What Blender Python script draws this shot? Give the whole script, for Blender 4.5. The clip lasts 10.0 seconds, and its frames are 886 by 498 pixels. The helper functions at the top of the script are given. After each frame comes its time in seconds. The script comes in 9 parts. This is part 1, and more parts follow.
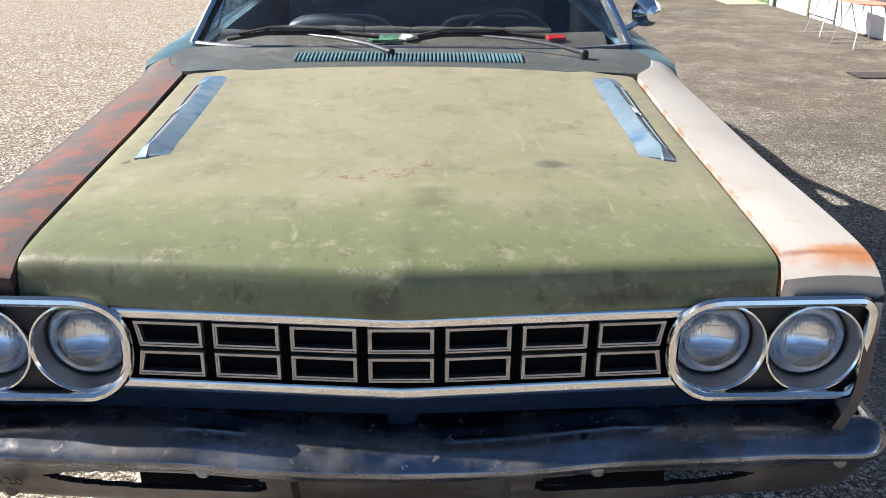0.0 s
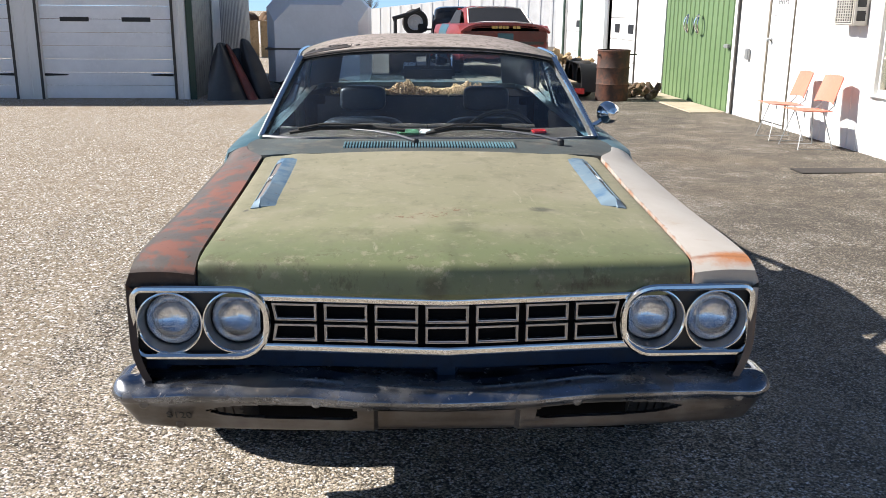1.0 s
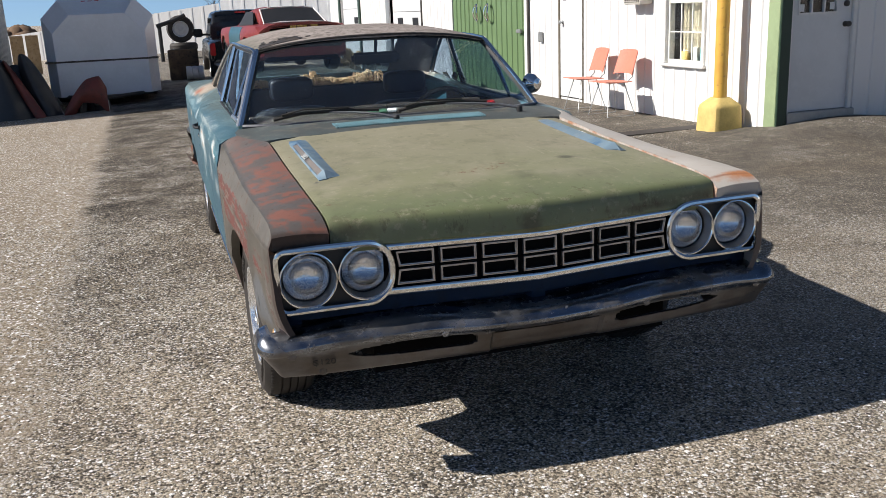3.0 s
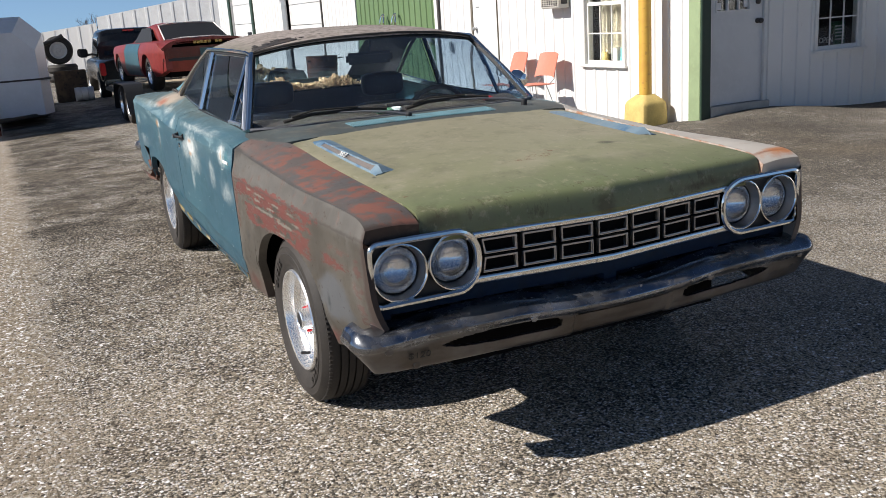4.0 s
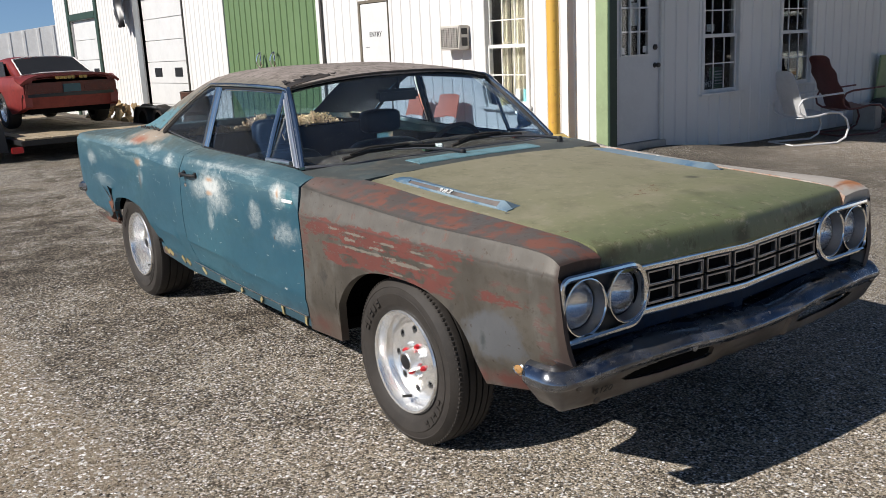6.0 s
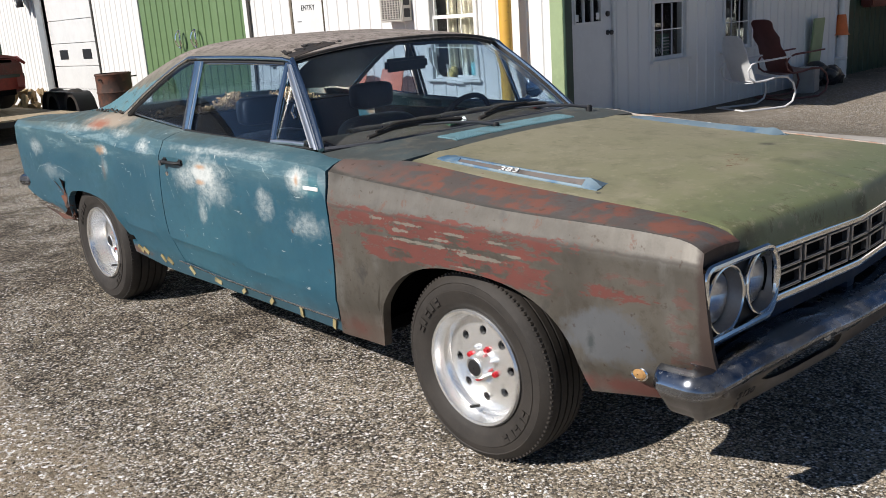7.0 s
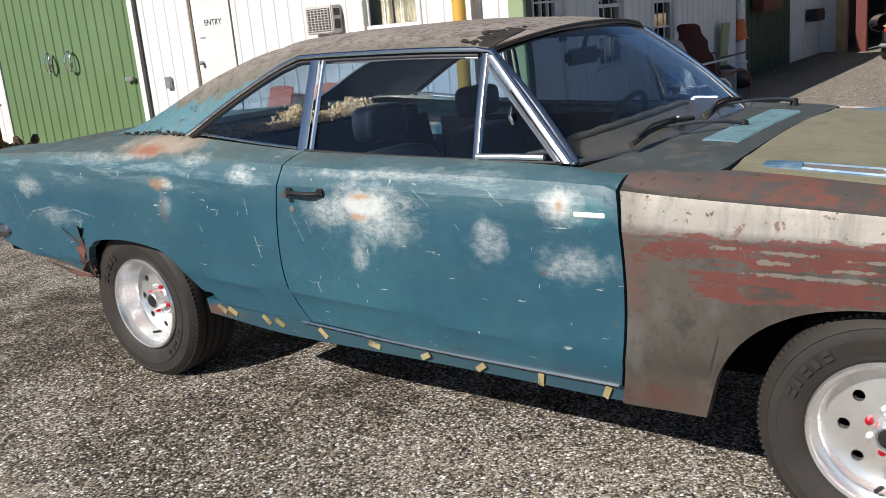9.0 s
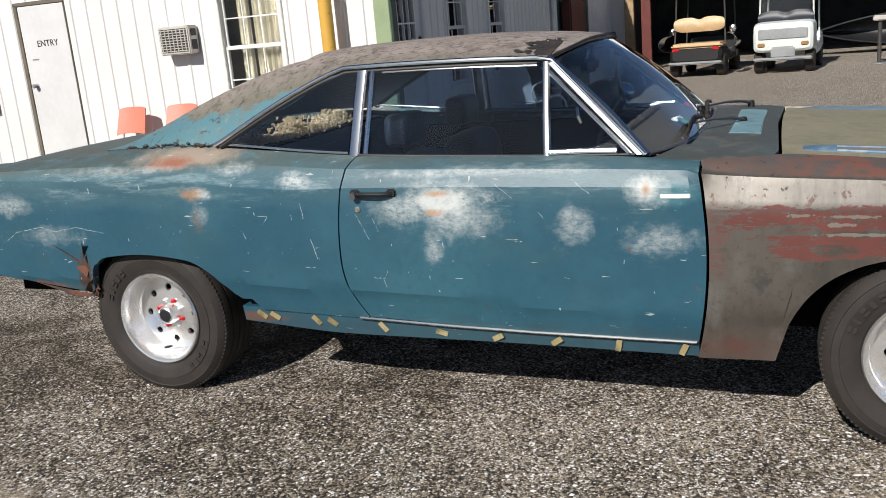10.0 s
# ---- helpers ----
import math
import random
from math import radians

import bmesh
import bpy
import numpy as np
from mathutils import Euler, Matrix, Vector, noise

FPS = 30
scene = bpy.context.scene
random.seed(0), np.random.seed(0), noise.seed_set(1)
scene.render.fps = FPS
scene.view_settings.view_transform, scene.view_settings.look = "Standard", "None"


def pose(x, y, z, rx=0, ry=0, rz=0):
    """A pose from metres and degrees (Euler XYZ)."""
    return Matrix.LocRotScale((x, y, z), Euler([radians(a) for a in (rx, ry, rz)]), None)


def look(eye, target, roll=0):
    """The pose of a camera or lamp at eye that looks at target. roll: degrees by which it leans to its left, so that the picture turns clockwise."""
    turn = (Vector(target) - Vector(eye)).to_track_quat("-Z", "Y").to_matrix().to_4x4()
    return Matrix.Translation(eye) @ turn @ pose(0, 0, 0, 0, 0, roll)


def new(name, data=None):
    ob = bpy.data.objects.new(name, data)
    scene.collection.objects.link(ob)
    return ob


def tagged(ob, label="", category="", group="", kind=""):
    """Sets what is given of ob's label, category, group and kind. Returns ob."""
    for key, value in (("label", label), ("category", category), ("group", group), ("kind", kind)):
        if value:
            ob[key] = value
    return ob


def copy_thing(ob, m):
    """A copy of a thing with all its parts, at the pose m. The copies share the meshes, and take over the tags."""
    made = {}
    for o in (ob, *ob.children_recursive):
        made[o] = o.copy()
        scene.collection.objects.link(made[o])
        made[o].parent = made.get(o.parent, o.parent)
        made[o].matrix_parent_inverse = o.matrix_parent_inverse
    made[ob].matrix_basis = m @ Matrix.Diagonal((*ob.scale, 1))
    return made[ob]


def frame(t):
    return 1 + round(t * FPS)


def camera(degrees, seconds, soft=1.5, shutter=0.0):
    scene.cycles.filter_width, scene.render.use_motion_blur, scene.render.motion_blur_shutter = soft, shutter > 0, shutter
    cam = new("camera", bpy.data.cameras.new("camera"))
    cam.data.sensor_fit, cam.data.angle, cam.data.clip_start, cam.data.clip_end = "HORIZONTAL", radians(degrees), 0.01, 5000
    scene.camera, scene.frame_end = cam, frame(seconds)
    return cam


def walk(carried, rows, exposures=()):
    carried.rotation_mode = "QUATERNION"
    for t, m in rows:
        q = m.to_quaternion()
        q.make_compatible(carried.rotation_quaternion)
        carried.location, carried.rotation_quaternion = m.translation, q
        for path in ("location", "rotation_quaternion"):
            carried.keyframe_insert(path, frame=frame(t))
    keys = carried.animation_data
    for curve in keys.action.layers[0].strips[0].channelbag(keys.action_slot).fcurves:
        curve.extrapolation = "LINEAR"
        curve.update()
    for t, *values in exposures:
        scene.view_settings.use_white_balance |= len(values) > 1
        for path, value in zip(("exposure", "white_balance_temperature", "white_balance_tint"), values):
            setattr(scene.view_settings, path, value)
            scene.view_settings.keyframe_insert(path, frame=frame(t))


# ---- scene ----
cam = camera(52.9, 10.0, 0.6)
PATH = [
    (0, (-0.044, -1.461, 1.464), (0.033, 0.393, 0.719), 0.6),
    (0.5, (-0.128, -1.93, 1.503), (-0.026, -0.026, 0.901), 0.9),
    (1, (-0.221, -2.354, 1.522), (-0.097, -0.426, 1.005), 0.5),
    (1.5, (-0.376, -2.674, 1.536), (-0.197, -0.742, 1.051), 0.4),
    (2, (-0.682, -2.806, 1.508), (-0.376, -0.891, 1.019), -0.7),
    (2.5, (-0.954, -2.678, 1.467), (-0.5, -0.799, 0.952), -1.6),
    (2.7, (-1.073, -2.639, 1.481), (-0.55, -0.78, 0.96), -1.9),
    (3.8, (-1.752, -2.43, 1.432), (-0.931, -0.681, 0.914), -3.8),
    (4, (-1.839, -2.355, 1.425), (-0.983, -0.621, 0.916), -3.9),
    (4.5, (-2.083, -2.283, 1.455), (-1.137, -0.577, 1.012), -3.7),
    (5, (-2.372, -2.202, 1.473), (-1.348, -0.536, 1.054), -3.1),
    (5.5, (-2.544, -2.007, 1.457), (-1.443, -0.396, 1.017), -3.1),
    (5.7, (-2.614, -1.908, 1.467), (-1.475, -0.323, 1.027), -2.9),
    (6.8, (-2.861, -1.241, 1.451), (-1.546, 0.183, 0.958), -3.4),
    (7, (-2.829, -1.07, 1.433), (-1.495, 0.332, 0.928), -3.9),
    (7.5, (-2.83, -0.704, 1.428), (-1.454, 0.653, 0.914), -4.5),
    (8, (-2.883, -0.284, 1.425), (-1.451, 1.013, 0.906), -4.5),
    (8.5, (-2.931, 0.151, 1.398), (-1.437, 1.382, 0.895), -3.9),
    (9, (-3.109, 0.558, 1.391), (-1.53, 1.684, 0.903), -5.2),
    (9.5, (-3.389, 0.948, 1.407), (-1.696, 1.89, 0.914), -6.7),
    (10, (-3.813, 1.296, 1.435), (-2.004, 2.003, 0.955), -5.1),
]
walk(cam, [(t, look(eye, target, roll)) for t, eye, target, roll in PATH],
     [(0, 1.32), (0.5, 1.22), (1.0, 1.08), (1.5, 0.82), (2.7, 0.54), (4.0, 0.47), (5.5, 0.27), (7.5, 0.29), (9, 0.26), (10, 0.12)])

# ---- world, sun and sky ----
SUN = Vector((1.31, -0.27, -1.0)).normalized()
sun_el = math.asin(-SUN.z)
world = bpy.data.worlds.new("sky")
scene.world = world
world.use_nodes = True
wn = world.node_tree
sky = wn.nodes.new("ShaderNodeTexSky")
sky.sky_type = "NISHITA"
sky.sun_disc = False
sky.sun_elevation = sun_el
sky.sun_rotation = math.atan2(-SUN.x, -SUN.y)
sky.air_density, sky.dust_density, sky.ozone_density = 1.0, 0.7, 1.0
bg = wn.nodes["Background"]
bg.inputs["Strength"].default_value = 0.041
way = wn.nodes.new("ShaderNodeTexCoord")
lift = wn.nodes.new("ShaderNodeVectorMath")
lift.operation = "ADD"
lift.inputs[1].default_value = (0, 0, 0.12)
wn.links.new(way.outputs["Generated"], lift.inputs[0])
wn.links.new(lift.outputs[0], sky.inputs["Vector"])
tint = wn.nodes.new("ShaderNodeVectorMath")
tint.operation = "MULTIPLY"
tint.inputs[1].default_value = (0.80, 0.95, 1.14)
wn.links.new(sky.outputs["Color"], tint.inputs[0])
split = wn.nodes.new("ShaderNodeSeparateXYZ")
wn.links.new(way.outputs["Generated"], split.inputs[0])
pale = wn.nodes.new("ShaderNodeMapRange")
pale.interpolation_type = "SMOOTHSTEP"
for key, val in (("From Min", 0.0), ("From Max", 0.40), ("To Min", 2.0), ("To Max", 1.0)):
    pale.inputs[key].default_value = val
wn.links.new(split.outputs["Z"], pale.inputs["Value"])
glow = wn.nodes.new("ShaderNodeVectorMath")
glow.operation = "SCALE"
wn.links.new(tint.outputs[0], glow.inputs[0])
wn.links.new(pale.outputs["Result"], glow.inputs["Scale"])
wn.links.new(glow.outputs[0], bg.inputs["Color"])
lamp = bpy.data.lights.new("sun", "SUN")
lamp.energy, lamp.angle, lamp.color = 5.0, radians(0.53), (1.0, 0.95, 0.895)
sun = new("sun", lamp)
sun.matrix_world = look((0, 0, 30), Vector((0, 0, 30)) + SUN)


# ---- helpers for meshes ----
def cv(x, *pts):
    """Smooth monotone curve through (x, y) pairs."""
    n = len(pts)
    if x <= pts[0][0]:
        return pts[0][1]
    if x >= pts[-1][0]:
        return pts[-1][1]
    h = [pts[i + 1][0] - pts[i][0] for i in range(n - 1)]
    d = [(pts[i + 1][1] - pts[i][1]) / h[i] for i in range(n - 1)]
    m = [d[0]] + [0 if d[i - 1] * d[i] <= 0 else 2 * d[i - 1] * d[i] / (d[i - 1] + d[i]) for i in range(1, n - 1)] + [d[-1]]
    i = max(k for k in range(n - 1) if pts[k][0] <= x)
    t = (x - pts[i][0]) / h[i]
    return ((2 * t**3 - 3 * t**2 + 1) * pts[i][1] + (t**3 - 2 * t**2 + t) * h[i] * m[i]
            + (-2 * t**3 + 3 * t**2) * pts[i + 1][1] + (t**3 - t**2) * h[i] * m[i + 1])


def lerp(a, b, t):
    return a + (b - a) * t


def sheet(bm, fn, nu, nv, keep=None):
    """A grid of faces over fn(u, v); keep(u, v) tells which cells stay."""
    vs = [[bm.verts.new(fn(i / nu, j / nv)) for j in range(nv + 1)] for i in range(nu + 1)]
    out = []
    for i in range(nu):
        for j in range(nv):
            if keep is None or keep((i + 0.5) / nu, (j + 0.5) / nv):
                out.append(bm.faces.new((vs[i][j], vs[i + 1][j], vs[i + 1][j + 1], vs[i][j + 1])))
    for row in vs:
        for v in row:
            if not v.link_faces:
                bm.verts.remove(v)
    return out


def box(bm, x0, x1, y0, y1, z0, z1, bevel=0.0, turn=None):
    m = Matrix.Translation(((x0 + x1) / 2, (y0 + y1) / 2, (z0 + z1) / 2))
    if turn:
        m = m @ Euler([radians(a) for a in turn]).to_matrix().to_4x4()
    r = bmesh.ops.create_cube(bm, size=1.0, matrix=m @ Matrix.Diagonal((x1 - x0, y1 - y0, z1 - z0, 1)))
    if bevel:
        es = list({e for v in r["verts"] for e in v.link_edges})
        bmesh.ops.bevel(bm, geom=es, offset=bevel, segments=2, affect="EDGES", clamp_overlap=True)
    return r["verts"]


def tube(bm, pts, r, n=8, closed=False, caps=True):
    """A round bar along points; r is a number or a function of the place along it (0 to 1)."""
    pts = [Vector(p) for p in pts]
    k = len(pts)
    rings, up = [], None
    for i, p in enumerate(pts):
        if closed:
            t = pts[(i + 1) % k] - pts[i - 1]
        else:
            t = pts[min(i + 1, k - 1)] - pts[max(i - 1, 0)]
        t.normalize()
        if up is None:
            up = t.orthogonal().normalized()
        up = (up - t * up.dot(t)).normalized()
        side = t.cross(up)
        rad = r(i / max(1, k - 1)) if callable(r) else r
        rings.append([bm.verts.new(p + rad * (up * math.cos(a) + side * math.sin(a))) for a in (2 * math.pi * j / n for j in range(n))])
    for i in range(k if closed else k - 1):
        a, b = rings[i], rings[(i + 1) % k]
        for j in range(n):
            bm.faces.new((a[j], a[(j + 1) % n], b[(j + 1) % n], b[j]))
    if caps and not closed:
        bm.faces.new(rings[0][::-1])
        bm.faces.new(rings[-1])


def lathe(bm, prof, n=32, axis="z", at=(0, 0, 0), closed=False):
    """Turns (radius, height) pairs round an axis."""
    rows = []
    for r, h in prof:
        ring = []
        for i in range(n):
            a = 2 * math.pi * i / n
            c, s = r * math.cos(a), r * math.sin(a)
            p = {"z": (c, s, h), "y": (c, h, s), "x": (h, c, s)}[axis]
            ring.append(bm.verts.new(Vector(p) + Vector(at)))
        rows.append(ring)
    k = len(rows)
    for j in range(k if closed else k - 1):
        a, b = rows[j], rows[(j + 1) % k]
        for i in range(n):
            bm.faces.new((a[i], a[(i + 1) % n], b[(i + 1) % n], b[i]))
    return rows


def solid(bm, thickness):
    bmesh.ops.recalc_face_normals(bm, faces=bm.faces[:])
    bmesh.ops.solidify(bm, geom=bm.faces[:], thickness=thickness)


def hem(bm, vec):
    """Folds the open edges of a sheet inwards by vec (a function of the vertex place)."""
    edges = [e for e in bm.edges if len(e.link_faces) == 1]
    r = bmesh.ops.extrude_edge_only(bm, edges=edges)
    for v in r["geom"]:
        if isinstance(v, bmesh.types.BMVert):
            v.co += Vector(vec(v.co))


def mesh_of(name, bm, material, angle=35):
    bmesh.ops.remove_doubles(bm, verts=bm.verts[:], dist=1e-5)
    bmesh.ops.recalc_face_normals(bm, faces=bm.faces[:])
    me = bpy.data.meshes.new(name)
    bm.to_mesh(me)
    bm.free()
    me.shade_smooth()
    me.set_sharp_from_angle(angle=radians(angle))
    if material:
        me.materials.append(material)
    return me


def part(name, bm, material, parent=None, label="", angle=35):
    ob = new(name, mesh_of(name, bm, material, angle))
    ob.parent = parent
    return tagged(ob, label)


def thing(name, label, category, at=(0, 0, 0), turn=0.0, group="", kind=""):
    ob = new(name)
    ob.empty_display_size = 0.1
    ob.matrix_world = pose(*at, 0, 0, turn)
    return tagged(ob, label, category, group, kind)


def solo(name, bm, material, label, category, group="", kind="", angle=35):
    return tagged(part(name, bm, material, None, label, angle), label, category, group, kind)


def structure(name, bm, material, label, category):
    return solo(name, bm, material, label, category, "", "structure")


# ---- materials ----
class Mat:
    """Builds a node material: a base colour and layers of marks over it."""

    def __init__(self, name, base, rough=0.5, metal=0.0, coat=0.0):
        self.m = bpy.data.materials.new(name)
        self.m.use_nodes = True
        self.t = self.m.node_tree
        self.b = self.t.nodes["Principled BSDF"]
        self.b.inputs["Roughness"].default_value = rough
        self.b.inputs["Metallic"].default_value = metal
        self.b.inputs["Coat Weight"].default_value = coat
        self.b.inputs["Base Color"].default_value = (*base, 1)
        self.coord = self.t.nodes.new("ShaderNodeTexCoord").outputs["Object"]
        self.col = None
        self.base = base
        self.rgh, self.met = rough, metal
        self.rs = self.ms = None

    def n(self, kind, operation=None, data_type=None):
        node = self.t.nodes.new(kind)
        if operation:
            node.operation = operation
        if data_type:
            node.data_type = data_type
        return node

    def link(self, a, b):
        self.t.links.new(a, b)

    def place(self, stretch=(1, 1, 1), shift=(0, 0, 0)):
        mp = self.n("ShaderNodeMapping")
        mp.inputs["Scale"].default_value = stretch
        mp.inputs["Location"].default_value = shift
        self.link(self.coord, mp.inputs["Vector"])
        return mp.outputs["Vector"]

    def noise(self, scale, detail=4, rough=0.6, stretch=(1, 1, 1), shift=(0, 0, 0)):
        nd = self.n("ShaderNodeTexNoise")
        nd.inputs["Scale"].default_value = scale
        nd.inputs["Detail"].default_value = detail
        nd.inputs["Roughness"].default_value = rough
        self.link(self.place(stretch, shift), nd.inputs["Vector"])
        return nd.outputs["Fac"]

    def ramp(self, value, lo, hi, a=0.0, b=1.0):
        r = self.n("ShaderNodeMapRange")
        for k, v in zip(("From Min", "From Max", "To Min", "To Max"), (lo, hi, a, b)):
            r.inputs[k].default_value = v
        self.link(value, r.inputs["Value"])
        return r.outputs["Result"]

    def math(self, op, a, b=None):
        nd = self.n("ShaderNodeMath", operation=op)
        for k, v in enumerate((a, b)):
            if v is None:
                continue
            if isinstance(v, (int, float)):
                nd.inputs[k].default_value = v
            else:
                self.link(v, nd.inputs[k])
        return nd.outputs[0]

    def blob(self, centre, radii, wobble=0.5, scale=9.0, lo=0.6, hi=1.05):
        """1 inside an uneven patch round centre, 0 outside."""
        d = self.n("ShaderNodeVectorMath", operation="SUBTRACT")
        self.link(self.coord, d.inputs[0])
        d.inputs[1].default_value = centre
        q = self.n("ShaderNodeVectorMath", operation="DIVIDE")
        self.link(d.outputs[0], q.inputs[0])
        q.inputs[1].default_value = radii
        ln = self.n("ShaderNodeVectorMath", operation="LENGTH")
        self.link(q.outputs[0], ln.inputs[0])
        w = self.math("MULTIPLY", self.math("SUBTRACT", self.noise(scale, 6, 0.7, shift=centre), 0.5), 2 * wobble)
        return self.ramp(self.math("ADD", ln.outputs["Value"], w), hi, lo)

    def axis(self, k):
        s = self.n("ShaderNodeSeparateXYZ")
        self.link(self.coord, s.inputs[0])
        return s.outputs[k]

    def layer(self, mask, colour, rough=None, metal=None):
        mx = self.n("ShaderNodeMix", data_type="RGBA")
        if isinstance(mask, (int, float)):
            mx.inputs["Factor"].default_value = mask
        else:
            self.link(mask, mx.inputs["Factor"])
        if self.col is None:
            mx.inputs["A"].default_value = (*self.base, 1)
        else:
            self.link(self.col, mx.inputs["A"])
        if isinstance(colour, tuple):
            mx.inputs["B"].default_value = (*colour, 1)
        else:
            self.link(colour, mx.inputs["B"])
        self.col = mx.outputs["Result"]
        for key, val in (("rs", rough), ("ms", metal)):
            if val is None:
                continue
            was = self.rs if key == "rs" else self.ms
            f = self.n("ShaderNodeMix", data_type="FLOAT")
            if isinstance(mask, (int, float)):
                f.inputs["Factor"].default_value = mask
            else:
                self.link(mask, f.inputs["Factor"])
            if was is None:
                f.inputs["A"].default_value = self.rgh if key == "rs" else self.met
            else:
                self.link(was, f.inputs["A"])
            f.inputs["B"].default_value = val
            if key == "rs":
                self.rs = f.outputs["Result"]
            else:
                self.ms = f.outputs["Result"]
        return self

    def marks(self, scale, lo, hi, colour, amount=1.0, rough=None, metal=None, detail=5, stretch=(1, 1, 1), shift=(0, 0, 0), nrough=0.6):
        m = self.ramp(self.noise(scale, detail, nrough, stretch, shift), lo, hi, 0, amount)
        return self.layer(m, colour, rough, metal)

    def bump(self, height, strength=0.3, distance=0.01):
        bp = self.n("ShaderNodeBump")
        bp.inputs["Strength"].default_value = strength
        bp.inputs["Distance"].default_value = distance
        self.link(height, bp.inputs["Height"])
        if self.b.inputs["Normal"].is_linked:
            self.link(self.b.inputs["Normal"].links[0].from_socket, bp.inputs["Normal"])
        self.link(bp.outputs["Normal"], self.b.inputs["Normal"])
        return self

    def done(self):
        if self.col is not None:
            self.link(self.col, self.b.inputs["Base Color"])
        if self.rs is not None:
            self.link(self.rs, self.b.inputs["Roughness"])
        if self.ms is not None:
            self.link(self.ms, self.b.inputs["Metallic"])
        return self.m


def plain(name, base, rough=0.5, metal=0.0, vary=0.15, scale=6.0, bump=0.0, coat=0.0):
    k = Mat(name, base, rough, metal, coat)
    dark = tuple(c * (1 - 2 * vary) for c in base)
    light = tuple(min(1, c * (1 + vary)) for c in base)
    k.marks(scale, 0.4, 0.65, dark, 0.7)
    k.marks(scale * 7, 0.5, 0.75, light, 0.6)
    if bump:
        k.bump(k.noise(scale * 12, 4), bump, 0.004)
    return k.done()

def weathered(name, base, over, under, rough=0.6):
    k = Mat(name, base, rough)
    k.marks(4, 0.45, 0.62, over, 0.85)
    k.marks(11, 0.52, 0.66, under, 0.75)
    k.marks(45, 0.55, 0.72, tuple(c * 0.5 for c in base), 0.6)
    k.bump(k.noise(35, 6, 0.7), 0.15, 0.004)
    return k.done()


CHROME = plain("chrome", (0.80, 0.79, 0.76), 0.12, 1.0, 0.06, 14)
BRIGHT_TRIM = plain("brushed_bright_trim", (0.86, 0.87, 0.88), 0.30, 1.0, 0.06, 20)
BLACK = plain("black_paint", (0.012, 0.012, 0.013), 0.55, 0, 0.2, 12)
# near-black without gloss, stands in for shade inside hollows
CAVITY_SHADE = plain("cavity_shade", (0.006, 0.006, 0.0065), 0.95)
CAVITY_SHADE.node_tree.nodes["Principled BSDF"].inputs["Specular IOR Level"].default_value = 0.05
RUBBER = plain("rubber_black", (0.027, 0.022, 0.018), 0.72, 0, 0.25, 9, 0.2)
VINYL = plain("blue_black_vinyl", (0.018, 0.024, 0.034), 0.45, 0, 0.2, 8, 0.1)


def glass_mat(name, tint, alpha_rough=0.0, haze=0.0):
    k = Mat(name, tint, alpha_rough)
    k.b.inputs["Transmission Weight"].default_value = 1.0
    k.b.inputs["IOR"].default_value = 1.45
    m = k.m
    if haze:
        t = k.t
        dust = t.nodes.new("ShaderNodeBsdfDiffuse")
        dust.inputs["Color"].default_value = (0.5, 0.47, 0.42, 1)
        mx = t.nodes.new("ShaderNodeMixShader")
        out = t.nodes["Material Output"]
        f = k.ramp(k.noise(3.0, 6, 0.7), 0.35, 0.75, 0.0, haze)
        t.links.new(f, mx.inputs[0])
        t.links.new(k.b.outputs[0], mx.inputs[1])
        t.links.new(dust.outputs[0], mx.inputs[2])
        t.links.new(mx.outputs[0], out.inputs["Surface"])
    return m


GLASS = glass_mat("car_glass", (0.74, 0.84, 0.91), 0.0, 0.010)
PANE = glass_mat("window_glass", (0.9, 0.93, 0.93), 0.0, 0.03)


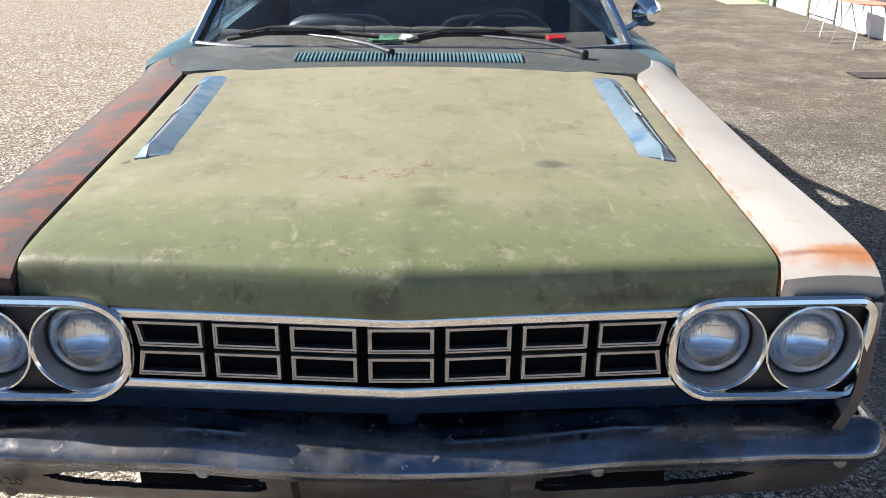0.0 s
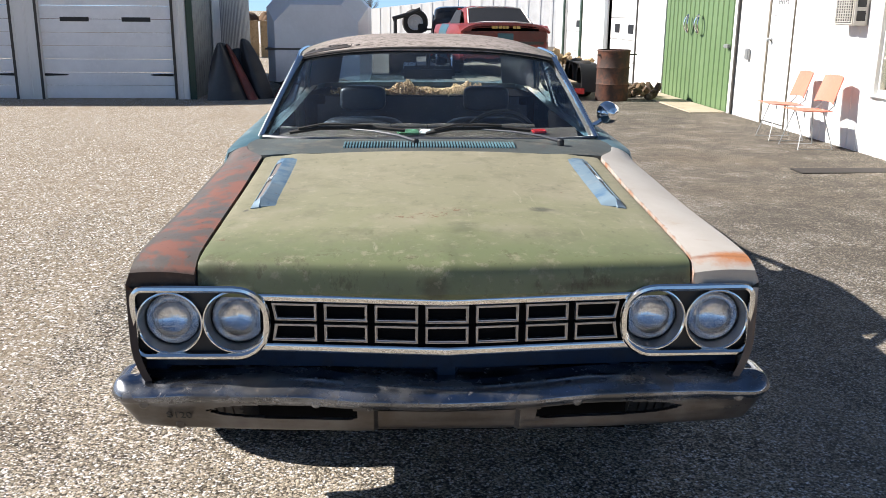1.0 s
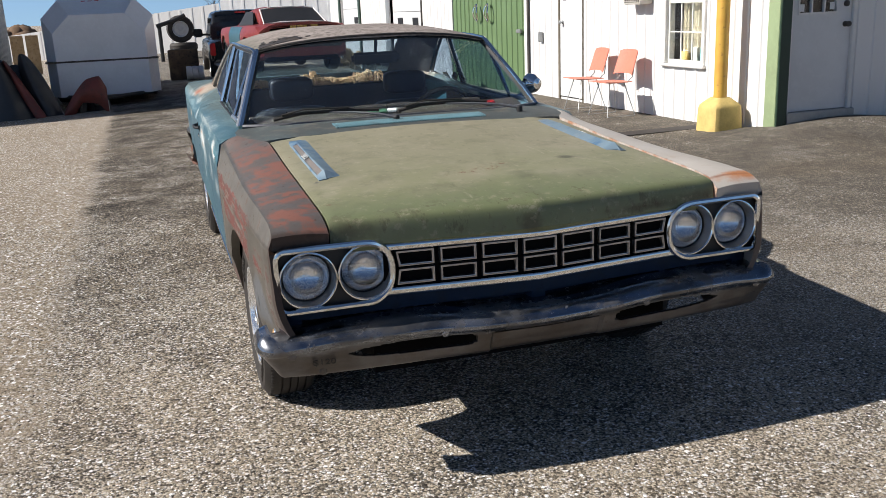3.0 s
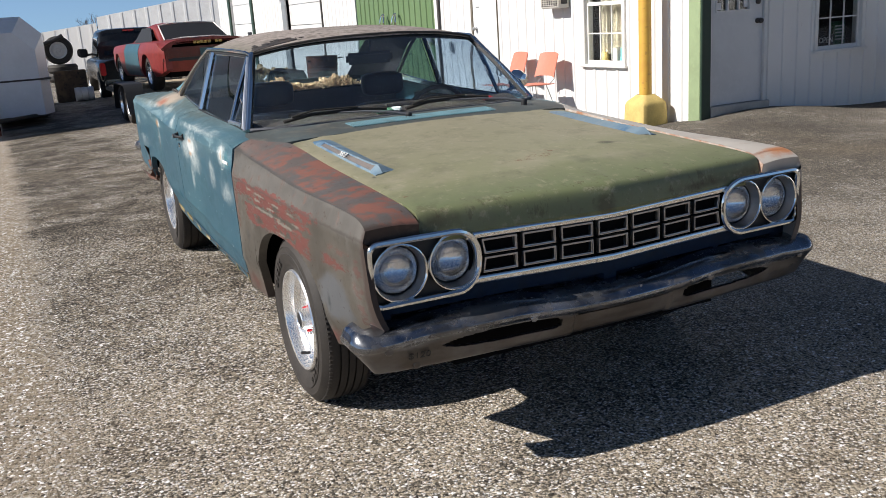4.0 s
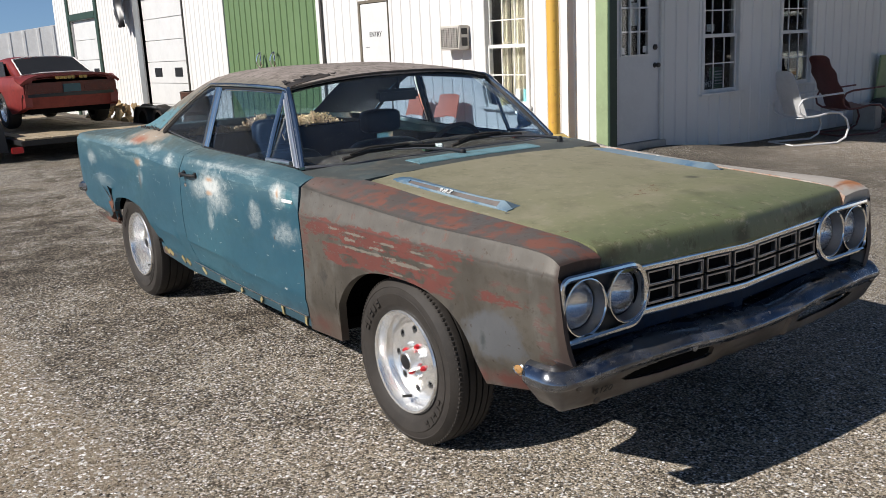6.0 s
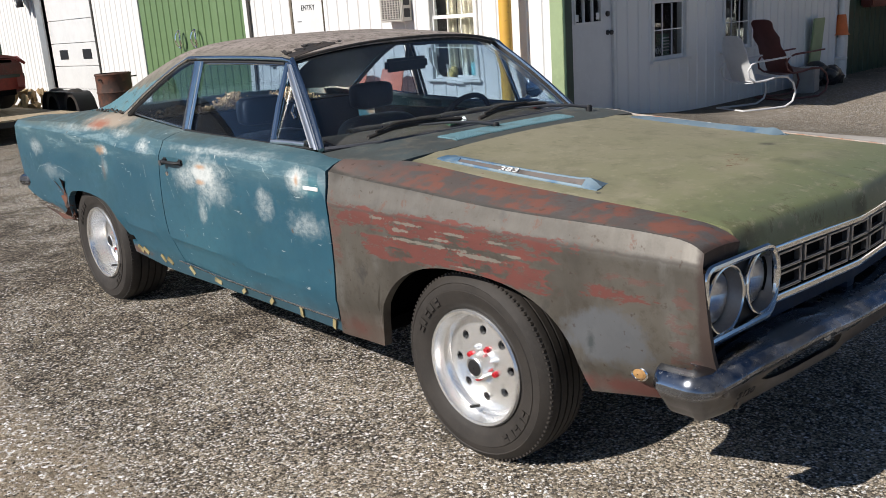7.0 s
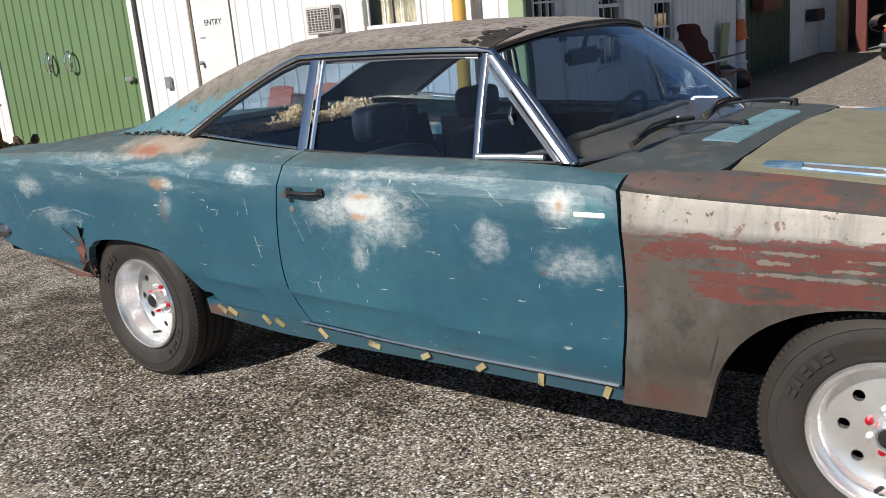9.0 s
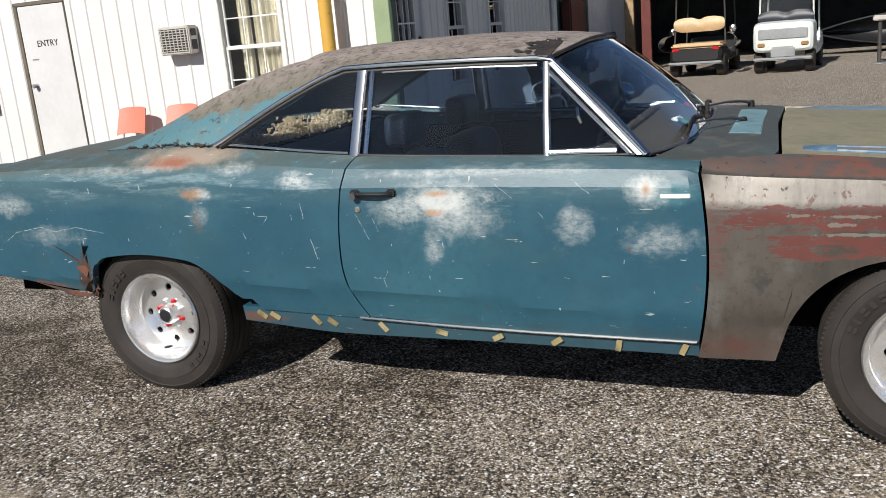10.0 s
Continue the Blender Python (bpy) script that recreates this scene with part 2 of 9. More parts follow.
def teal(name, extra):
    k = Mat(name, (0.018, 0.077, 0.114), 0.38)
    k.marks(2.2, 0.40, 0.70, (0.032, 0.102, 0.145), 0.8)
    k.marks(1.1, 0.5, 0.75, (0.034, 0.118, 0.146), 0.5)
    k.marks(30, 0.50, 0.75, (0.016, 0.060, 0.088), 0.45)
    high = k.ramp(k.math("ADD", k.axis(2), k.math("MULTIPLY", k.noise(5, 7, 0.72, (1, 0.35, 1.6)), 0.32)), 0.98, 1.14)
    k.layer(k.math("MULTIPLY", high, 0.35), (0.13, 0.20, 0.20), 0.6)
    band = k.math("MULTIPLY", k.ramp(k.axis(2), 0.84, 0.90), k.ramp(k.noise(6, 9, 0.8, (1, 0.45, 3.2), (2, 8, 5)), 0.52, 0.62))
    k.layer(k.math("MULTIPLY", band, 0.65), (0.20, 0.29, 0.31), 0.6)
    grime = k.ramp(k.noise(3.0, 8, 0.75, (1, 0.8, 1.2), (6, 6, 1)), 0.52, 0.68)
    k.layer(k.math("MULTIPLY", grime, 0.45), (0.032, 0.080, 0.090), 0.6)
    dull = k.ramp(k.axis(2), 0.955, 0.985)
    k.layer(k.math("MULTIPLY", dull, k.ramp(k.noise(9, 6, 0.7), 0.35, 0.6, 0.2, 0.9)), (0.075, 0.095, 0.085), 0.75)
    extra(k)
    k.marks(60, 0.68, 0.76, (0.26, 0.30, 0.30), 0.4)
    k.marks(14, 0.70, 0.74, (0.12, 0.06, 0.028), 0.6, 0.8)
    # scratches, thin and mostly level or slanting
    for st, sh in (((1, 1.6, 14), (3, 1, 2)), ((1, 9, 3.2), (8, 4, 1))):
        k.marks(5.5, 0.712, 0.725, (0.42, 0.46, 0.46), 0.75, stretch=st, shift=sh, detail=3)
    low = k.ramp(k.math("ADD", k.axis(2), k.math("MULTIPLY", k.noise(11, 6, 0.7), 0.12)), 0.47, 0.41)
    k.layer(k.math("MULTIPLY", low, 0.35), (0.03, 0.03, 0.028), 0.8)
    k.bump(k.noise(3.2, 2), 0.10, 0.02)
    k.bump(k.noise(70, 4), 0.08, 0.002)
    return k.done()


SAND, RUSTY = (0.52, 0.55, 0.53), (0.40, 0.20, 0.075)


def sanded(k, c, r, amt):
    """A patch rubbed down to pale primer, with brushed edges and scratches."""
    b = k.blob(c, r, 1.05, 12, 0.28, 1.0)
    grit = k.ramp(k.noise(66, 8, 0.8, (1, 0.6, 1.2), c), 0.38, 0.55, 0.2, 1.0)
    tone = k.ramp(k.noise(16, 6, 0.75, (1, 0.7, 1.5), c), 0.36, 0.60, 0.45, 1.0)
    k.layer(k.math("MULTIPLY", k.math("MULTIPLY", k.math("MULTIPLY", b, grit), tone), amt), SAND, 0.6)
    halo = k.blob(c, (9, r[1] * 1.5, r[2] * 1.6), 1.1, 7, 0.2, 1.0)
    k.layer(k.math("MULTIPLY", k.math("MULTIPLY", halo, k.ramp(k.noise(50, 7, 0.8, (1, 0.4, 1.4), c), 0.48, 0.62)), 0.40 * amt), (0.30, 0.37, 0.38), 0.6)


def scratch(k, y0, z0, y1, z1, w=0.0014, amt=0.75):
    """A thin bright scratch between two places on the flank."""
    ln = math.hypot(y1 - y0, z1 - z0)
    cy, cz = (y1 - y0) / ln, (z1 - z0) / ln
    wob = k.math("MULTIPLY", k.math("SUBTRACT", k.noise(40, 3, 0.6), 0.5), 0.008)
    dy, dz = k.math("SUBTRACT", k.axis(1), y0), k.math("SUBTRACT", k.axis(2), z0)
    along = k.math("ADD", k.math("MULTIPLY", dy, cy), k.math("MULTIPLY", dz, cz))
    across = k.math("ABSOLUTE", k.math("ADD", k.math("SUBTRACT", k.math("MULTIPLY", dz, cy), k.math("MULTIPLY", dy, cz)), wob))
    inside_m = k.math("MULTIPLY", k.math("GREATER_THAN", along, 0.0), k.math("LESS_THAN", along, ln))
    k.layer(k.math("MULTIPLY", k.math("MULTIPLY", inside_m, k.math("MULTIPLY", k.ramp(across, w, w * 0.3), k.ramp(k.noise(70, 4, 0.7, (1, 1, 1), (y0, z0, 0)), 0.40, 0.55))), amt), (0.44, 0.50, 0.50), 0.6)


def door_marks(k):
    k.layer(k.math("MULTIPLY", k.blob((0, 1.60, 0.855), (9, 0.11, 0.05), 0.5, 12, 0.5, 0.95), 0.7), (0.055, 0.17, 0.20), 0.45)
    for c, r, amt in (((0, 2.40, 0.84), (9, 0.20, 0.095), 0.95), ((0, 2.58, 0.81), (9, 0.12, 0.06), 0.7), ((0, 2.45, 0.665), (9, 0.045, 0.075), 0.6), ((0, 2.34, 0.76), (9, 0.16, 0.07), 0.5), ((0, 1.93, 0.75), (9, 0.070, 0.075), 0.62),
                      ((0, 1.68, 0.875), (9, 0.075, 0.06), 1.0), ((0, 1.64, 0.70), (9, 0.15, 0.060), 0.48), ((0, 2.25, 0.94), (9, 0.50, 0.020), 0.6)):
        sanded(k, c, r, amt)
    for c, r in (((0, 1.69, 0.875), (9, 0.050, 0.042)), ((0, 2.40, 0.84), (9, 0.11, 0.055))):
        k.layer(k.math("MULTIPLY", k.math("MULTIPLY", k.blob(c, r, 0.8, 16, 0.5, 1.0), k.ramp(k.noise(40, 7, 0.8, (1, 0.7, 1.2), c), 0.34, 0.50, 0.4, 1.0)), 0.8), (0.58, 0.60, 0.58), 0.6)
    for c, r in (((0, 2.42, 0.868), (9, 0.055, 0.014)), ((0, 2.43, 0.80), (9, 0.05, 0.016)), ((0, 1.685, 0.872), (9, 0.016, 0.028))):
        k.layer(k.math("MULTIPLY", k.blob(c, r, 0.8, 26, 0.2, 1.1), 0.7), RUSTY, 0.75)
    for q in ((2.20, 0.90, 2.14, 0.85), (1.93, 0.91, 1.87, 0.86), (2.75, 0.80, 2.70, 0.70), (2.66, 0.55, 2.65, 0.515), (2.68, 0.78, 2.66, 0.73), (2.64, 0.58, 2.655, 0.55), (2.05, 0.80, 2.03, 0.775)):
        scratch(k, *q)


def quarter_marks(k):
    k.layer(k.blob((0, 3.55, 1.02), (9, 0.30, 0.05), 0.7, 12, 0.4, 1.0), (0.33, 0.27, 0.21), 0.7)
    k.layer(k.math("MULTIPLY", k.blob((0, 3.60, 1.0), (9, 0.14, 0.03), 0.8, 15, 0.3, 1.0), 0.8), (0.28, 0.085, 0.045), 0.8)
    for c, r, amt in (((0, 3.00, 0.925), (9, 0.09, 0.040), 0.9), ((0, 3.80, 0.975), (9, 0.32, 0.022), 0.4), ((0, 3.42, 0.88), (9, 0.05, 0.028), 0.9), ((0, 4.45, 0.84), (9, 0.13, 0.06), 0.55), ((0, 4.25, 0.70), (9, 0.20, 0.05), 0.4), ((0, 3.3, 0.97), (9, 0.10, 0.03), 0.6), ((0, 3.45, 0.80), (9, 0.05, 0.06), 0.4)):
        sanded(k, c, r, amt)
    k.layer(k.math("MULTIPLY", k.blob((0, 3.47, 0.88), (9, 0.06, 0.035), 1.0, 18, 0.3, 1.0), 0.6), RUSTY, 0.8)
    k.layer(k.math("MULTIPLY", k.blob((0, 3.46, 0.78), (9, 0.03, 0.07), 1.2, 20, 0.2, 1.0), 0.35), (0.16, 0.08, 0.04), 0.8)
    k.layer(k.math("MULTIPLY", k.blob((0, 4.10, 0.52), (9, 0.05, 0.13), 0.9, 22, 0.4, 1.0), 0.95), (0.05, 0.026, 0.016), 0.9)
    k.layer(k.math("MULTIPLY", k.blob((0, 4.45, 0.47), (9, 0.30, 0.035), 0.9, 22, 0.4, 1.0), 0.9), (0.20, 0.08, 0.03), 0.9)
    for q in ((4.10, 0.745, 4.22, 0.725), (4.22, 0.725, 4.30, 0.745), (4.30, 0.745, 4.45, 0.72), (4.45, 0.72, 4.52, 0.68), (3.95, 0.72, 4.10, 0.745), (3.13, 0.79, 3.16, 0.75), (3.26, 0.74, 3.24, 0.70), (2.95, 0.70, 2.93, 0.62), (3.55, 0.60, 3.53, 0.55), (2.98, 0.84, 2.97, 0.78), (4.6, 0.80, 4.56, 0.72)):
        scratch(k, *q, 0.002)


TEAL_DOOR = teal("teal_door_paint", door_marks)
TEAL_QUARTER = teal("teal_quarter_paint", quarter_marks)
TEAL_ROCKER = teal("teal_rocker_paint", lambda k: k.layer(k.math("MULTIPLY", k.blob((0, 3.24, 0.36), (9, 0.16, 0.03), 1.2, 14, 0.3, 0.9), 0.8), (0.16, 0.07, 0.03), 0.85))


def rust_fender():
    k = Mat("bare_steel_fender", (0.128, 0.116, 0.098), 0.42, 0.45)
    k.marks(3.2, 0.40, 0.66, (0.072, 0.064, 0.054), 0.85)
    k.marks(9, 0.52, 0.70, (0.19, 0.185, 0.17), 0.6, stretch=(1, 1, 0.35))
    k.marks(28, 0.52, 0.66, (0.07, 0.058, 0.045), 0.55, nrough=0.75)
    k.marks(7, 0.60, 0.68, (0.045, 0.045, 0.047), 0.6, shift=(2, 7, 3))
    edge_n = k.math("MULTIPLY", k.math("SUBTRACT", k.noise(26, 6, 0.7), 0.5), 0.02)
    zz = k.math("ADD", k.axis(2), edge_n)
    band = k.math("MULTIPLY", k.ramp(zz, 0.788, 0.800), k.ramp(zz, 0.905, 0.870))
    k.layer(k.math("MULTIPLY", band, k.ramp(k.noise(5, 7, 0.7, (1, 0.8, 1.6), (1, 4, 4)), 0.35, 0.62, 0.25, 0.8)), (0.150, 0.138, 0.122), 0.52, 0.30)
    bandspot = k.ramp(k.noise(18, 8, 0.78, shift=(6, 0, 2)), 0.58, 0.62)
    k.layer(k.math("MULTIPLY", k.math("MULTIPLY", band, bandspot), 0.7), (0.13, 0.060, 0.042), 0.7, 0.0)
    streak = k.ramp(k.noise(7, 6, 0.7, (1, 2.2, 0.16), (3, 3, 3)), 0.50, 0.66)
    k.layer(k.math("MULTIPLY", streak, 0.28), (0.062, 0.056, 0.046), 0.6, 0.1)
    k.layer(k.math("MULTIPLY", k.blob((0, 0.27, 0.55), (9, 0.19, 0.11), 0.7, 9, 0.62, 0.86), 0.8), (0.118, 0.126, 0.138), 0.5, 0.3)
    k.layer(k.math("MULTIPLY", k.blob((0, 0.33, 0.53), (9, 0.02, 0.05), 1.0, 30, 0.2, 0.9), 0.7), (0.035, 0.045, 0.045), 0.6)
    low = k.ramp(k.math("ADD", k.axis(2), k.math("MULTIPLY", k.noise(9, 6, 0.7), 0.12)), 0.48, 0.40)
    k.layer(k.math("MULTIPLY", low, 0.6), (0.085, 0.052, 0.038), 0.75, 0.0)
    red = (0.112, 0.030, 0.023)
    red2 = (0.138, 0.039, 0.029)
    # primer fields on the flank, torn into long level flakes
    def torn(y0, y1, z0, z1, ay, az, sc, shift):
        n1 = k.math("SUBTRACT", k.noise(sc, 10, 0.72, (1, 0.8, 2.4), shift), 0.5)
        n2 = k.math("SUBTRACT", k.noise(sc * 1.2, 10, 0.74, (1, 0.6, 1.2), tuple(q + 3 for q in shift)), 0.5)
        y_ = k.math("ADD", k.axis(1), k.math("MULTIPLY", n1, 2 * ay))
        z_ = k.math("ADD", k.axis(2), k.math("MULTIPLY", n2, 2 * az))
        return k.math("MULTIPLY", k.math("MULTIPLY", k.ramp(y_, y0, y0 + 0.004), k.ramp(y_, y1, y1 - 0.004)), k.math("MULTIPLY", k.ramp(z_, z0, z0 + 0.003), k.ramp(z_, z1, z1 - 0.003)))
    flakes = k.math("MULTIPLY", k.ramp(k.noise(13, 10, 0.76, (1, 0.50, 2.2), (5, 0, 1)), 0.535, 0.545, 1.0, 0.0), k.ramp(k.noise(27, 9, 0.78, (1, 0.6, 1.5), (2, 6, 1)), 0.575, 0.585, 1.0, 0.0))
    fine_f = k.ramp(k.noise(46, 8, 0.8, (1, 0.6, 1.3)), 0.635, 0.65, 1.0, 0.0)
    fields = ((0.42, 1.46, 0.738, 0.812, 0.34, 0.045, 9, (1, 2, 3)), (0.46, 1.27, 0.640, 0.722, 0.40, 0.040, 9, (4, 2, 8)), (0.14, 0.34, 0.668, 0.696, 0.26, 0.045, 11, (7, 1, 2)),
              (0.12, 0.25, 0.732, 0.750, 0.24, 0.060, 14, (2, 9, 4)), (0.02, 0.07, 0.50, 0.72, 0.12, 0.25, 12, (3, 3, 7)), (1.44, 1.50, 0.60, 0.80, 0.08, 0.16, 12, (8, 3, 1)))
    for n_, (y0, y1, z0, z1, ay, az, sc, sh) in enumerate(fields):
        fm = k.math("MULTIPLY", k.math("MULTIPLY", torn(y0, y1, z0, z1, ay, az, sc, sh), flakes), fine_f)
        k.layer(k.math("MULTIPLY", fm, 0.96 if n_ < 3 else 0.5), red, 0.72, 0.0)
        if n_ < 2:
            k.layer(k.math("MULTIPLY", fm, k.ramp(k.noise(5, 5), 0.45, 0.62, 0, 0.8)), red2, 0.72, 0.0)
    # pale scraped streaks in level rows
    for y, z, ry, rz in ((1.22, 0.782, 0.06, 0.008), (1.06, 0.778, 0.10, 0.007), (0.86, 0.770, 0.09, 0.006), (0.66, 0.768, 0.06, 0.006), (1.10, 0.752, 0.05, 0.010), (0.92, 0.745, 0.06, 0.007), (0.98, 0.722, 0.24, 0.008), (0.74, 0.712, 0.16, 0.009), (0.60, 0.735, 0.05, 0.006), (0.80, 0.668, 0.08, 0.005)):
        k.layer(k.math("MULTIPLY", k.blob((0, y, z), (9, ry, rz), 1.5, 34, 0.6, 0.72), 0.9), (0.20, 0.18, 0.15), 0.5, 0.25)
    k.layer(k.math("MULTIPLY", k.blob((0, 0.25, 0.40), (9, 0.34, 0.040), 1.3, 9, 0.3, 0.95), 0.8), red, 0.75, 0.0)
    k.layer(k.math("MULTIPLY", k.blob((0, 1.42, 0.34), (9, 0.10, 0.05), 1.3, 11, 0.3, 0.95), 0.45), red, 0.75, 0.0)
    # step pressed along the shoulder, a thin darker line at its edge
    k.layer(k.math("MULTIPLY", k.math("MULTIPLY", k.ramp(zz, 0.792, 0.797), k.ramp(zz, 0.806, 0.800)), 0.55), (0.05, 0.042, 0.036), 0.6)
    # top face, rusty primer with steel showing
    topx = k.ramp(k.math("ADD", k.math("ABSOLUTE", k.axis(0)), edge_n), 0.862, 0.848)
    topm = k.math("MULTIPLY", topx, k.ramp(k.axis(2), 0.80, 0.83))
    k.layer(topm, (0.105, 0.088, 0.078), 0.6, 0.1)
    bare = k.ramp(k.noise(8, 9, 0.74, (1, 1.1, 0.05), (4, 2, 1)), 0.50, 0.60)
    k.layer(k.math("MULTIPLY", k.math("MULTIPLY", topm, bare), 0.7), (0.125, 0.118, 0.112), 0.5, 0.3)
    flake = k.math("MULTIPLY", k.ramp(k.noise(9, 8, 0.70, (1, 0.9, 0.05), (3, 8, 1)), 0.45, 0.54), k.ramp(k.axis(1), 1.40, 0.95, 0.25, 1.0))
    k.layer(k.math("MULTIPLY", k.math("MULTIPLY", topm, flake), 0.85), (0.200, 0.072, 0.047), 0.7, 0.0)
    k.marks(38, 0.64, 0.70, (0.05, 0.028, 0.018), 0.6, 0.8)
    k.marks(90, 0.62, 0.70, (0.06, 0.05, 0.042), 0.5, nrough=0.8)
    tip = k.ramp(k.math("ADD", k.axis(1), k.math("MULTIPLY", k.math("SUBTRACT", k.noise(9, 6, 0.7), 0.5), 0.05)), 0.012, -0.004)
    k.layer(k.math("MULTIPLY", tip, 0.95), (0.040, 0.024, 0.018), 0.7, 0.0)
    k.bump(k.noise(3, 2), 0.06, 0.02)
    k.bump(k.noise(40, 5, 0.7), 0.12, 0.003)
    return k.done()


FENDER_RUST = rust_fender()


def white_fender():
    k = Mat("white_fender_paint", (0.45, 0.418, 0.378), 0.55)
    k.marks(3, 0.42, 0.66, (0.38, 0.34, 0.295), 0.75)
    k.marks(24, 0.6, 0.72, (0.40, 0.36, 0.31), 0.4)
    k.layer(k.math("MULTIPLY", k.blob((0.84, 0.046, 0.85), (0.15, 0.044, 0.06), 0.9, 11, 0.3, 1.0), 0.9), (0.40, 0.145, 0.040), 0.75)
    k.layer(k.math("MULTIPLY", k.blob((0.77, 0.046, 0.845), (0.09, 0.011, 0.05), 0.9, 18, 0.2, 1.0), 0.8), (0.20, 0.07, 0.03), 0.8)
    nose = k.math("MULTIPLY", k.ramp(k.axis(1), 0.0, -0.012), k.ramp(k.math("ADD", k.axis(2), k.math("MULTIPLY", k.noise(16, 6, 0.7), 0.08)), 0.82, 0.76))
    k.layer(k.math("MULTIPLY", nose, 0.9), (0.085, 0.055, 0.038), 0.8)
    edge = k.ramp(k.math("ADD", k.axis(0), k.math("MULTIPLY", k.noise(10, 6, 0.7), 0.05)), 0.722, 0.712)
    k.layer(k.math("MULTIPLY", edge, 0.9), (0.30, 0.13, 0.06), 0.8)
    k.marks(7, 0.62, 0.70, (0.36, 0.28, 0.21), 0.5, shift=(3, 1, 2), nrough=0.75)
    rim = k.ramp(k.math("ADD", k.math("ABSOLUTE", k.axis(0)), k.math("MULTIPLY", k.noise(12, 6, 0.7), 0.04)), 0.885, 0.90)
    k.layer(k.math("MULTIPLY", rim, 0.35), (0.35, 0.17, 0.07), 0.8)
    k.marks(14, 0.72, 0.76, (0.25, 0.11, 0.05), 0.6)
    k.bump(k.noise(40, 4), 0.06, 0.002)
    return k.done()


FENDER_WHITE = white_fender()


def hood_paint():
    k = Mat("olive_hood_paint", (0.205, 0.206, 0.113), 0.55)
    rear = k.ramp(k.math("ADD", k.axis(1), k.math("MULTIPLY", k.noise(3, 5, 0.6), 0.9)), 0.55, 1.35)
    k.layer(k.math("MULTIPLY", rear, 0.85), (0.246, 0.224, 0.150), 0.6)
    k.marks(3.5, 0.48, 0.66, (0.270, 0.242, 0.164), 0.65, stretch=(1, 1.1, 1))
    k.marks(9, 0.54, 0.72, (0.30, 0.268, 0.195), 0.5, stretch=(1, 1.2, 1), shift=(2, 5, 1))
    k.marks(5, 0.60, 0.74, (0.110, 0.114, 0.062), 0.55, shift=(7, 1, 0))
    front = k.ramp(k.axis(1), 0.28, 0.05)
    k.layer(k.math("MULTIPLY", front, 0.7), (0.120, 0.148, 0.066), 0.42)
    lip = k.ramp(k.axis(1), 0.10, 0.02)
    speck = k.ramp(k.noise(22, 7, 0.75, (1, 1, 0.5)), 0.56, 0.62)
    k.layer(k.math("MULTIPLY", k.math("MULTIPLY", lip, speck), 0.42), (0.055, 0.030, 0.018), 0.8)
    for c, r in (((0.62, 0.02, 0.80), (0.22, 0.2, 0.03)), ((-0.03, 0.0, 0.79), (0.05, 0.2, 0.05)), ((-0.62, 0.02, 0.82), (0.10, 0.1, 0.05)), ((0.40, 0.0, 0.79), (0.16, 0.2, 0.02))):
        k.layer(k.math("MULTIPLY", k.blob(c, r, 0.9, 14, 0.3, 1.0), 0.5), (0.045, 0.022, 0.015), 0.85)
    for c, r in (((-0.10, 0.34, 0.9), (0.14, 0.03, 9)), ((0.05, 0.42, 0.9), (0.09, 0.03, 9)), ((-0.66, 0.18, 0.9), (0.05, 0.03, 9)), ((-0.02, 0.37, 0.9), (0.10, 0.03, 9))):
        k.layer(k.math("MULTIPLY", k.math("MULTIPLY", k.blob(c, r, 1.2, 22, 0.3, 1.0), k.ramp(k.noise(45, 6, 0.8, (1, 1, 1), c), 0.54, 0.60)), 0.8), (0.16, 0.05, 0.025), 0.85)
    k.layer(k.math("MULTIPLY", k.blob((0.32, 0.44, 0.9), (0.05, 0.035, 9), 0.8, 14, 0.3, 1.0), 0.8), (0.07, 0.07, 0.055), 0.8)
    k.marks(13, 0.73, 0.75, (0.09, 0.085, 0.07), 0.9, shift=(5, 3, 0))
    k.marks(26, 0.74, 0.76, (0.32, 0.31, 0.26), 0.9)
    k.marks(18, 0.72, 0.75, (0.18, 0.06, 0.03), 0.7, shift=(1, 9, 0))
    for sc, lo, hi, st, sh, col, amt in ((16, 0.58, 0.68, (1, 1, 1), (3, 3, 0), (0.29, 0.265, 0.175), 0.6), (30, 0.60, 0.70, (1, 0.5, 1), (6, 1, 0), (0.085, 0.090, 0.045), 0.5), (7, 0.66, 0.70, (2.5, 0.6, 1), (1, 6, 0), (0.30, 0.27, 0.17), 0.5)):
        k.marks(sc, lo, hi, col, amt, stretch=st, shift=sh, nrough=0.72)
    k.marks(8, 0.50, 0.66, (0.128, 0.124, 0.074), 0.5, shift=(8, 2, 0), nrough=0.74, stretch=(1, 1, 1))
    k.marks(22, 0.58, 0.68, (0.34, 0.305, 0.215), 0.5, shift=(2, 2, 0), nrough=0.75)
    k.marks(4, 0.64, 0.68, (0.36, 0.33, 0.24), 0.45, shift=(0, 5, 0), stretch=(3.5, 0.5, 1), nrough=0.7)
    k.marks(16, 0.735, 0.75, (0.15, 0.055, 0.03), 0.8, shift=(4, 4, 0))
    k.bump(k.noise(4, 2), 0.14, 0.012)
    k.bump(k.noise(60, 5, 0.7), 0.08, 0.002)
    return k.done()


HOOD_GREEN = hood_paint()


def scoop_paint():
    k = Mat("scoop_blue_trim", (0.17, 0.24, 0.29), 0.5, 0.15)
    k.marks(9, 0.5, 0.62, (0.06, 0.14, 0.24), 0.8)
    k.marks(20, 0.55, 0.66, (0.24, 0.28, 0.30), 0.6)
    k.marks(30, 0.66, 0.72, (0.10, 0.06, 0.04), 0.7)
    return k.done()


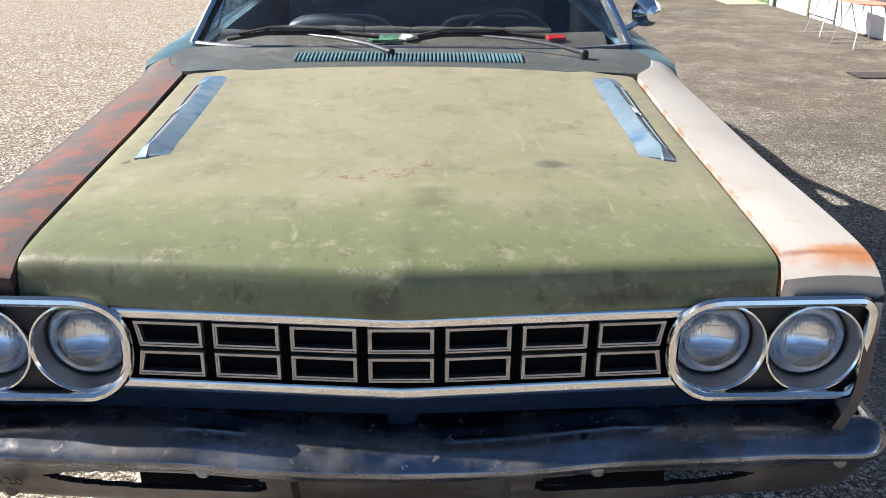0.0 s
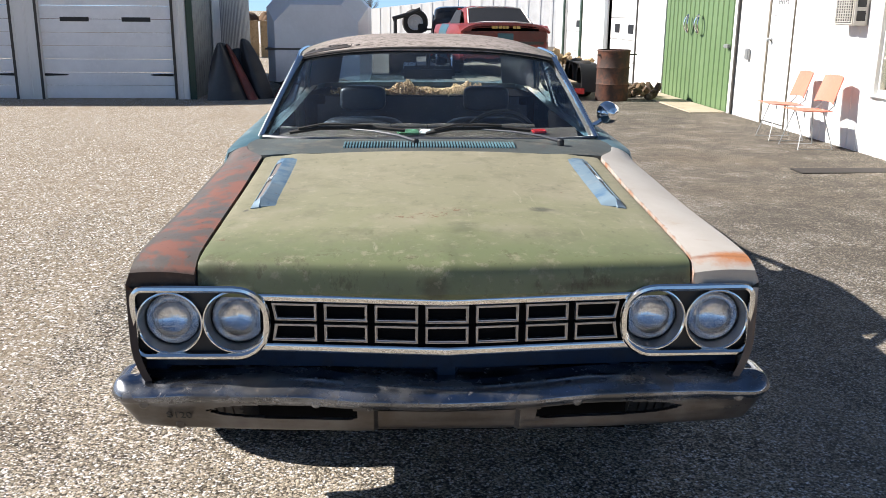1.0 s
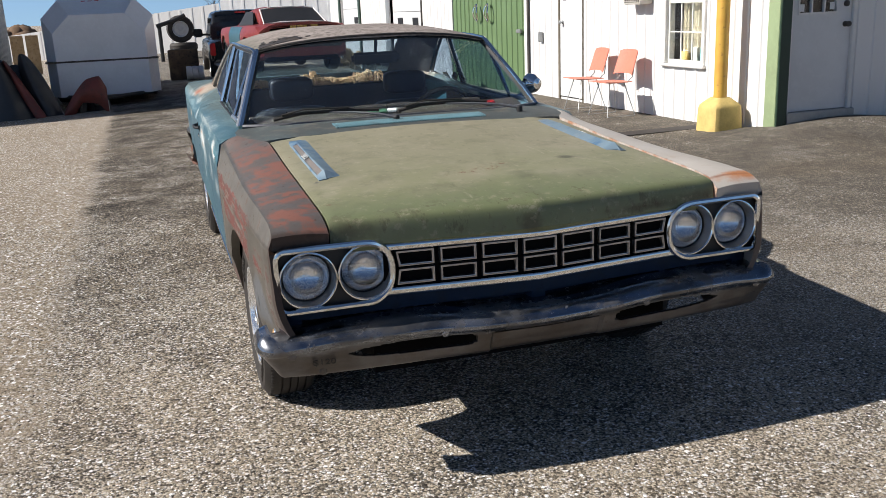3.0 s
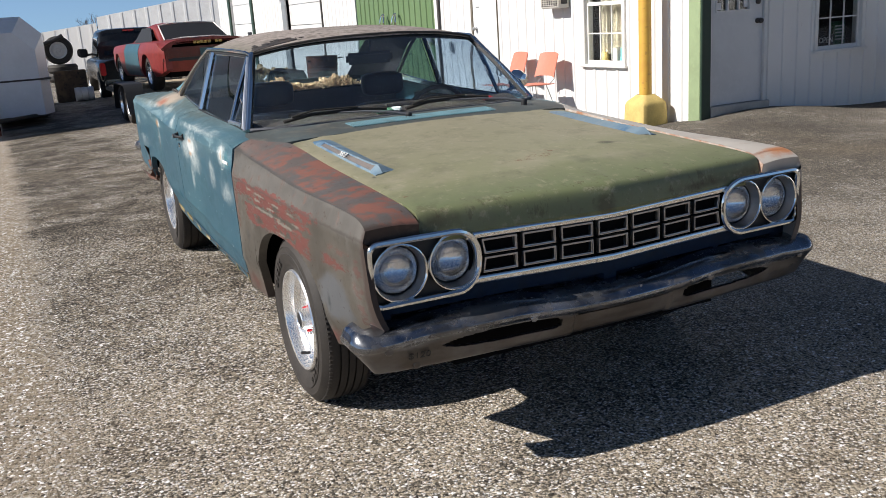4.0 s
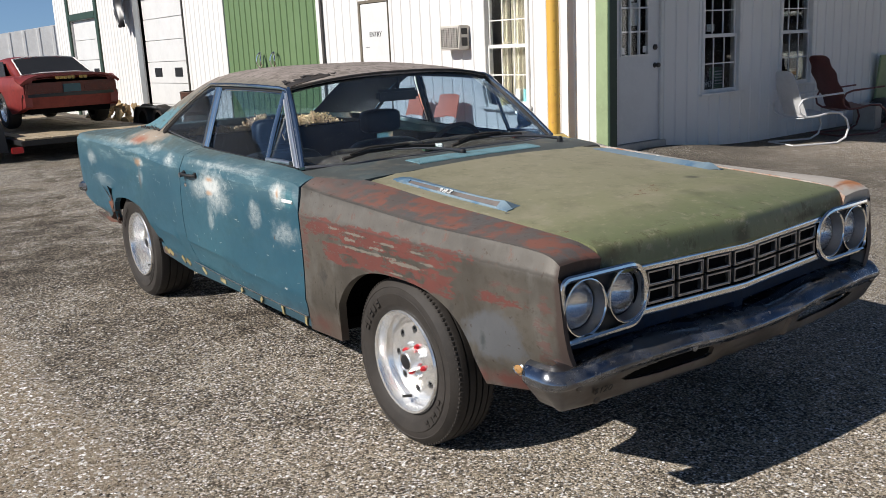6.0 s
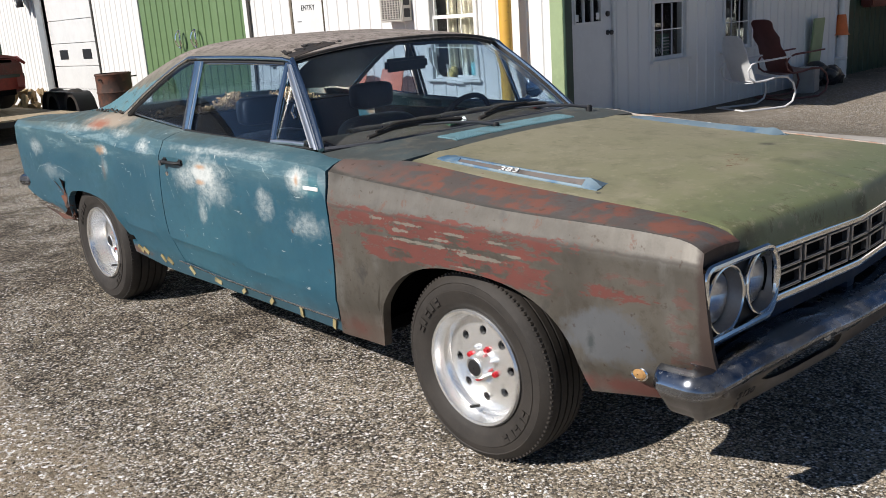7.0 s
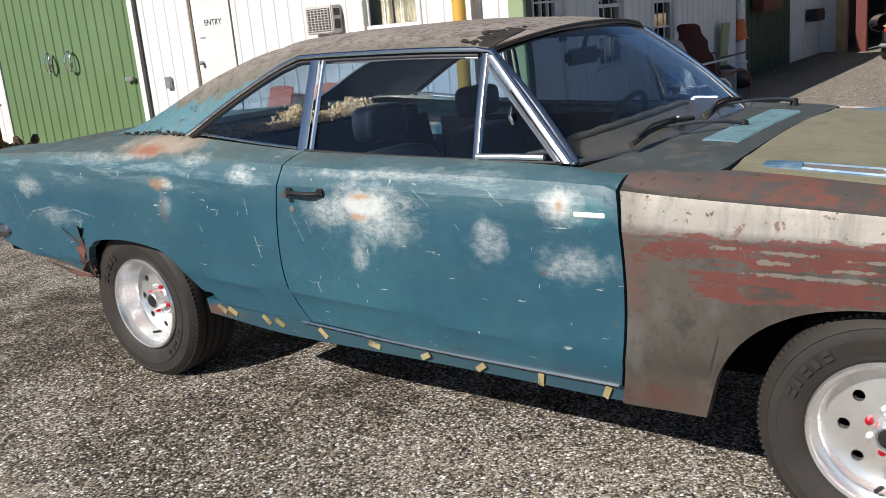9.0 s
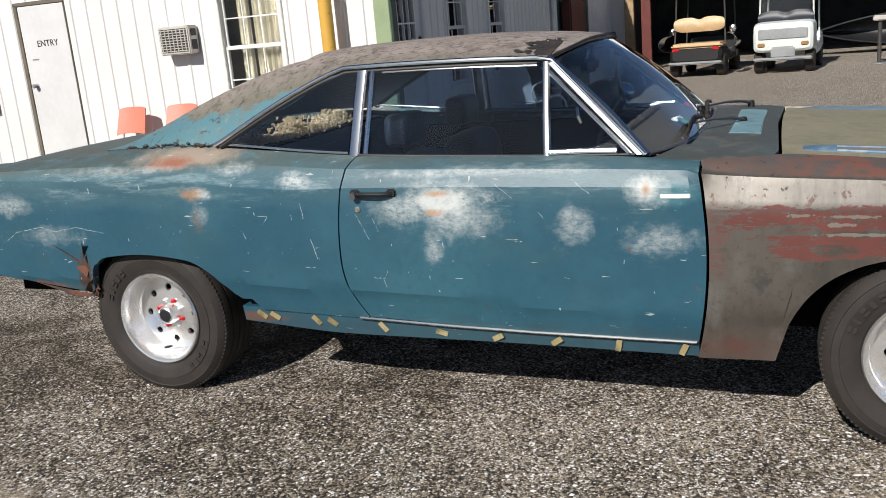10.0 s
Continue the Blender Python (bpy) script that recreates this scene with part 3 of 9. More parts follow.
SCOOP_BLUE = scoop_paint()
SCOOP_INSERT = weathered("scoop_insert_brown", (0.15, 0.13, 0.12), (0.20, 0.17, 0.14), (0.07, 0.06, 0.055), 0.6)


COWL = Mat("cowl_paint", (0.062, 0.070, 0.066), 0.6)
COWL.marks(4, 0.45, 0.62, (0.075, 0.095, 0.095), 0.85)
COWL.marks(11, 0.52, 0.66, (0.14, 0.125, 0.10), 0.75)
COWL.marks(45, 0.55, 0.72, (0.04, 0.05, 0.05), 0.6)
COWL.marks(30, 0.72, 0.76, (0.35, 0.38, 0.38), 0.7)
COWL = COWL.done()
DECK = weathered("deck_paint", (0.060, 0.090, 0.090), (0.09, 0.085, 0.065), (0.08, 0.13, 0.14))
TRIM_DULL = plain("dull_trim", (0.16, 0.16, 0.17), 0.4, 0.6)
POST_DARK = weathered("dark_post", (0.040, 0.034, 0.030), (0.028, 0.025, 0.023), (0.075, 0.055, 0.042))
VENT_TEAL = weathered("faded_teal_ribs", (0.10, 0.20, 0.235), (0.14, 0.26, 0.30), (0.07, 0.11, 0.12), 0.5)
VENT_SHADE = plain("cowl_vent_shade", (0.008, 0.009, 0.010), 0.8)
NOSE_BROWN = weathered("nose_brown", (0.045, 0.030, 0.024), (0.060, 0.038, 0.028), (0.03, 0.024, 0.022))


def roof_paint(name):
    k = Mat(name, (0.29, 0.245, 0.215), 0.75)
    k.marks(3, 0.42, 0.66, (0.35, 0.30, 0.27), 0.8)
    k.marks(13, 0.48, 0.66, (0.105, 0.085, 0.066), 0.75, nrough=0.75)
    k.marks(40, 0.52, 0.64, (0.06, 0.048, 0.036), 0.7)
    side = k.ramp(k.math("ADD", k.math("ABSOLUTE", k.axis(0)), k.math("MULTIPLY", k.noise(8, 6, 0.7), 0.16)), 0.58, 0.74)
    k.layer(k.math("MULTIPLY", side, 0.8), (0.105, 0.105, 0.075), 0.8)
    z = k.math("ADD", k.axis(2), k.math("MULTIPLY", k.math("SUBTRACT", k.noise(6, 8, 0.75, (1, 0.6, 1)), 0.5), 0.30))
    drop = k.math("SUBTRACT", z, k.ramp(k.axis(1), 2.9, 3.9, 0.13, 0.0))
    foot_m = k.math("MULTIPLY", k.ramp(k.axis(1), 2.75, 3.0), k.ramp(drop, 1.135, 1.115))
    k.layer(k.math("MULTIPLY", foot_m, k.ramp(k.noise(14, 8, 0.75), 0.32, 0.48, 0.35, 0.95)), (0.085, 0.20, 0.235), 0.5)
    k.marks(30, 0.60, 0.66, (0.30, 0.27, 0.22), 0.45, nrough=0.8)
    k.marks(24, 0.62, 0.65, (0.04, 0.03, 0.02), 0.7)
    k.bump(k.noise(45, 6, 0.75), 0.35, 0.006)
    return k.done()


ROOF_VINYL = roof_paint("roof_bare")
GLASS_SIDE = glass_mat("side_glass", (0.50, 0.61, 0.72), 0.0, 0.003)
BLUE_DARK = weathered("dark_blue_valance", (0.007, 0.019, 0.044), (0.010, 0.025, 0.050), (0.014, 0.019, 0.026), 0.5)
BLUE_DARK.node_tree.nodes["Principled BSDF"].inputs["Specular IOR Level"].default_value = 0.12


def pitted_chrome():
    k = Mat("pitted_chrome", (0.31, 0.335, 0.385), 0.12, 1.0)
    k.marks(4, 0.42, 0.62, (0.15, 0.155, 0.165), 0.8, 0.2)
    k.marks(8, 0.5, 0.6, (0.08, 0.075, 0.07), 0.7, 0.35, 0.8, stretch=(0.35, 1, 1.5))
    k.marks(9, 0.56, 0.66, (0.13, 0.10, 0.075), 0.6, 0.45, 0.6)
    k.marks(45, 0.62, 0.70, (0.10, 0.06, 0.035), 0.6, 0.7, 0.2)
    k.marks(30, 0.66, 0.70, (0.55, 0.55, 0.55), 0.5, 0.3, 1.0, stretch=(0.25, 1, 1.5))
    # chrome browned below the crease, the ground's reflection put into the colour
    low = k.ramp(k.math("ADD", k.axis(2), k.math("MULTIPLY", k.noise(6, 6, 0.7), 0.05)), 0.505, 0.480)
    k.layer(k.math("MULTIPLY", low, 0.8), (0.090, 0.074, 0.059), 0.34, 0.7)
    k.marks(6, 0.52, 0.66, (0.22, 0.21, 0.20), 0.40, 0.22, 1.0, stretch=(0.4, 1, 2), shift=(3, 1, 5))
    k.marks(7, 0.46, 0.60, (0.20, 0.185, 0.165), 0.30, 0.48, 0.15, shift=(5, 2, 7))
    k.bump(k.noise(5, 2), 0.18, 0.012)
    k.bump(k.noise(14, 3, 0.6, (0.4, 1, 2)), 0.12, 0.004)
    return k.done()


BUMPER = pitted_chrome()
ALU = plain("polished_aluminium", (0.92, 0.92, 0.91), 0.27, 0.88, 0.05, 26)
REFLECTOR = plain("lamp_reflector", (0.92, 0.92, 0.93), 0.14, 1.0, 0.08, 30)
moulded = REFLECTOR.node_tree
brick = moulded.nodes.new("ShaderNodeTexBrick")
for key, val in (("Scale", 40.0), ("Mortar Size", 0.035), ("Mortar Smooth", 0.8), ("Brick Width", 0.22), ("Row Height", 0.9)):
    brick.inputs[key].default_value = val
lie = moulded.nodes.new("ShaderNodeMapping")
lie.inputs["Rotation"].default_value = (radians(90), 0, 0)
spot = moulded.nodes.new("ShaderNodeTexCoord")
relief = moulded.nodes.new("ShaderNodeBump")
relief.inputs["Strength"].default_value = 0.4
relief.inputs["Distance"].default_value = 0.004
moulded.links.new(spot.outputs["Object"], lie.inputs["Vector"])
moulded.links.new(lie.outputs["Vector"], brick.inputs["Vector"])
moulded.links.new(brick.outputs["Fac"], relief.inputs["Height"])
moulded.links.new(relief.outputs["Normal"], moulded.nodes["Principled BSDF"].inputs["Normal"])
CUP_GREY = plain("satin_lamp_cup", (0.46, 0.45, 0.44), 0.42, 0.85, 0.1, 12)
RED_NUT = plain("red_anodised", (0.55, 0.02, 0.03), 0.3, 0.5)
TAN_FOAM = weathered("tan_insulation", (0.46, 0.31, 0.17), (0.58, 0.42, 0.25), (0.24, 0.15, 0.08), 0.9)
LENS = glass_mat("lamp_glass", (0.98, 0.985, 0.99), 0.015, 0.08)
LENS.node_tree.nodes["Principled BSDF"].inputs["IOR"].default_value = 1.22
flute = LENS.node_tree.nodes.new("ShaderNodeTexWave")
flute.inputs["Scale"].default_value = 44
flute.inputs["Distortion"].default_value = 1.2
flute_at = LENS.node_tree.nodes.new("ShaderNodeTexCoord")
flute_bump = LENS.node_tree.nodes.new("ShaderNodeBump")
flute_bump.inputs["Strength"].default_value = 0.55
flute_bump.inputs["Distance"].default_value = 0.003
LENS.node_tree.links.new(flute_at.outputs["Object"], flute.inputs["Vector"])
LENS.node_tree.links.new(flute.outputs["Fac"], flute_bump.inputs["Height"])
LENS.node_tree.links.new(flute_bump.outputs["Normal"], LENS.node_tree.nodes["Principled BSDF"].inputs["Normal"])
TAPE = weathered("masking_tape", (0.30, 0.24, 0.11), (0.38, 0.32, 0.17), (0.06, 0.05, 0.03), 0.75)
GRILLE_SILVER = plain("grille_silver", (0.42, 0.405, 0.40), 0.30, 0.9, 0.12, 18)
AMBER = plain("amber_lens", (0.36, 0.20, 0.075), 0.3)
BADGE_WHITE = plain("badge_white", (0.72, 0.72, 0.70), 0.4)
DASH = weathered("dusty_dash", (0.046, 0.036, 0.027), (0.062, 0.048, 0.035), (0.030, 0.025, 0.020), 0.8)
HEADLINER = plain("headliner_dark", (0.03, 0.03, 0.032), 0.8)


def ground_mat():
    k = Mat("yard_ground", (0.10, 0.095, 0.085), 0.95)
    k.b.inputs["Specular IOR Level"].default_value = 0.2

    # uneven stone outlines
    wn_ = k.n("ShaderNodeTexNoise")
    wn_.inputs["Scale"].default_value = 150
    wn_.inputs["Detail"].default_value = 3
    k.link(k.coord, wn_.inputs["Vector"])
    off = k.n("ShaderNodeVectorMath", operation="MULTIPLY_ADD")
    k.link(wn_.outputs["Color"], off.inputs[0])
    off.inputs[1].default_value = (0.014, 0.014, 0.014)
    k.link(k.coord, off.inputs[2])
    rough_at = off.outputs[0]

    def stones(scale, stops, shift, which):
        vor = k.n("ShaderNodeTexVoronoi")
        vor.inputs["Scale"].default_value = scale
        k.link(rough_at, vor.inputs["Vector"])
        sep = k.n("ShaderNodeSeparateColor")
        k.link(vor.outputs["Color"], sep.inputs[0])
        ramp = k.n("ShaderNodeValToRGB")
        for p, c in stops:
            e = ramp.color_ramp.elements.new(p)
            e.color = (*c, 1)
        ramp.color_ramp.elements.remove(ramp.color_ramp.elements[0])
        v = sep.outputs[which] if shift is None else k.math("ADD", sep.outputs[which], shift)
        k.link(v, ramp.inputs["Fac"])
        return ramp.outputs["Color"], sep.outputs[which], vor.outputs["Distance"]

    x, y = k.axis(0), k.axis(1)
    wear = k.ramp(k.noise(1.6, 9, 0.78), 0.34, 0.66, -0.34, 0.38)
    fine = k.ramp(k.noise(7, 5, 0.7), 0.3, 0.7, -0.10, 0.10)
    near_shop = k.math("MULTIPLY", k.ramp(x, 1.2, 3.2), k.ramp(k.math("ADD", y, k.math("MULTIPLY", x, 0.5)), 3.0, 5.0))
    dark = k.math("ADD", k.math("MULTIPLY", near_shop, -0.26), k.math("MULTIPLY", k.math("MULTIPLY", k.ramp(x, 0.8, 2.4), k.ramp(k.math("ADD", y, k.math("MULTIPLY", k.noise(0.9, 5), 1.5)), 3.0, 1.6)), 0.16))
    front = k.math("MULTIPLY", k.ramp(k.math("ADD", y, k.math("MULTIPLY", k.noise(0.8, 4), 1.2)), 3.4, 0.8), 0.26)
    lane_x = k.math("SUBTRACT", k.math("ADD", x, k.math("MULTIPLY", k.math("SUBTRACT", k.noise(1.2, 6, 0.7), 0.5), 0.5)), k.ramp(y, -1.5, 8.0, -1.80, -1.62))
    strip_d = k.math("MULTIPLY", k.math("MULTIPLY", k.ramp(lane_x, -0.12, 0.12), k.ramp(x, 0.0, -0.8)), k.ramp(y, 0.5, 5.0, 0.0, -0.20))
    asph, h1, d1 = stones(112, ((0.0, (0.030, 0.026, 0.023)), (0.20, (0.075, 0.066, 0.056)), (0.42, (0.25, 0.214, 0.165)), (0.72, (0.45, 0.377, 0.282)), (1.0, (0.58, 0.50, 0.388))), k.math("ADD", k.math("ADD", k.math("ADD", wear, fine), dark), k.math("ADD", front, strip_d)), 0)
    k.layer(1.0, asph)
    gap1 = k.ramp(d1, 0.42, 0.72)
    k.layer(k.math("MULTIPLY", gap1, 0.85), (0.026, 0.022, 0.019))
    grav, h2, d2 = stones(78, ((0.0, (0.17, 0.132, 0.094)), (0.25, (0.31, 0.25, 0.18)), (0.7, (0.44, 0.36, 0.265)), (1.0, (0.55, 0.465, 0.36))), None, 1)
    wob = k.math("MULTIPLY", k.math("SUBTRACT", k.noise(1.6, 7, 0.72), 0.5), 0.4)
    edge = k.math("SUBTRACT", k.math("SUBTRACT", x, k.math("MULTIPLY", y, 0.012)), wob)
    left = k.ramp(edge, -1.72, -1.86)
    near = k.ramp(k.math("ADD", y, k.math("MULTIPLY", wob, 2.4)), -0.2, 2.0, 0.25, 1.0)
    gmask = k.math("MULTIPLY", left, near)
    k.layer(gmask, grav)
    gap2 = k.ramp(d2, 0.34, 0.66)
    k.layer(k.math("MULTIPLY", k.math("MULTIPLY", gmask, gap2), 0.5), (0.10, 0.075, 0.05))
    right = k.ramp(k.math("ADD", x, k.math("MULTIPLY", wob, 1.5)), 5.6, 8.0)
    south = k.ramp(k.math("SUBTRACT", y, k.math("MULTIPLY", wob, 0.4)), 4.9, 4.0)
    rmask = k.math("MULTIPLY", k.math("MULTIPLY", right, south), 0.85)
    k.layer(rmask, grav)
    k.layer(k.math("MULTIPLY", gmask, k.ramp(k.noise(7, 8, 0.78), 0.50, 0.66, 0.0, 0.55)), (0.15, 0.115, 0.078))
    k.layer(k.math("MULTIPLY", gmask, k.ramp(k.noise(24, 6, 0.75, shift=(4, 4, 0)), 0.54, 0.64, 0.0, 0.6)), (0.56, 0.48, 0.37))
    k.layer(k.math("MULTIPLY", gmask, k.ramp(k.noise(30, 6, 0.75, shift=(9, 1, 0)), 0.56, 0.66, 0.0, 0.6)), (0.11, 0.082, 0.055))
    k.layer(k.math("MULTIPLY", k.ramp(k.math("ADD", x, k.math("MULTIPLY", wob, 1.2)), 0.5, 1.5), k.ramp(k.noise(5, 7, 0.75, shift=(3, 3, 0)), 0.3, 0.7, 0.25, 0.65)), (0.165, 0.147, 0.122))
    k.marks(0.45, 0.50, 0.72, (0.22, 0.165, 0.105), 0.30)
    k.marks(2.3, 0.66, 0.74, (0.05, 0.045, 0.04), 0.5)
    k.bump(k.math("SUBTRACT", k.math("MULTIPLY", h1, 0.5), d1), 0.7, 0.008)
    k.bump(d2, 0.30, -0.006)
    return k.done()


GROUND = ground_mat()
WALL_WHITE = Mat("white_metal_wall", (0.72, 0.71, 0.69), 0.5)
WALL_WHITE.marks(1.2, 0.5, 0.75, (0.60, 0.585, 0.55), 0.5, stretch=(1, 1, 0.3))
WALL_WHITE.marks(30, 0.68, 0.74, (0.40, 0.36, 0.30), 0.35)
WALL_WHITE = WALL_WHITE.done()
GREEN_DOOR = Mat("green_metal_door", (0.120, 0.190, 0.085), 0.5)
GREEN_DOOR.marks(1.5, 0.5, 0.75, (0.15, 0.225, 0.11), 0.6)
GREEN_DOOR.marks(25, 0.6, 0.75, (0.09, 0.15, 0.065), 0.5)
GREEN_DOOR = GREEN_DOOR.done()
GREEN_TRIM = plain("pale_green_trim", (0.27, 0.34, 0.19), 0.5, 0, 0.1, 3)
GREEN_DARK = plain("dark_green_metal", (0.022, 0.050, 0.030), 0.5, 0, 0.15, 3)
TRIM_WHITE = plain("white_trim", (0.72, 0.71, 0.68), 0.45, 0, 0.07, 4)
DOOR_WHITE = plain("white_door_paint", (0.66, 0.66, 0.65), 0.45, 0, 0.06, 2)
JAMB = plain("dark_jamb", (0.05, 0.045, 0.04), 0.6, 0, 0.2, 6)
JAMB_BROWN = plain("brown_jamb", (0.16, 0.135, 0.10), 0.6, 0, 0.2, 6)
FAR_METAL = plain("far_pale_metal", (0.78, 0.78, 0.77), 0.5, 0.0, 0.08, 3)
GREY_METAL = plain("grey_galvanised", (0.36, 0.37, 0.37), 0.45, 0.5, 0.12, 5)
GAR_GREY = plain("shaded_white_garage", (0.80, 0.80, 0.81), 0.5, 0, 0.06, 2)
YELLOW = Mat("yellow_pole_paint", (0.62, 0.36, 0.06), 0.5)
YELLOW.marks(3, 0.5, 0.7, (0.55, 0.28, 0.05), 0.7)
YELLOW.marks(16, 0.62, 0.7, (0.30, 0.14, 0.05), 0.6)
YELLOW = YELLOW.done()
YELLOW_CONC = plain("yellow_concrete", (0.60, 0.44, 0.15), 0.8, 0, 0.14, 8, 0.2)
CURTAIN = plain("tan_curtain", (0.33, 0.295, 0.215), 0.9, 0, 0.12, 5)
# dark wall colour that carries the shade of unlit interiors
ROOM_SHADE = plain("room_shade", (0.06, 0.055, 0.05), 0.9, 0, 0.3, 2)
CHAIR_RED = plain("salmon_plastic", (0.62, 0.20, 0.13), 0.5, 0, 0.08, 4)
RUST_DRUM = weathered("rusty_drum_steel", (0.050, 0.026, 0.019), (0.14, 0.048, 0.024), (0.025, 0.018, 0.015), 0.8)
AC_BEIGE = plain("beige_plastic", (0.52, 0.49, 0.44), 0.5, 0, 0.08, 5)
TRAILER_WHITE = plain("trailer_white", (0.66, 0.68, 0.72), 0.35, 0.0, 0.06, 2)
BLACK_PARTS = plain("black_car_parts", (0.02, 0.02, 0.022), 0.4, 0, 0.25, 5)
RED_OXIDE = weathered("red_oxide_panel", (0.12, 0.025, 0.018), (0.16, 0.03, 0.02), (0.07, 0.03, 0.02), 0.5)
RED_CAR = weathered("red_car_paint", (0.19, 0.024, 0.021), (0.23, 0.034, 0.028), (0.14, 0.020, 0.017), 0.42)
TEAL_CAR = plain("teal_car_door", (0.03, 0.10, 0.13), 0.4)
TRUCK_BLACK = plain("black_truck_paint", (0.012, 0.013, 0.015), 0.2, 0, 0.1, 3)
RED_LAMP = plain("red_lamp", (0.50, 0.02, 0.02), 0.25)
DECK_WOOD = weathered("trailer_deck_wood", (0.34, 0.27, 0.18), (0.42, 0.34, 0.24), (0.22, 0.17, 0.11), 0.8)
WOOD = weathered("raw_wood", (0.36, 0.25, 0.13), (0.44, 0.32, 0.18), (0.2, 0.13, 0.07), 0.8)
CART_TAN = plain("tan_seat_vinyl", (0.62, 0.43, 0.24), 0.5, 0, 0.1, 6)
CART_WHITE = plain("cart_white", (0.62, 0.66, 0.62), 0.35, 0, 0.05, 4)
ORANGE = plain("orange_cone", (0.70, 0.16, 0.03), 0.5)
CHAIR_WHITE = plain("chair_white_metal", (0.60, 0.60, 0.60), 0.4, 0, 0.08, 7)
CHAIR_BROWN = plain("chair_brown_metal", (0.15, 0.05, 0.042), 0.5, 0, 0.15, 7)
ROCK = weathered("brown_scrap", (0.12, 0.08, 0.05), (0.20, 0.13, 0.07), (0.05, 0.035, 0.03), 0.9)
BARK = plain("grey_bark", (0.16, 0.13, 0.11), 0.9, 0, 0.2, 8)
TEXT_DARK = plain("dark_lettering", (0.02, 0.02, 0.02), 0.6)
SIGN_GOLD = plain("gold_decal", (0.45, 0.30, 0.08), 0.4)
PRINT_GREEN = plain("green_print", (0.05, 0.14, 0.07), 0.6, 0, 0.2, 20)
PRINT_TEAL = plain("teal_print", (0.10, 0.30, 0.32), 0.7)
BRUSH = plain("brush_brown", (0.15, 0.09, 0.05), 0.95, 0, 0.25, 3)
CONCRETE = plain("concrete_apron", (0.45, 0.38, 0.28), 0.85, 0, 0.12, 3, 0.2)

# ---- ground ----
def ground_z(x, y):
    sm = lambda t: max(0.0, min(1.0, t)) ** 2 * (3 - 2 * max(0.0, min(1.0, t)))
    z = -0.27 * sm((y - 3) / 14) * sm((5.0 - x) / 10)
    z += 0.18 * math.exp(-((x - 5.9) / 1.2) ** 2 - ((y - 4.9) / 0.8) ** 2) * (1 if y < 5.6 else 1)
    return z


def span(lo, hi, step, far):
    near = [lo + step * k for k in range(int((hi - lo) / step) + 1)]
    out, d = [], step
    a, b = lo, hi
    left, right = [], []
    while d < far:
        d *= 1.7
        a, b = a - d, b + d
        left.append(a)
        right.append(b)
    return left[::-1] + near + right


xs, ys = span(-9, 20, 0.4, 300), span(-6, 24, 0.4, 300)
verts = [(x, y, ground_z(x, y)) for x in xs for y in ys]
ny = len(ys)
faces = [(i * ny + j, (i + 1) * ny + j, (i + 1) * ny + j + 1, i * ny + j + 1) for i in range(len(xs) - 1) for j in range(ny - 1)]
me = bpy.data.meshes.new("ground")
me.from_pydata(verts, [], faces)
me.shade_smooth()
me.materials.append(GROUND)
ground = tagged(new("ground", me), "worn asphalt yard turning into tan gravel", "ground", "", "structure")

# loose chips pressed into the asphalt and the gravel, nearest to the walk
def chip_mat(name, stops):
    k = Mat(name, (0.3, 0.27, 0.22), 0.9)
    k.b.inputs["Specular IOR Level"].default_value = 0.12
    ramp = k.n("ShaderNodeValToRGB")
    for p, c in stops:
        e = ramp.color_ramp.elements.new(p)
        e.color = (*c, 1)
    ramp.color_ramp.elements.remove(ramp.color_ramp.elements[0])
    k.link(k.n("ShaderNodeNewGeometry").outputs["Random Per Island"], ramp.inputs["Fac"])
    k.layer(1.0, ramp.outputs["Color"])
    k.marks(160, 0.45, 0.65, (0.12, 0.10, 0.08), 0.35)
    return k.done()


def chips(name, label, material, count, seed, areas, size):
    """Many small angular stones, half sunk, spread over rectangles (x0, x1, y0, y1, share)."""
    g = np.random.default_rng(seed)
    share = np.array([a[4] for a in areas])
    pick = g.choice(len(areas), count, p=share / share.sum())
    box_ = np.array([a[:4] for a in areas])[pick]
    x = box_[:, 0] + (box_[:, 1] - box_[:, 0]) * g.random(count)
    y = box_[:, 2] + (box_[:, 3] - box_[:, 2]) * g.random(count)
    keep = ~((np.abs(x) < 0.75) & (y > 0.2) & (y < 4.7))
    x, y = x[keep], y[keep]
    n = len(x)
    r = size[0] + (size[1] - size[0]) * g.random(n) ** 2.2
    base = np.array([(1, 0, 0), (0, 1, 0), (-1, 0, 0), (0, -1, 0), (0.15, 0.1, 1), (0, 0, -0.6)], float)
    pts = base[None] * (0.65 + 0.6 * g.random((n, 6, 3)))
    pts[:, :, :2] += 0.25 * (g.random((n, 6, 2)) - 0.5)
    ang = g.random(n) * 2 * math.pi
    co, si = np.cos(ang)[:, None], np.sin(ang)[:, None]
    px, py = pts[:, :, 0] * co - pts[:, :, 1] * si, pts[:, :, 0] * si + pts[:, :, 1] * co
    gz = np.array([ground_z(a, b) for a, b in zip(x, y)])
    v = np.stack([x[:, None] + px * r[:, None], y[:, None] + py * r[:, None], gz[:, None] + (pts[:, :, 2] * 0.26 + 0.05) * r[:, None]], 2).reshape(-1, 3)
    tri = np.array([(0, 1, 4), (1, 2, 4), (2, 3, 4), (3, 0, 4), (1, 0, 5), (2, 1, 5), (3, 2, 5), (0, 3, 5)])
    f = (tri[None] + 6 * np.arange(n)[:, None, None]).reshape(-1, 3)
    me = bpy.data.meshes.new(name)
    me.from_pydata(v.tolist(), [], f.tolist())
    me.materials.append(material)
    return tagged(new(name, me), label, "gravel", "", "stuff")


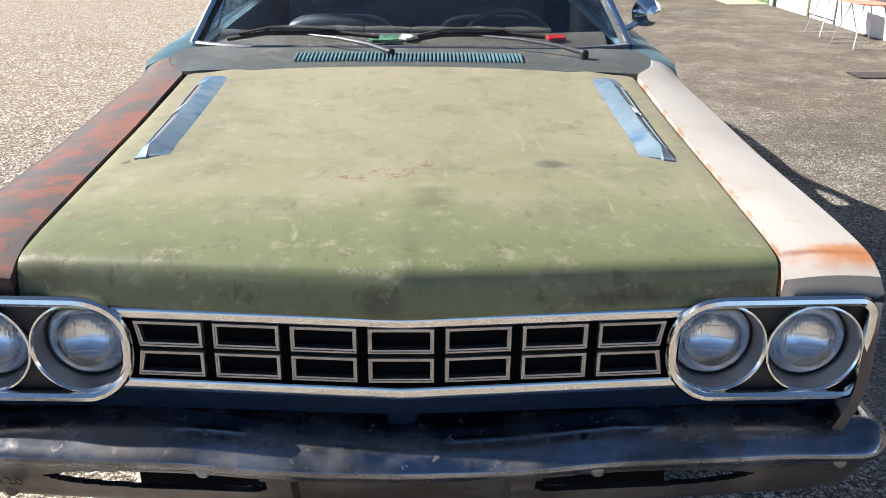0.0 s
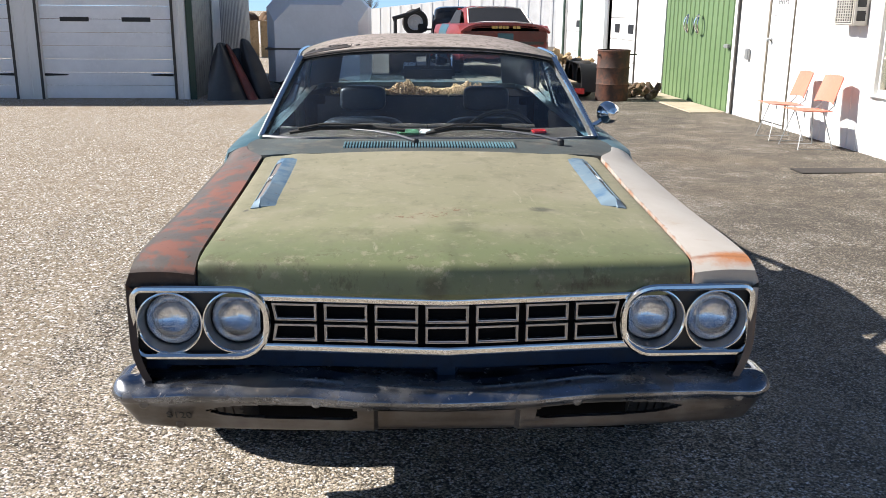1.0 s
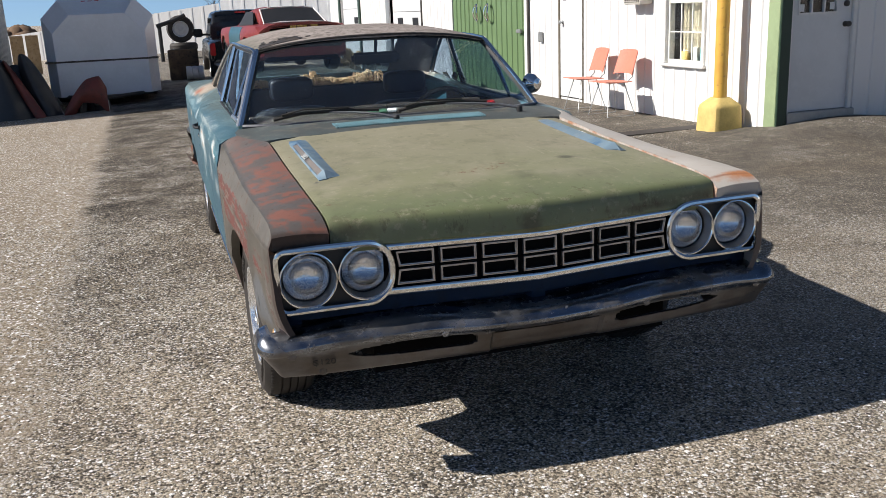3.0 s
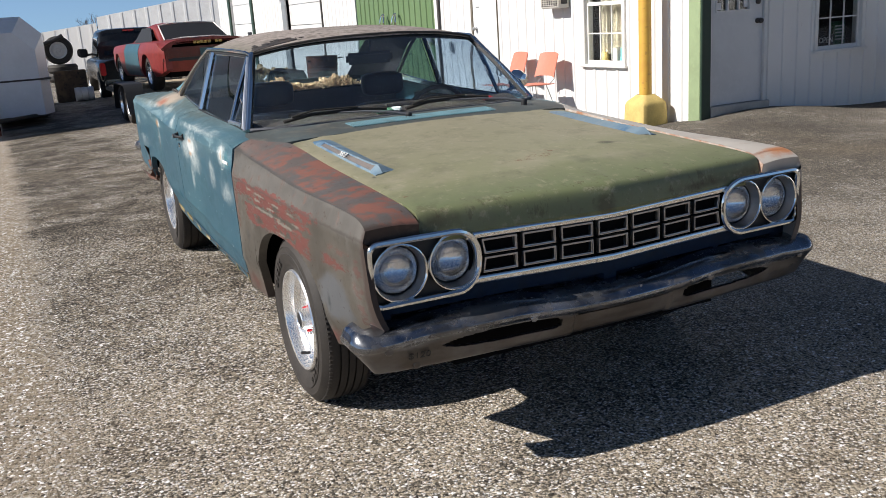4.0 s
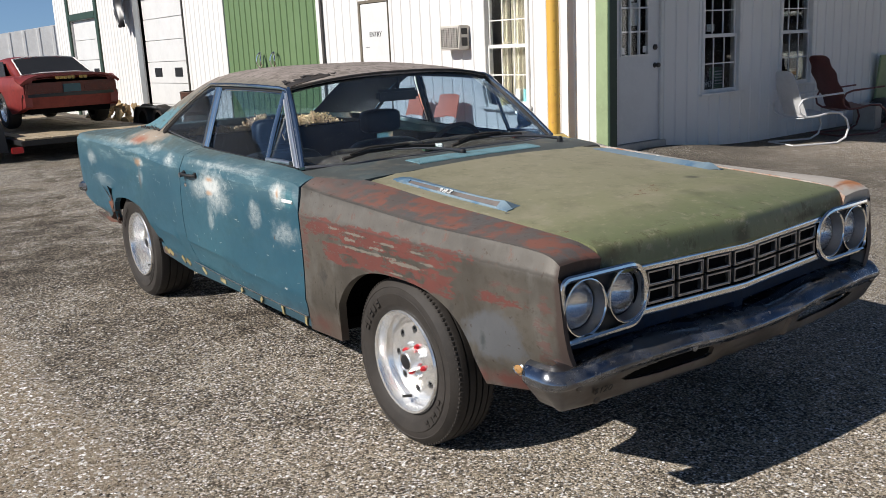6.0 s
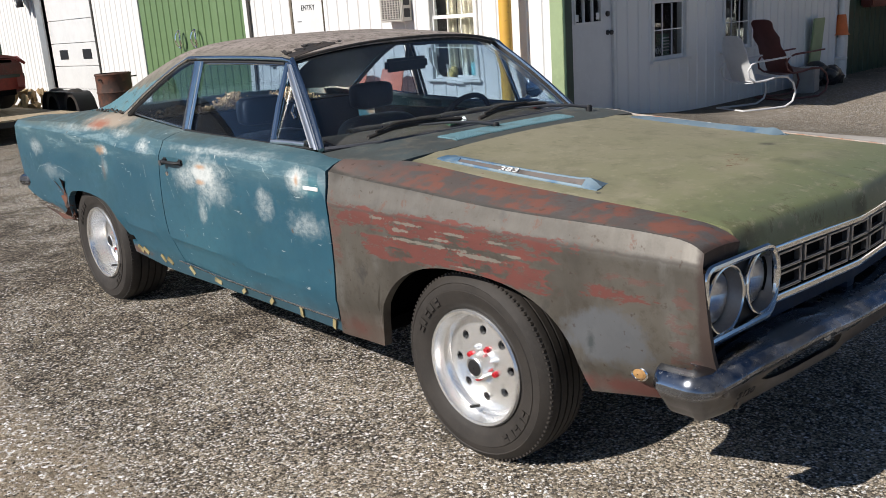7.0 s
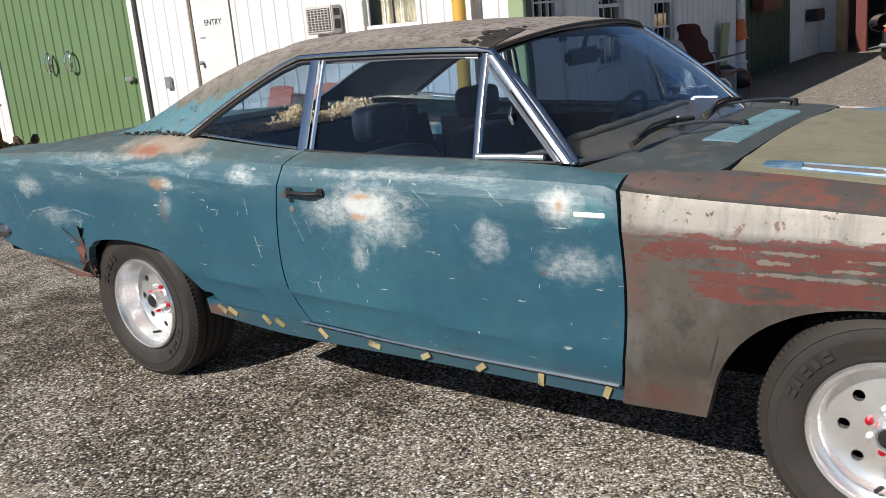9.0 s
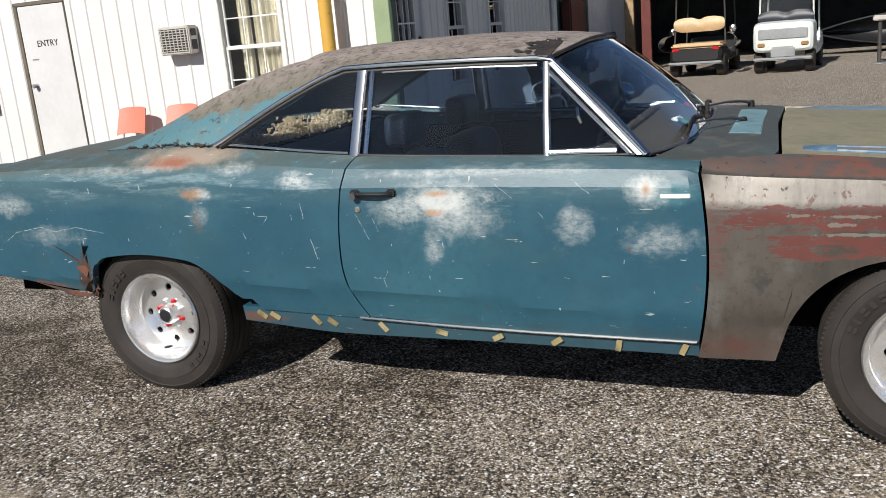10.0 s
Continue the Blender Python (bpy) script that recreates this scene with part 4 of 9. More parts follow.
CHIP_GREY = chip_mat("grey_stone_chips", ((0.0, (0.035, 0.030, 0.025)), (0.22, (0.095, 0.083, 0.067)), (0.45, (0.27, 0.228, 0.170)), (0.75, (0.42, 0.352, 0.262)), (1.0, (0.52, 0.445, 0.345))))
CHIP_TAN = chip_mat("tan_stone_chips", ((0.0, (0.16, 0.125, 0.088)), (0.3, (0.30, 0.245, 0.175)), (0.7, (0.42, 0.345, 0.255)), (1.0, (0.54, 0.46, 0.36))))
chips("asphalt_chips", "pale and dark stone chips worn out of the asphalt", CHIP_GREY, 97000, 4, ((-2.6, -0.75, -1.6, 4.6, 9), (-3.2, 2.6, -2.2, 0.3, 7), (-3.4, -2.2, 0.5, 4.5, 2)), (0.0040, 0.0100))
chips("gravel_chips", "loose tan gravel beside the asphalt", CHIP_TAN, 42000, 5, ((-5.5, -1.85, 0.5, 7.5, 5), (-6.5, -1.9, 6.5, 12.0, 2)), (0.005, 0.014))

# ---- white metal building ----
WX, WY = 5.16, 5.18


def wall_with_holes(bm, along, a0, a1, z0, z1, holes, face, out, rib=0.014, pitch=0.2286):
    """A ribbed wall along x or y at a constant face, with rectangular openings (a, b, z low, z high)."""
    cuts = sorted({a0, a1, *[h[0] for h in holes], *[h[1] for h in holes]})
    for c0, c1 in zip(cuts, cuts[1:]):
        mid = (c0 + c1) / 2
        spans = [(z0, z1)]
        for h in holes:
            if h[0] < mid < h[1]:
                spans = [q for lo, hi in spans for q in ((lo, min(hi, h[2])), (max(lo, h[3]), hi)) if q[1] - q[0] > 0.005]
        for lo, hi in spans:
            pts = [c0]
            k = math.ceil(c0 / pitch)
            prof = [(c0, 0.0)]
            while k * pitch < c1:
                for ds, h in ((-0.030, 0.0), (-0.018, rib), (0.018, rib), (0.030, 0.0)):
                    p = k * pitch + ds
                    if c0 < p < c1:
                        prof.append((p, h))
                k += 1
            prof.append((c1, 0.0))
            def vert(p, h, z, depth=0.0):
                f = face + out * (h - depth)
                return bm.verts.new((f, p, z) if along == "y" else (p, f, z))
            fr = [(vert(p, h, lo), vert(p, h, hi)) for p, h in prof]
            bk = [vert(c0, 0, lo, 0.12), vert(c0, 0, hi, 0.12), vert(c1, 0, lo, 0.12), vert(c1, 0, hi, 0.12)]
            for q, r in zip(fr, fr[1:]):
                bm.faces.new((q[0], r[0], r[1], q[1]))
            bm.faces.new((bk[0], bk[1], bk[3], bk[2]))
            bm.faces.new((fr[0][0], fr[0][1], bk[1], bk[0]))
            bm.faces.new((fr[-1][0], fr[-1][1], bk[3], bk[2]))
            bm.faces.new([q[0] for q in fr] + [bk[2], bk[0]])
            bm.faces.new([q[1] for q in fr] + [bk[3], bk[1]])


WIN1, ENTRY = (6.50, 7.27, 0.68, 2.12), (9.46, 10.24, 0.03, 2.16)
GREEN, GAR = (11.50, 15.08, -0.06, 4.2), (17.10, 19.60, -0.06, 2.85)
FARDOOR = (22.8, 25.0, -0.06, 2.6)
EAVE = 3.9
bm = bmesh.new()
wall_with_holes(bm, "y", WY + 0.02, 26.5, -0.3, EAVE, [WIN1, ENTRY, (GREEN[0], GREEN[1], -0.3, 3.6), (GAR[0], GAR[1], -0.3, GAR[3]), (FARDOOR[0], FARDOOR[1], -0.3, FARDOOR[3])], WX, -1)
structure("wall_west", bm, WALL_WHITE, "white ribbed metal wall in full sun", "wall")
WIN2, WIN3, DOOR2 = (6.93, 7.68, 0.72, 2.10), (8.68, 9.44, 0.72, 2.10), (5.30, 6.07, 0.24, 2.26)
bm = bmesh.new()
wall_with_holes(bm, "x", WX, 12.55, -0.3, EAVE, [WIN2, WIN3, (5.27, 6.10, -0.3, 2.28)], WY, -1)
structure("wall_south", bm, WALL_WHITE, "white ribbed metal wall in shade", "wall")
bm = bmesh.new()
wall_with_holes(bm, "x", 12.75, 16.2, -0.3, 3.4, [], WY + 0.05, -1)
structure("wall_green", bm, GREEN_DARK, "dark green ribbed metal wall in shade", "wall")
bm = bmesh.new()
wall_with_holes(bm, "x", 16.2, 19.0, -0.3, 3.4, [], WY + 0.05, -1)
structure("wall_far_south", bm, WALL_WHITE, "white ribbed metal wall at the far end", "wall")
bm = bmesh.new()
box(bm, 12.55, 12.75, WY - 0.06, WY + 0.15, -0.1, 3.9, 0.01)
structure("trim_corner_white", bm, TRIM_WHITE, "white corner trim between walls", "trim")
# roof with its overhang, and back walls to close the building
bm = bmesh.new()
box(bm, WX - 0.15, 12.8, WY - 0.40, 27.0, EAVE, EAVE + 0.16)
structure("roof_main", bm, TRIM_WHITE, "white metal roof edge", "roof")
bm = bmesh.new()
box(bm, WX + 0.12, 12.6, 26.5, 26.62, -0.3, EAVE)
structure("wall_north", bm, WALL_WHITE, "white metal end wall", "wall")
bm = bmesh.new()
box(bm, 12.5, 12.62, WY + 0.15, 26.5, -0.3, EAVE)
structure("wall_east", bm, WALL_WHITE, "white metal back wall", "wall")
# green corner trim: pale sunlit face, shade painted into the darker south face
bm = bmesh.new()
box(bm, WX - 0.03, WX - 0.004, WY - 0.02, WY + 0.16, 0.0, EAVE, 0.004)
structure("trim_corner_green", bm, GREEN_TRIM, "pale green corner trim", "trim")
bm = bmesh.new()
box(bm, WX - 0.03, WX + 0.10, WY - 0.05, WY - 0.022, 0.0, EAVE, 0.004)
structure("trim_corner_shaded", bm, GREEN_DARK, "shaded face of the green corner trim, shade put into its dark colour", "trim")

# eave over the shaded wall
bm = bmesh.new()
box(bm, WX - 0.05, 12.6, WY - 0.75, WY - 0.001, 2.75, 2.87, 0.01)
structure("eave_south", bm, TRIM_WHITE, "white eave over the shaded wall", "eave")


# ---- openings of the white building ----
def sash_window(name, along, a0, a1, z0, z1, face, out, curtain, label):
    """A double-hung window with its frame, muntins, panes and sill; face is the wall plane."""
    w = tagged(thing(name, label, "window"), label, "window", "", "structure")
    def b(bm, p0, p1, d0, d1, q0, q1, bev=0.0):
        f0, f1 = sorted((face + out * d0, face + out * d1))
        box(bm, *((f0, f1, p0, p1) if along == "y" else (p0, p1, f0, f1)), q0, q1, bev)
    zm = (z0 + z1) / 2 + 0.02
    for p0, p1, q0, q1 in ((a0 - 0.05, a0 + 0.008, z0, z1 + 0.05), (a1 - 0.008, a1 + 0.05, z0, z1 + 0.05), (a0 + 0.008, a1 - 0.008, z1 - 0.02, z1 + 0.05)):
        bm = bmesh.new()
        b(bm, p0, p1, -0.10, 0.028, q0, q1, 0.005)
        part("window_frame", bm, TRIM_WHITE, w)
    bm = bmesh.new()
    b(bm, a0 - 0.09, a1 + 0.09, -0.10, 0.06, z0 - 0.035, z0 - 0.001, 0.006)
    part("window_sill", bm, TRIM_WHITE, w)
    for lo, hi, d in ((z0, zm + 0.02, -0.03), (zm - 0.02, z1 - 0.02, -0.055)):
        sash = thing("sash", "", "")
        sash.parent = w
        for p0, p1, q0, q1 in ((a0 + 0.008, a0 + 0.038, lo, hi), (a1 - 0.038, a1 - 0.008, lo, hi), (a0 + 0.038, a1 - 0.038, lo, lo + 0.045), (a0 + 0.038, a1 - 0.038, hi - 0.04, hi)):
            bm = bmesh.new()
            b(bm, p0, p1, d - 0.02, d + 0.012, q0, q1, 0.003)
            part("rail", bm, TRIM_WHITE, sash)
        for k in (1, 2):
            pm = lerp(a0 + 0.038, a1 - 0.038, k / 3)
            bm = bmesh.new()
            b(bm, pm - 0.007, pm + 0.007, d - 0.012, d + 0.004, lo + 0.05, hi - 0.045)
            part("muntin", bm, TRIM_WHITE, sash)
        bm = bmesh.new()
        qm = (lo + hi) / 2
        b(bm, a0 + 0.038, a1 - 0.038, d - 0.011, d + 0.003, qm - 0.007, qm + 0.007)
        part("muntin", bm, TRIM_WHITE, sash)
        bm = bmesh.new()
        b(bm, a0 + 0.033, a1 - 0.033, d - 0.008, d - 0.004, lo + 0.045, hi - 0.04)
        g = part("pane", bm, PANE, sash)
        g.visible_shadow = False
    if curtain:
        for c0, c1 in curtain:
            bm = bmesh.new()
            def drape(u, v):
                p = lerp(c0, c1, u)
                d = -0.16 + 0.018 * math.sin(p * 62) + 0.006 * math.sin(p * 150)
                f = face + out * d
                z = lerp(z0 + 0.12 + 0.015 * math.sin(p * 31), z1, v)
                return (f, p, z) if along == "y" else (p, f, z)
            sheet(bm, drape, 50, 8)
            solid(bm, 0.004)
            tagged(part("curtain", bm, CURTAIN, None, "pleated tan curtain hanging inside a window"), "", "curtain")
    return w


sash_window("window_1", "y", *WIN1, WX, -1, ((6.52, 6.92), (6.98, 7.12)), "white double-hung window with tan curtains in sun")
sash_window("window_2", "x", *WIN2, WY, -1, (), "white double-hung window in the shaded wall")
sash_window("window_3", "x", *WIN3, WY, -1, (), "white double-hung window behind lawn chairs")
def lettering(text, size, m, material, name):
    cu = bpy.data.curves.new(name, "FONT")
    cu.body, cu.size, cu.extrude = text, size, 0.0015 if size > 0.04 and text[0] != "$" else 0.0008
    cu.align_x = "CENTER"
    tmp = new(name, cu)
    dg = bpy.context.evaluated_depsgraph_get()
    me = bpy.data.meshes.new_from_object(tmp.evaluated_get(dg))
    bpy.data.objects.remove(tmp)
    me.materials.clear()
    me.materials.append(material)
    me.transform(m)
    return new(name, me)


# room behind the windows, its dimness put into dark walls
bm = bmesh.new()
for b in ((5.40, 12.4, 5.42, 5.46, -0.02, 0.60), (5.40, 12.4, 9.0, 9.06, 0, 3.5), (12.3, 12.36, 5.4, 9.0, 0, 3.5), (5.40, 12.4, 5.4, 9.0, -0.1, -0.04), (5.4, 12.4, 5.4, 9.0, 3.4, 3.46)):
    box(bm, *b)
structure("room_shell", bm, ROOM_SHADE, "room shell behind the windows, dimness put into its dark colour", "room")
# things on the sill of the shaded window
for x0, x1, z1, m, lab in ((7.06, 7.24, 0.86, RED_OXIDE, "red printed carton behind the window"), (7.56, 7.76, 1.02, PRINT_GREEN, "green display rack behind the window"), (7.08, 7.22, 1.12, ROCK, "brown carton behind the window")):
    bm = bmesh.new()
    box(bm, x0, x1, 5.46, 5.54, 0.62 if z1 < 1.1 else 0.88, z1, 0.008)
    solo("window_carton", bm, m, lab, "box", "cartons behind the window")
bm = bmesh.new()
for k in range(5):
    box(bm, 7.58, 7.74, 5.452, 5.458, 0.80 + 0.04 * k, 0.815 + 0.04 * k)
tagged(solo("rack_print", bm, BADGE_WHITE, "pale printed rows on the display rack", "print"), kind="stuff")
sg = thing("open_sign", "small dark sign with pale lettering in the window", "sign")
bm = bmesh.new()
box(bm, 7.26, 7.54, 5.44, 5.448, 0.74, 0.88, 0.004)
part("board", bm, TEXT_DARK, sg)
txt = lettering("OPEN", 0.095, Matrix.Translation((7.40, 5.437, 0.78)) @ Matrix.Rotation(radians(90), 4, "X"), BADGE_WHITE, "sign_lettering")
txt.parent = sg
for x, z, w, hh in ((7.18, 1.53, 0.16, 0.09), (5.69, 1.72, 0.12, 0.26)):
    bm = bmesh.new()
    box(bm, x - w / 2, x + w / 2, WY + 0.075, WY + 0.079, z - hh / 2, z + hh / 2)
    solo("window_notice", bm, BADGE_WHITE, "white paper notice taped inside the glass", "notice", "paper notices")
for y0, m in ((6.60, PRINT_TEAL), (6.75, AC_BEIGE)):
    bm = bmesh.new()
    box(bm, 5.26, 5.34, y0, y0 + 0.10, 0.70, 0.88, 0.008)
    solo("sill_carton", bm, m, "small printed carton on a window sill", "box", "cartons on the sill")
bm = bmesh.new()
lathe(bm, [(0.002, 0.0), (0.055, 0.0), (0.06, 0.06), (0.05, 0.12), (0.002, 0.125)], 16, "z", (5.30, 7.05, 0.70))
solo("sill_jar", bm, YELLOW_CONC, "yellow jar on a window sill", "jar")

# entry door
door = tagged(thing("door_entry", "", ""), "plain white steel door with dark lettering, closed", "door", "", "structure")
a0, a1, z0, z1 = ENTRY
bm = bmesh.new()
box(bm, WX - 0.012, WX + 0.035, a0 + 0.004, a1 - 0.055, z0 + 0.02, z1 - 0.02, 0.004)
part("door_leaf", bm, DOOR_WHITE, door)
for b in ((WX - 0.02, WX + 0.10, a1 - 0.05, a1 + 0.005, 0, z1 + 0.0), (WX - 0.02, WX + 0.10, a0 - 0.012, a0 + 0.002, 0, z1), (WX - 0.02, WX + 0.10, a0 - 0.012, a1 + 0.005, z1 - 0.015, z1 + 0.03)):
    bm = bmesh.new()
    box(bm, *b, 0.004)
    part("door_frame", bm, JAMB_BROWN, door)
bm = bmesh.new()
lathe(bm, [(0.030, 0.0), (0.030, -0.008), (0.012, -0.012), (0.012, -0.035), (0.026, -0.042), (0.030, -0.06), (0.020, -0.072), (0.001, -0.074)], 16, "x", (WX - 0.012, 10.09, 1.17))
part("door_knob", bm, GREY_METAL, door)
bm = bmesh.new()
box(bm, WX - 0.016, WX - 0.012, 9.98, 10.08, 1.485, 1.50)
part("name_strip", bm, GREY_METAL, door)


# letters face -x: their right runs towards -y
FACE_W = Matrix(((0, 0, -1, 0), (-1, 0, 0, 0), (0, 1, 0, 0), (0, 0, 0, 1)))
txt = lettering("ENTRY", 0.108, Matrix.Translation((WX - 0.0145, 9.80, 1.645)) @ FACE_W, TEXT_DARK, "door_lettering")
txt.parent = door

# window air conditioner
ac = thing("air_conditioner", "beige window air conditioner set through the white wall", "air conditioner")
bm = bmesh.new()
box(bm, WX - 0.19, WX - 0.004, 7.59, 8.01, 1.40, 1.72, 0.012)
part("case", bm, AC_BEIGE, ac)
bm = bmesh.new()
box(bm, WX - 0.196, WX - 0.188, 7.62, 7.98, 1.43, 1.69, 0.003)
part("grille_field", bm, BLACK, ac)
for k in range(9):
    bm = bmesh.new()
    box(bm, WX - 0.205, WX - 0.19, 7.62, 7.98, 1.438 + k * 0.029, 1.447 + k * 0.029)
    part("slat", bm, AC_BEIGE, ac)
for k in range(7):
    bm = bmesh.new()
    box(bm, WX - 0.207, WX - 0.19, 7.635 + k * 0.053, 7.643 + k * 0.053, 1.435, 1.685)
    part("rib", bm, AC_BEIGE, ac)
for q0, q1 in ((1.60, 1.68), (1.45, 1.56)):
    bm = bmesh.new()
    box(bm, WX - 0.15, WX - 0.05, 7.584, 7.592, q0, q1, 0.002)
    part("side_louvre", bm, BLACK, ac)

# meter box by the green door, wall lamp
bm = bmesh.new()
box(bm, WX - 0.06, WX - 0.02, 10.78, 10.90, 0.86, 1.02, 0.008)
solo("outlet_box", bm, GREY_METAL, "grey weatherproof outlet box on the white wall", "outlet")
wl = thing("wall_banner", "black cloth banner hanging limp from a wall bracket", "banner")
bm = bmesh.new()
def limp(u, v):
    w_ = lerp(0.85, 0.30, v) * (1 + 0.25 * math.sin(3 * v))
    y = 20.5 + (u - 0.5) * w_ - 0.25 * v - 0.06 * math.sin(9 * v)
    return (WX - 0.28 + 0.08 * math.sin(8 * u + 3 * v) + 0.10 * u, y, lerp(3.35, 2.25, v) - 0.25 * u * (1 - v) + 0.03 * noise.noise((u * 4, v * 4, 2)))
sheet(bm, limp, 18, 22)
solid(bm, 0.006)
part("cloth", bm, BLACK_PARTS, wl)
bm = bmesh.new()
tube(bm, [(WX - 0.02, 20.5, 3.15), (WX - 0.34, 20.4, 3.40)], 0.018, 8)
part("bracket", bm, GREY_METAL, wl)

# green double door
gd = tagged(thing("door_green", "", ""), "green ribbed metal double door, shut", "door", "", "structure")
for c0, c1 in ((GREEN[0] + 0.02, 13.28), (13.30, GREEN[1] - 0.02)):
    bm = bmesh.new()
    wall_with_holes(bm, "y", c0, c1, -0.02, 3.58, [], WX + 0.02, -1, 0.018, 0.2286)
    part("door_leaf", bm, GREEN_DOOR, gd)
bm = bmesh.new()
box(bm, WX - 0.03, WX + 0.06, GREEN[0] - 0.12, GREEN[0] - 0.005, -0.05, 3.6, 0.005)
part("door_post", bm, TRIM_WHITE, gd)
bm = bmesh.new()
box(bm, WX - 0.035, WX - 0.016, GREEN[0] - 0.19, GREEN[0] - 0.125, -0.05, 3.6, 0.004)
part("door_post", bm, JAMB, gd)
for y in (13.02, 13.56):
    bm = bmesh.new()
    tube(bm, [(WX - 0.03 - 0.05 * math.sin(math.pi * k / 20 * 2) ** 2 - 0.02, y + 0.075 * math.sin(2 * math.pi * k / 20), 1.34 + 0.15 * math.cos(2 * math.pi * k / 20)) for k in range(20)], 0.018, 8, closed=True)
    part("pull_handle", bm, CHROME, gd)
bm = bmesh.new()
box(bm, WX - 0.06, WX - 0.005, 11.60, 11.78, 0.99, 1.05, 0.01)
part("latch", bm, GREY_METAL, gd)
bm = bmesh.new()
box(bm, 4.55, WX - 0.02, GREEN[0], GREEN[1] + 0.6, -0.1, 0.012, 0.01)
structure("apron", bm, CONCRETE, "tan concrete strip before the green door", "pavement")


def overhead_door(name, label, along, a0, a1, z0, z1, face, out, mat, panels=5, wins=(), inset=0.06):
    d = tagged(thing(name, "", ""), label, "garage door", "", "structure")
    for k in range(panels):
        q0, q1 = lerp(z0, z1, k / panels) + 0.004, lerp(z0, z1, (k + 1) / panels) - 0.004
        bm = bmesh.new()
        f0, f1 = sorted((face - out * inset, face - out * (inset + 0.04)))
        box(bm, *((f0, f1, a0 + 0.01, a1 - 0.01) if along == "y" else (a0 + 0.01, a1 - 0.01, f0, f1)), q0, q1, 0.008)
        part("panel", bm, mat, d)
    for p, z, w, h in wins:
        bm = bmesh.new()
        f0, f1 = sorted((face - out * (inset - 0.012), face - out * (inset + 0.01)))
        box(bm, *((f0, f1, p - w / 2, p + w / 2) if along == "y" else (p - w / 2, p + w / 2, f0, f1)), z - h / 2, z + h / 2, 0.004)
        part("door_window", bm, BLACK, d)
    return d


overhead_door("door_garage", "white sectional garage door with two small windows", "y", GAR[0], GAR[1], -0.06, GAR[3], WX, -1, DOOR_WHITE, 6, ((17.75, 1.16, 0.42, 0.20), (18.95, 1.16, 0.42, 0.20)))
bm = bmesh.new()
box(bm, WX - 0.03, WX + 0.10, GAR[1], GAR[1] + 0.34, -0.05, 3.2, 0.006)
structure("trim_garage_post", bm, GREY_METAL, "grey steel post beside the garage door", "trim")
bm = bmesh.new()
box(bm, WX - 0.025, WX + 0.05, GAR[0] - 0.06, GAR[0] - 0.002, -0.05, 2.9, 0.004)
structure("trim_garage_edge", bm, JAMB, "dark edge of the garage opening", "trim")
overhead_door("door_far_garage", "white garage door between green posts", "y", FARDOOR[0], FARDOOR[1], -0.1, FARDOOR[3], WX, -1, DOOR_WHITE, 5, ((23.4, 1.2, 0.4, 0.18),))
for y in (FARDOOR[0] - 0.22, FARDOOR[1] + 0.01):
    bm = bmesh.new()
    box(bm, WX - 0.04, WX + 0.10, y, y + 0.2, -0.1, EAVE - 0.2, 0.006)
    structure("trim_green_post", bm, GREEN_DARK, "dark green door post", "trim")
bm = bmesh.new()
box(bm, WX - 0.038, WX + 0.10, FARDOOR[0], FARDOOR[1] + 0.008, FARDOOR[3], FARDOOR[3] + 0.18, 0.006)
structure("trim_green_head", bm, GREEN_DARK, "dark green door head", "trim")

# shop door in the shaded wall
sd = tagged(thing("door_shop", "", ""), "white half-glazed shop door, closed", "door", "", "structure")
a0, a1, z0, z1 = DOOR2
gl = (5.38, 5.87, 1.25, 2.06)
for b in ((a0, a1, z0, gl[2]), (a0, gl[0], gl[2], gl[3]), (gl[1], a1, gl[2], gl[3]), (a0, a1, gl[3], z1)):
    bm = bmesh.new()
    box(bm, b[0], b[1], WY + 0.01, WY + 0.05, b[2], b[3])
    part("door_leaf", bm, DOOR_WHITE, sd)
for k in range(4):
    bm = bmesh.new()
    x = lerp(gl[0], gl[1], k / 3)
    box(bm, x - 0.009, x + 0.009, WY - 0.004, WY + 0.03, gl[2], gl[3])
    part("muntin", bm, TRIM_WHITE, sd)
    bm = bmesh.new()
    z = lerp(gl[2], gl[3], k / 3)
    box(bm, gl[0], gl[1], WY - 0.003, WY + 0.03, z - 0.009, z + 0.009)
    part("muntin", bm, TRIM_WHITE, sd)
bm = bmesh.new()
box(bm, gl[0], gl[1], WY + 0.022, WY + 0.027, gl[2], gl[3])
g = part("pane", bm, PANE, sd)
g.visible_shadow = False
for x0, z0n in ((5.40, 1.27), (5.79, 1.28), (5.56, 1.86)):
    bm = bmesh.new()
    box(bm, x0, x0 + 0.06, WY + 0.014, WY + 0.018, z0n, z0n + 0.075)
    part("notice", bm, BADGE_WHITE, sd)
for z, r in ((1.335, 0.032), (1.125, 0.030)):
    bm = bmesh.new()
    lathe(bm, [(r, 0.0), (r, -0.012), (r * 0.4, -0.02), (r * 0.4, -0.04), (r, -0.05), (r * 0.9, -0.07), (0.001, -0.074)] if z < 1.2 else [(r, 0.0), (r, -0.02), (r * 0.6, -0.028), (0.001, -0.03)], 16, "y", (5.995, WY + 0.01, z))
    part("door_knob", bm, JAMB, sd)
for b in ((a0 - 0.05, a0 - 0.003, 0.1, z1 + 0.05), (a1 + 0.003, a1 + 0.05, 0.1, z1 + 0.05), (a0 - 0.05, a1 + 0.05, z1 + 0.003, z1 + 0.06)):
    bm = bmesh.new()
    box(bm, b[0], b[1], WY - 0.025, WY + 0.1, b[2], b[3], 0.004)
    part("door_frame", bm, TRIM_WHITE, sd)
bm = bmesh.new()
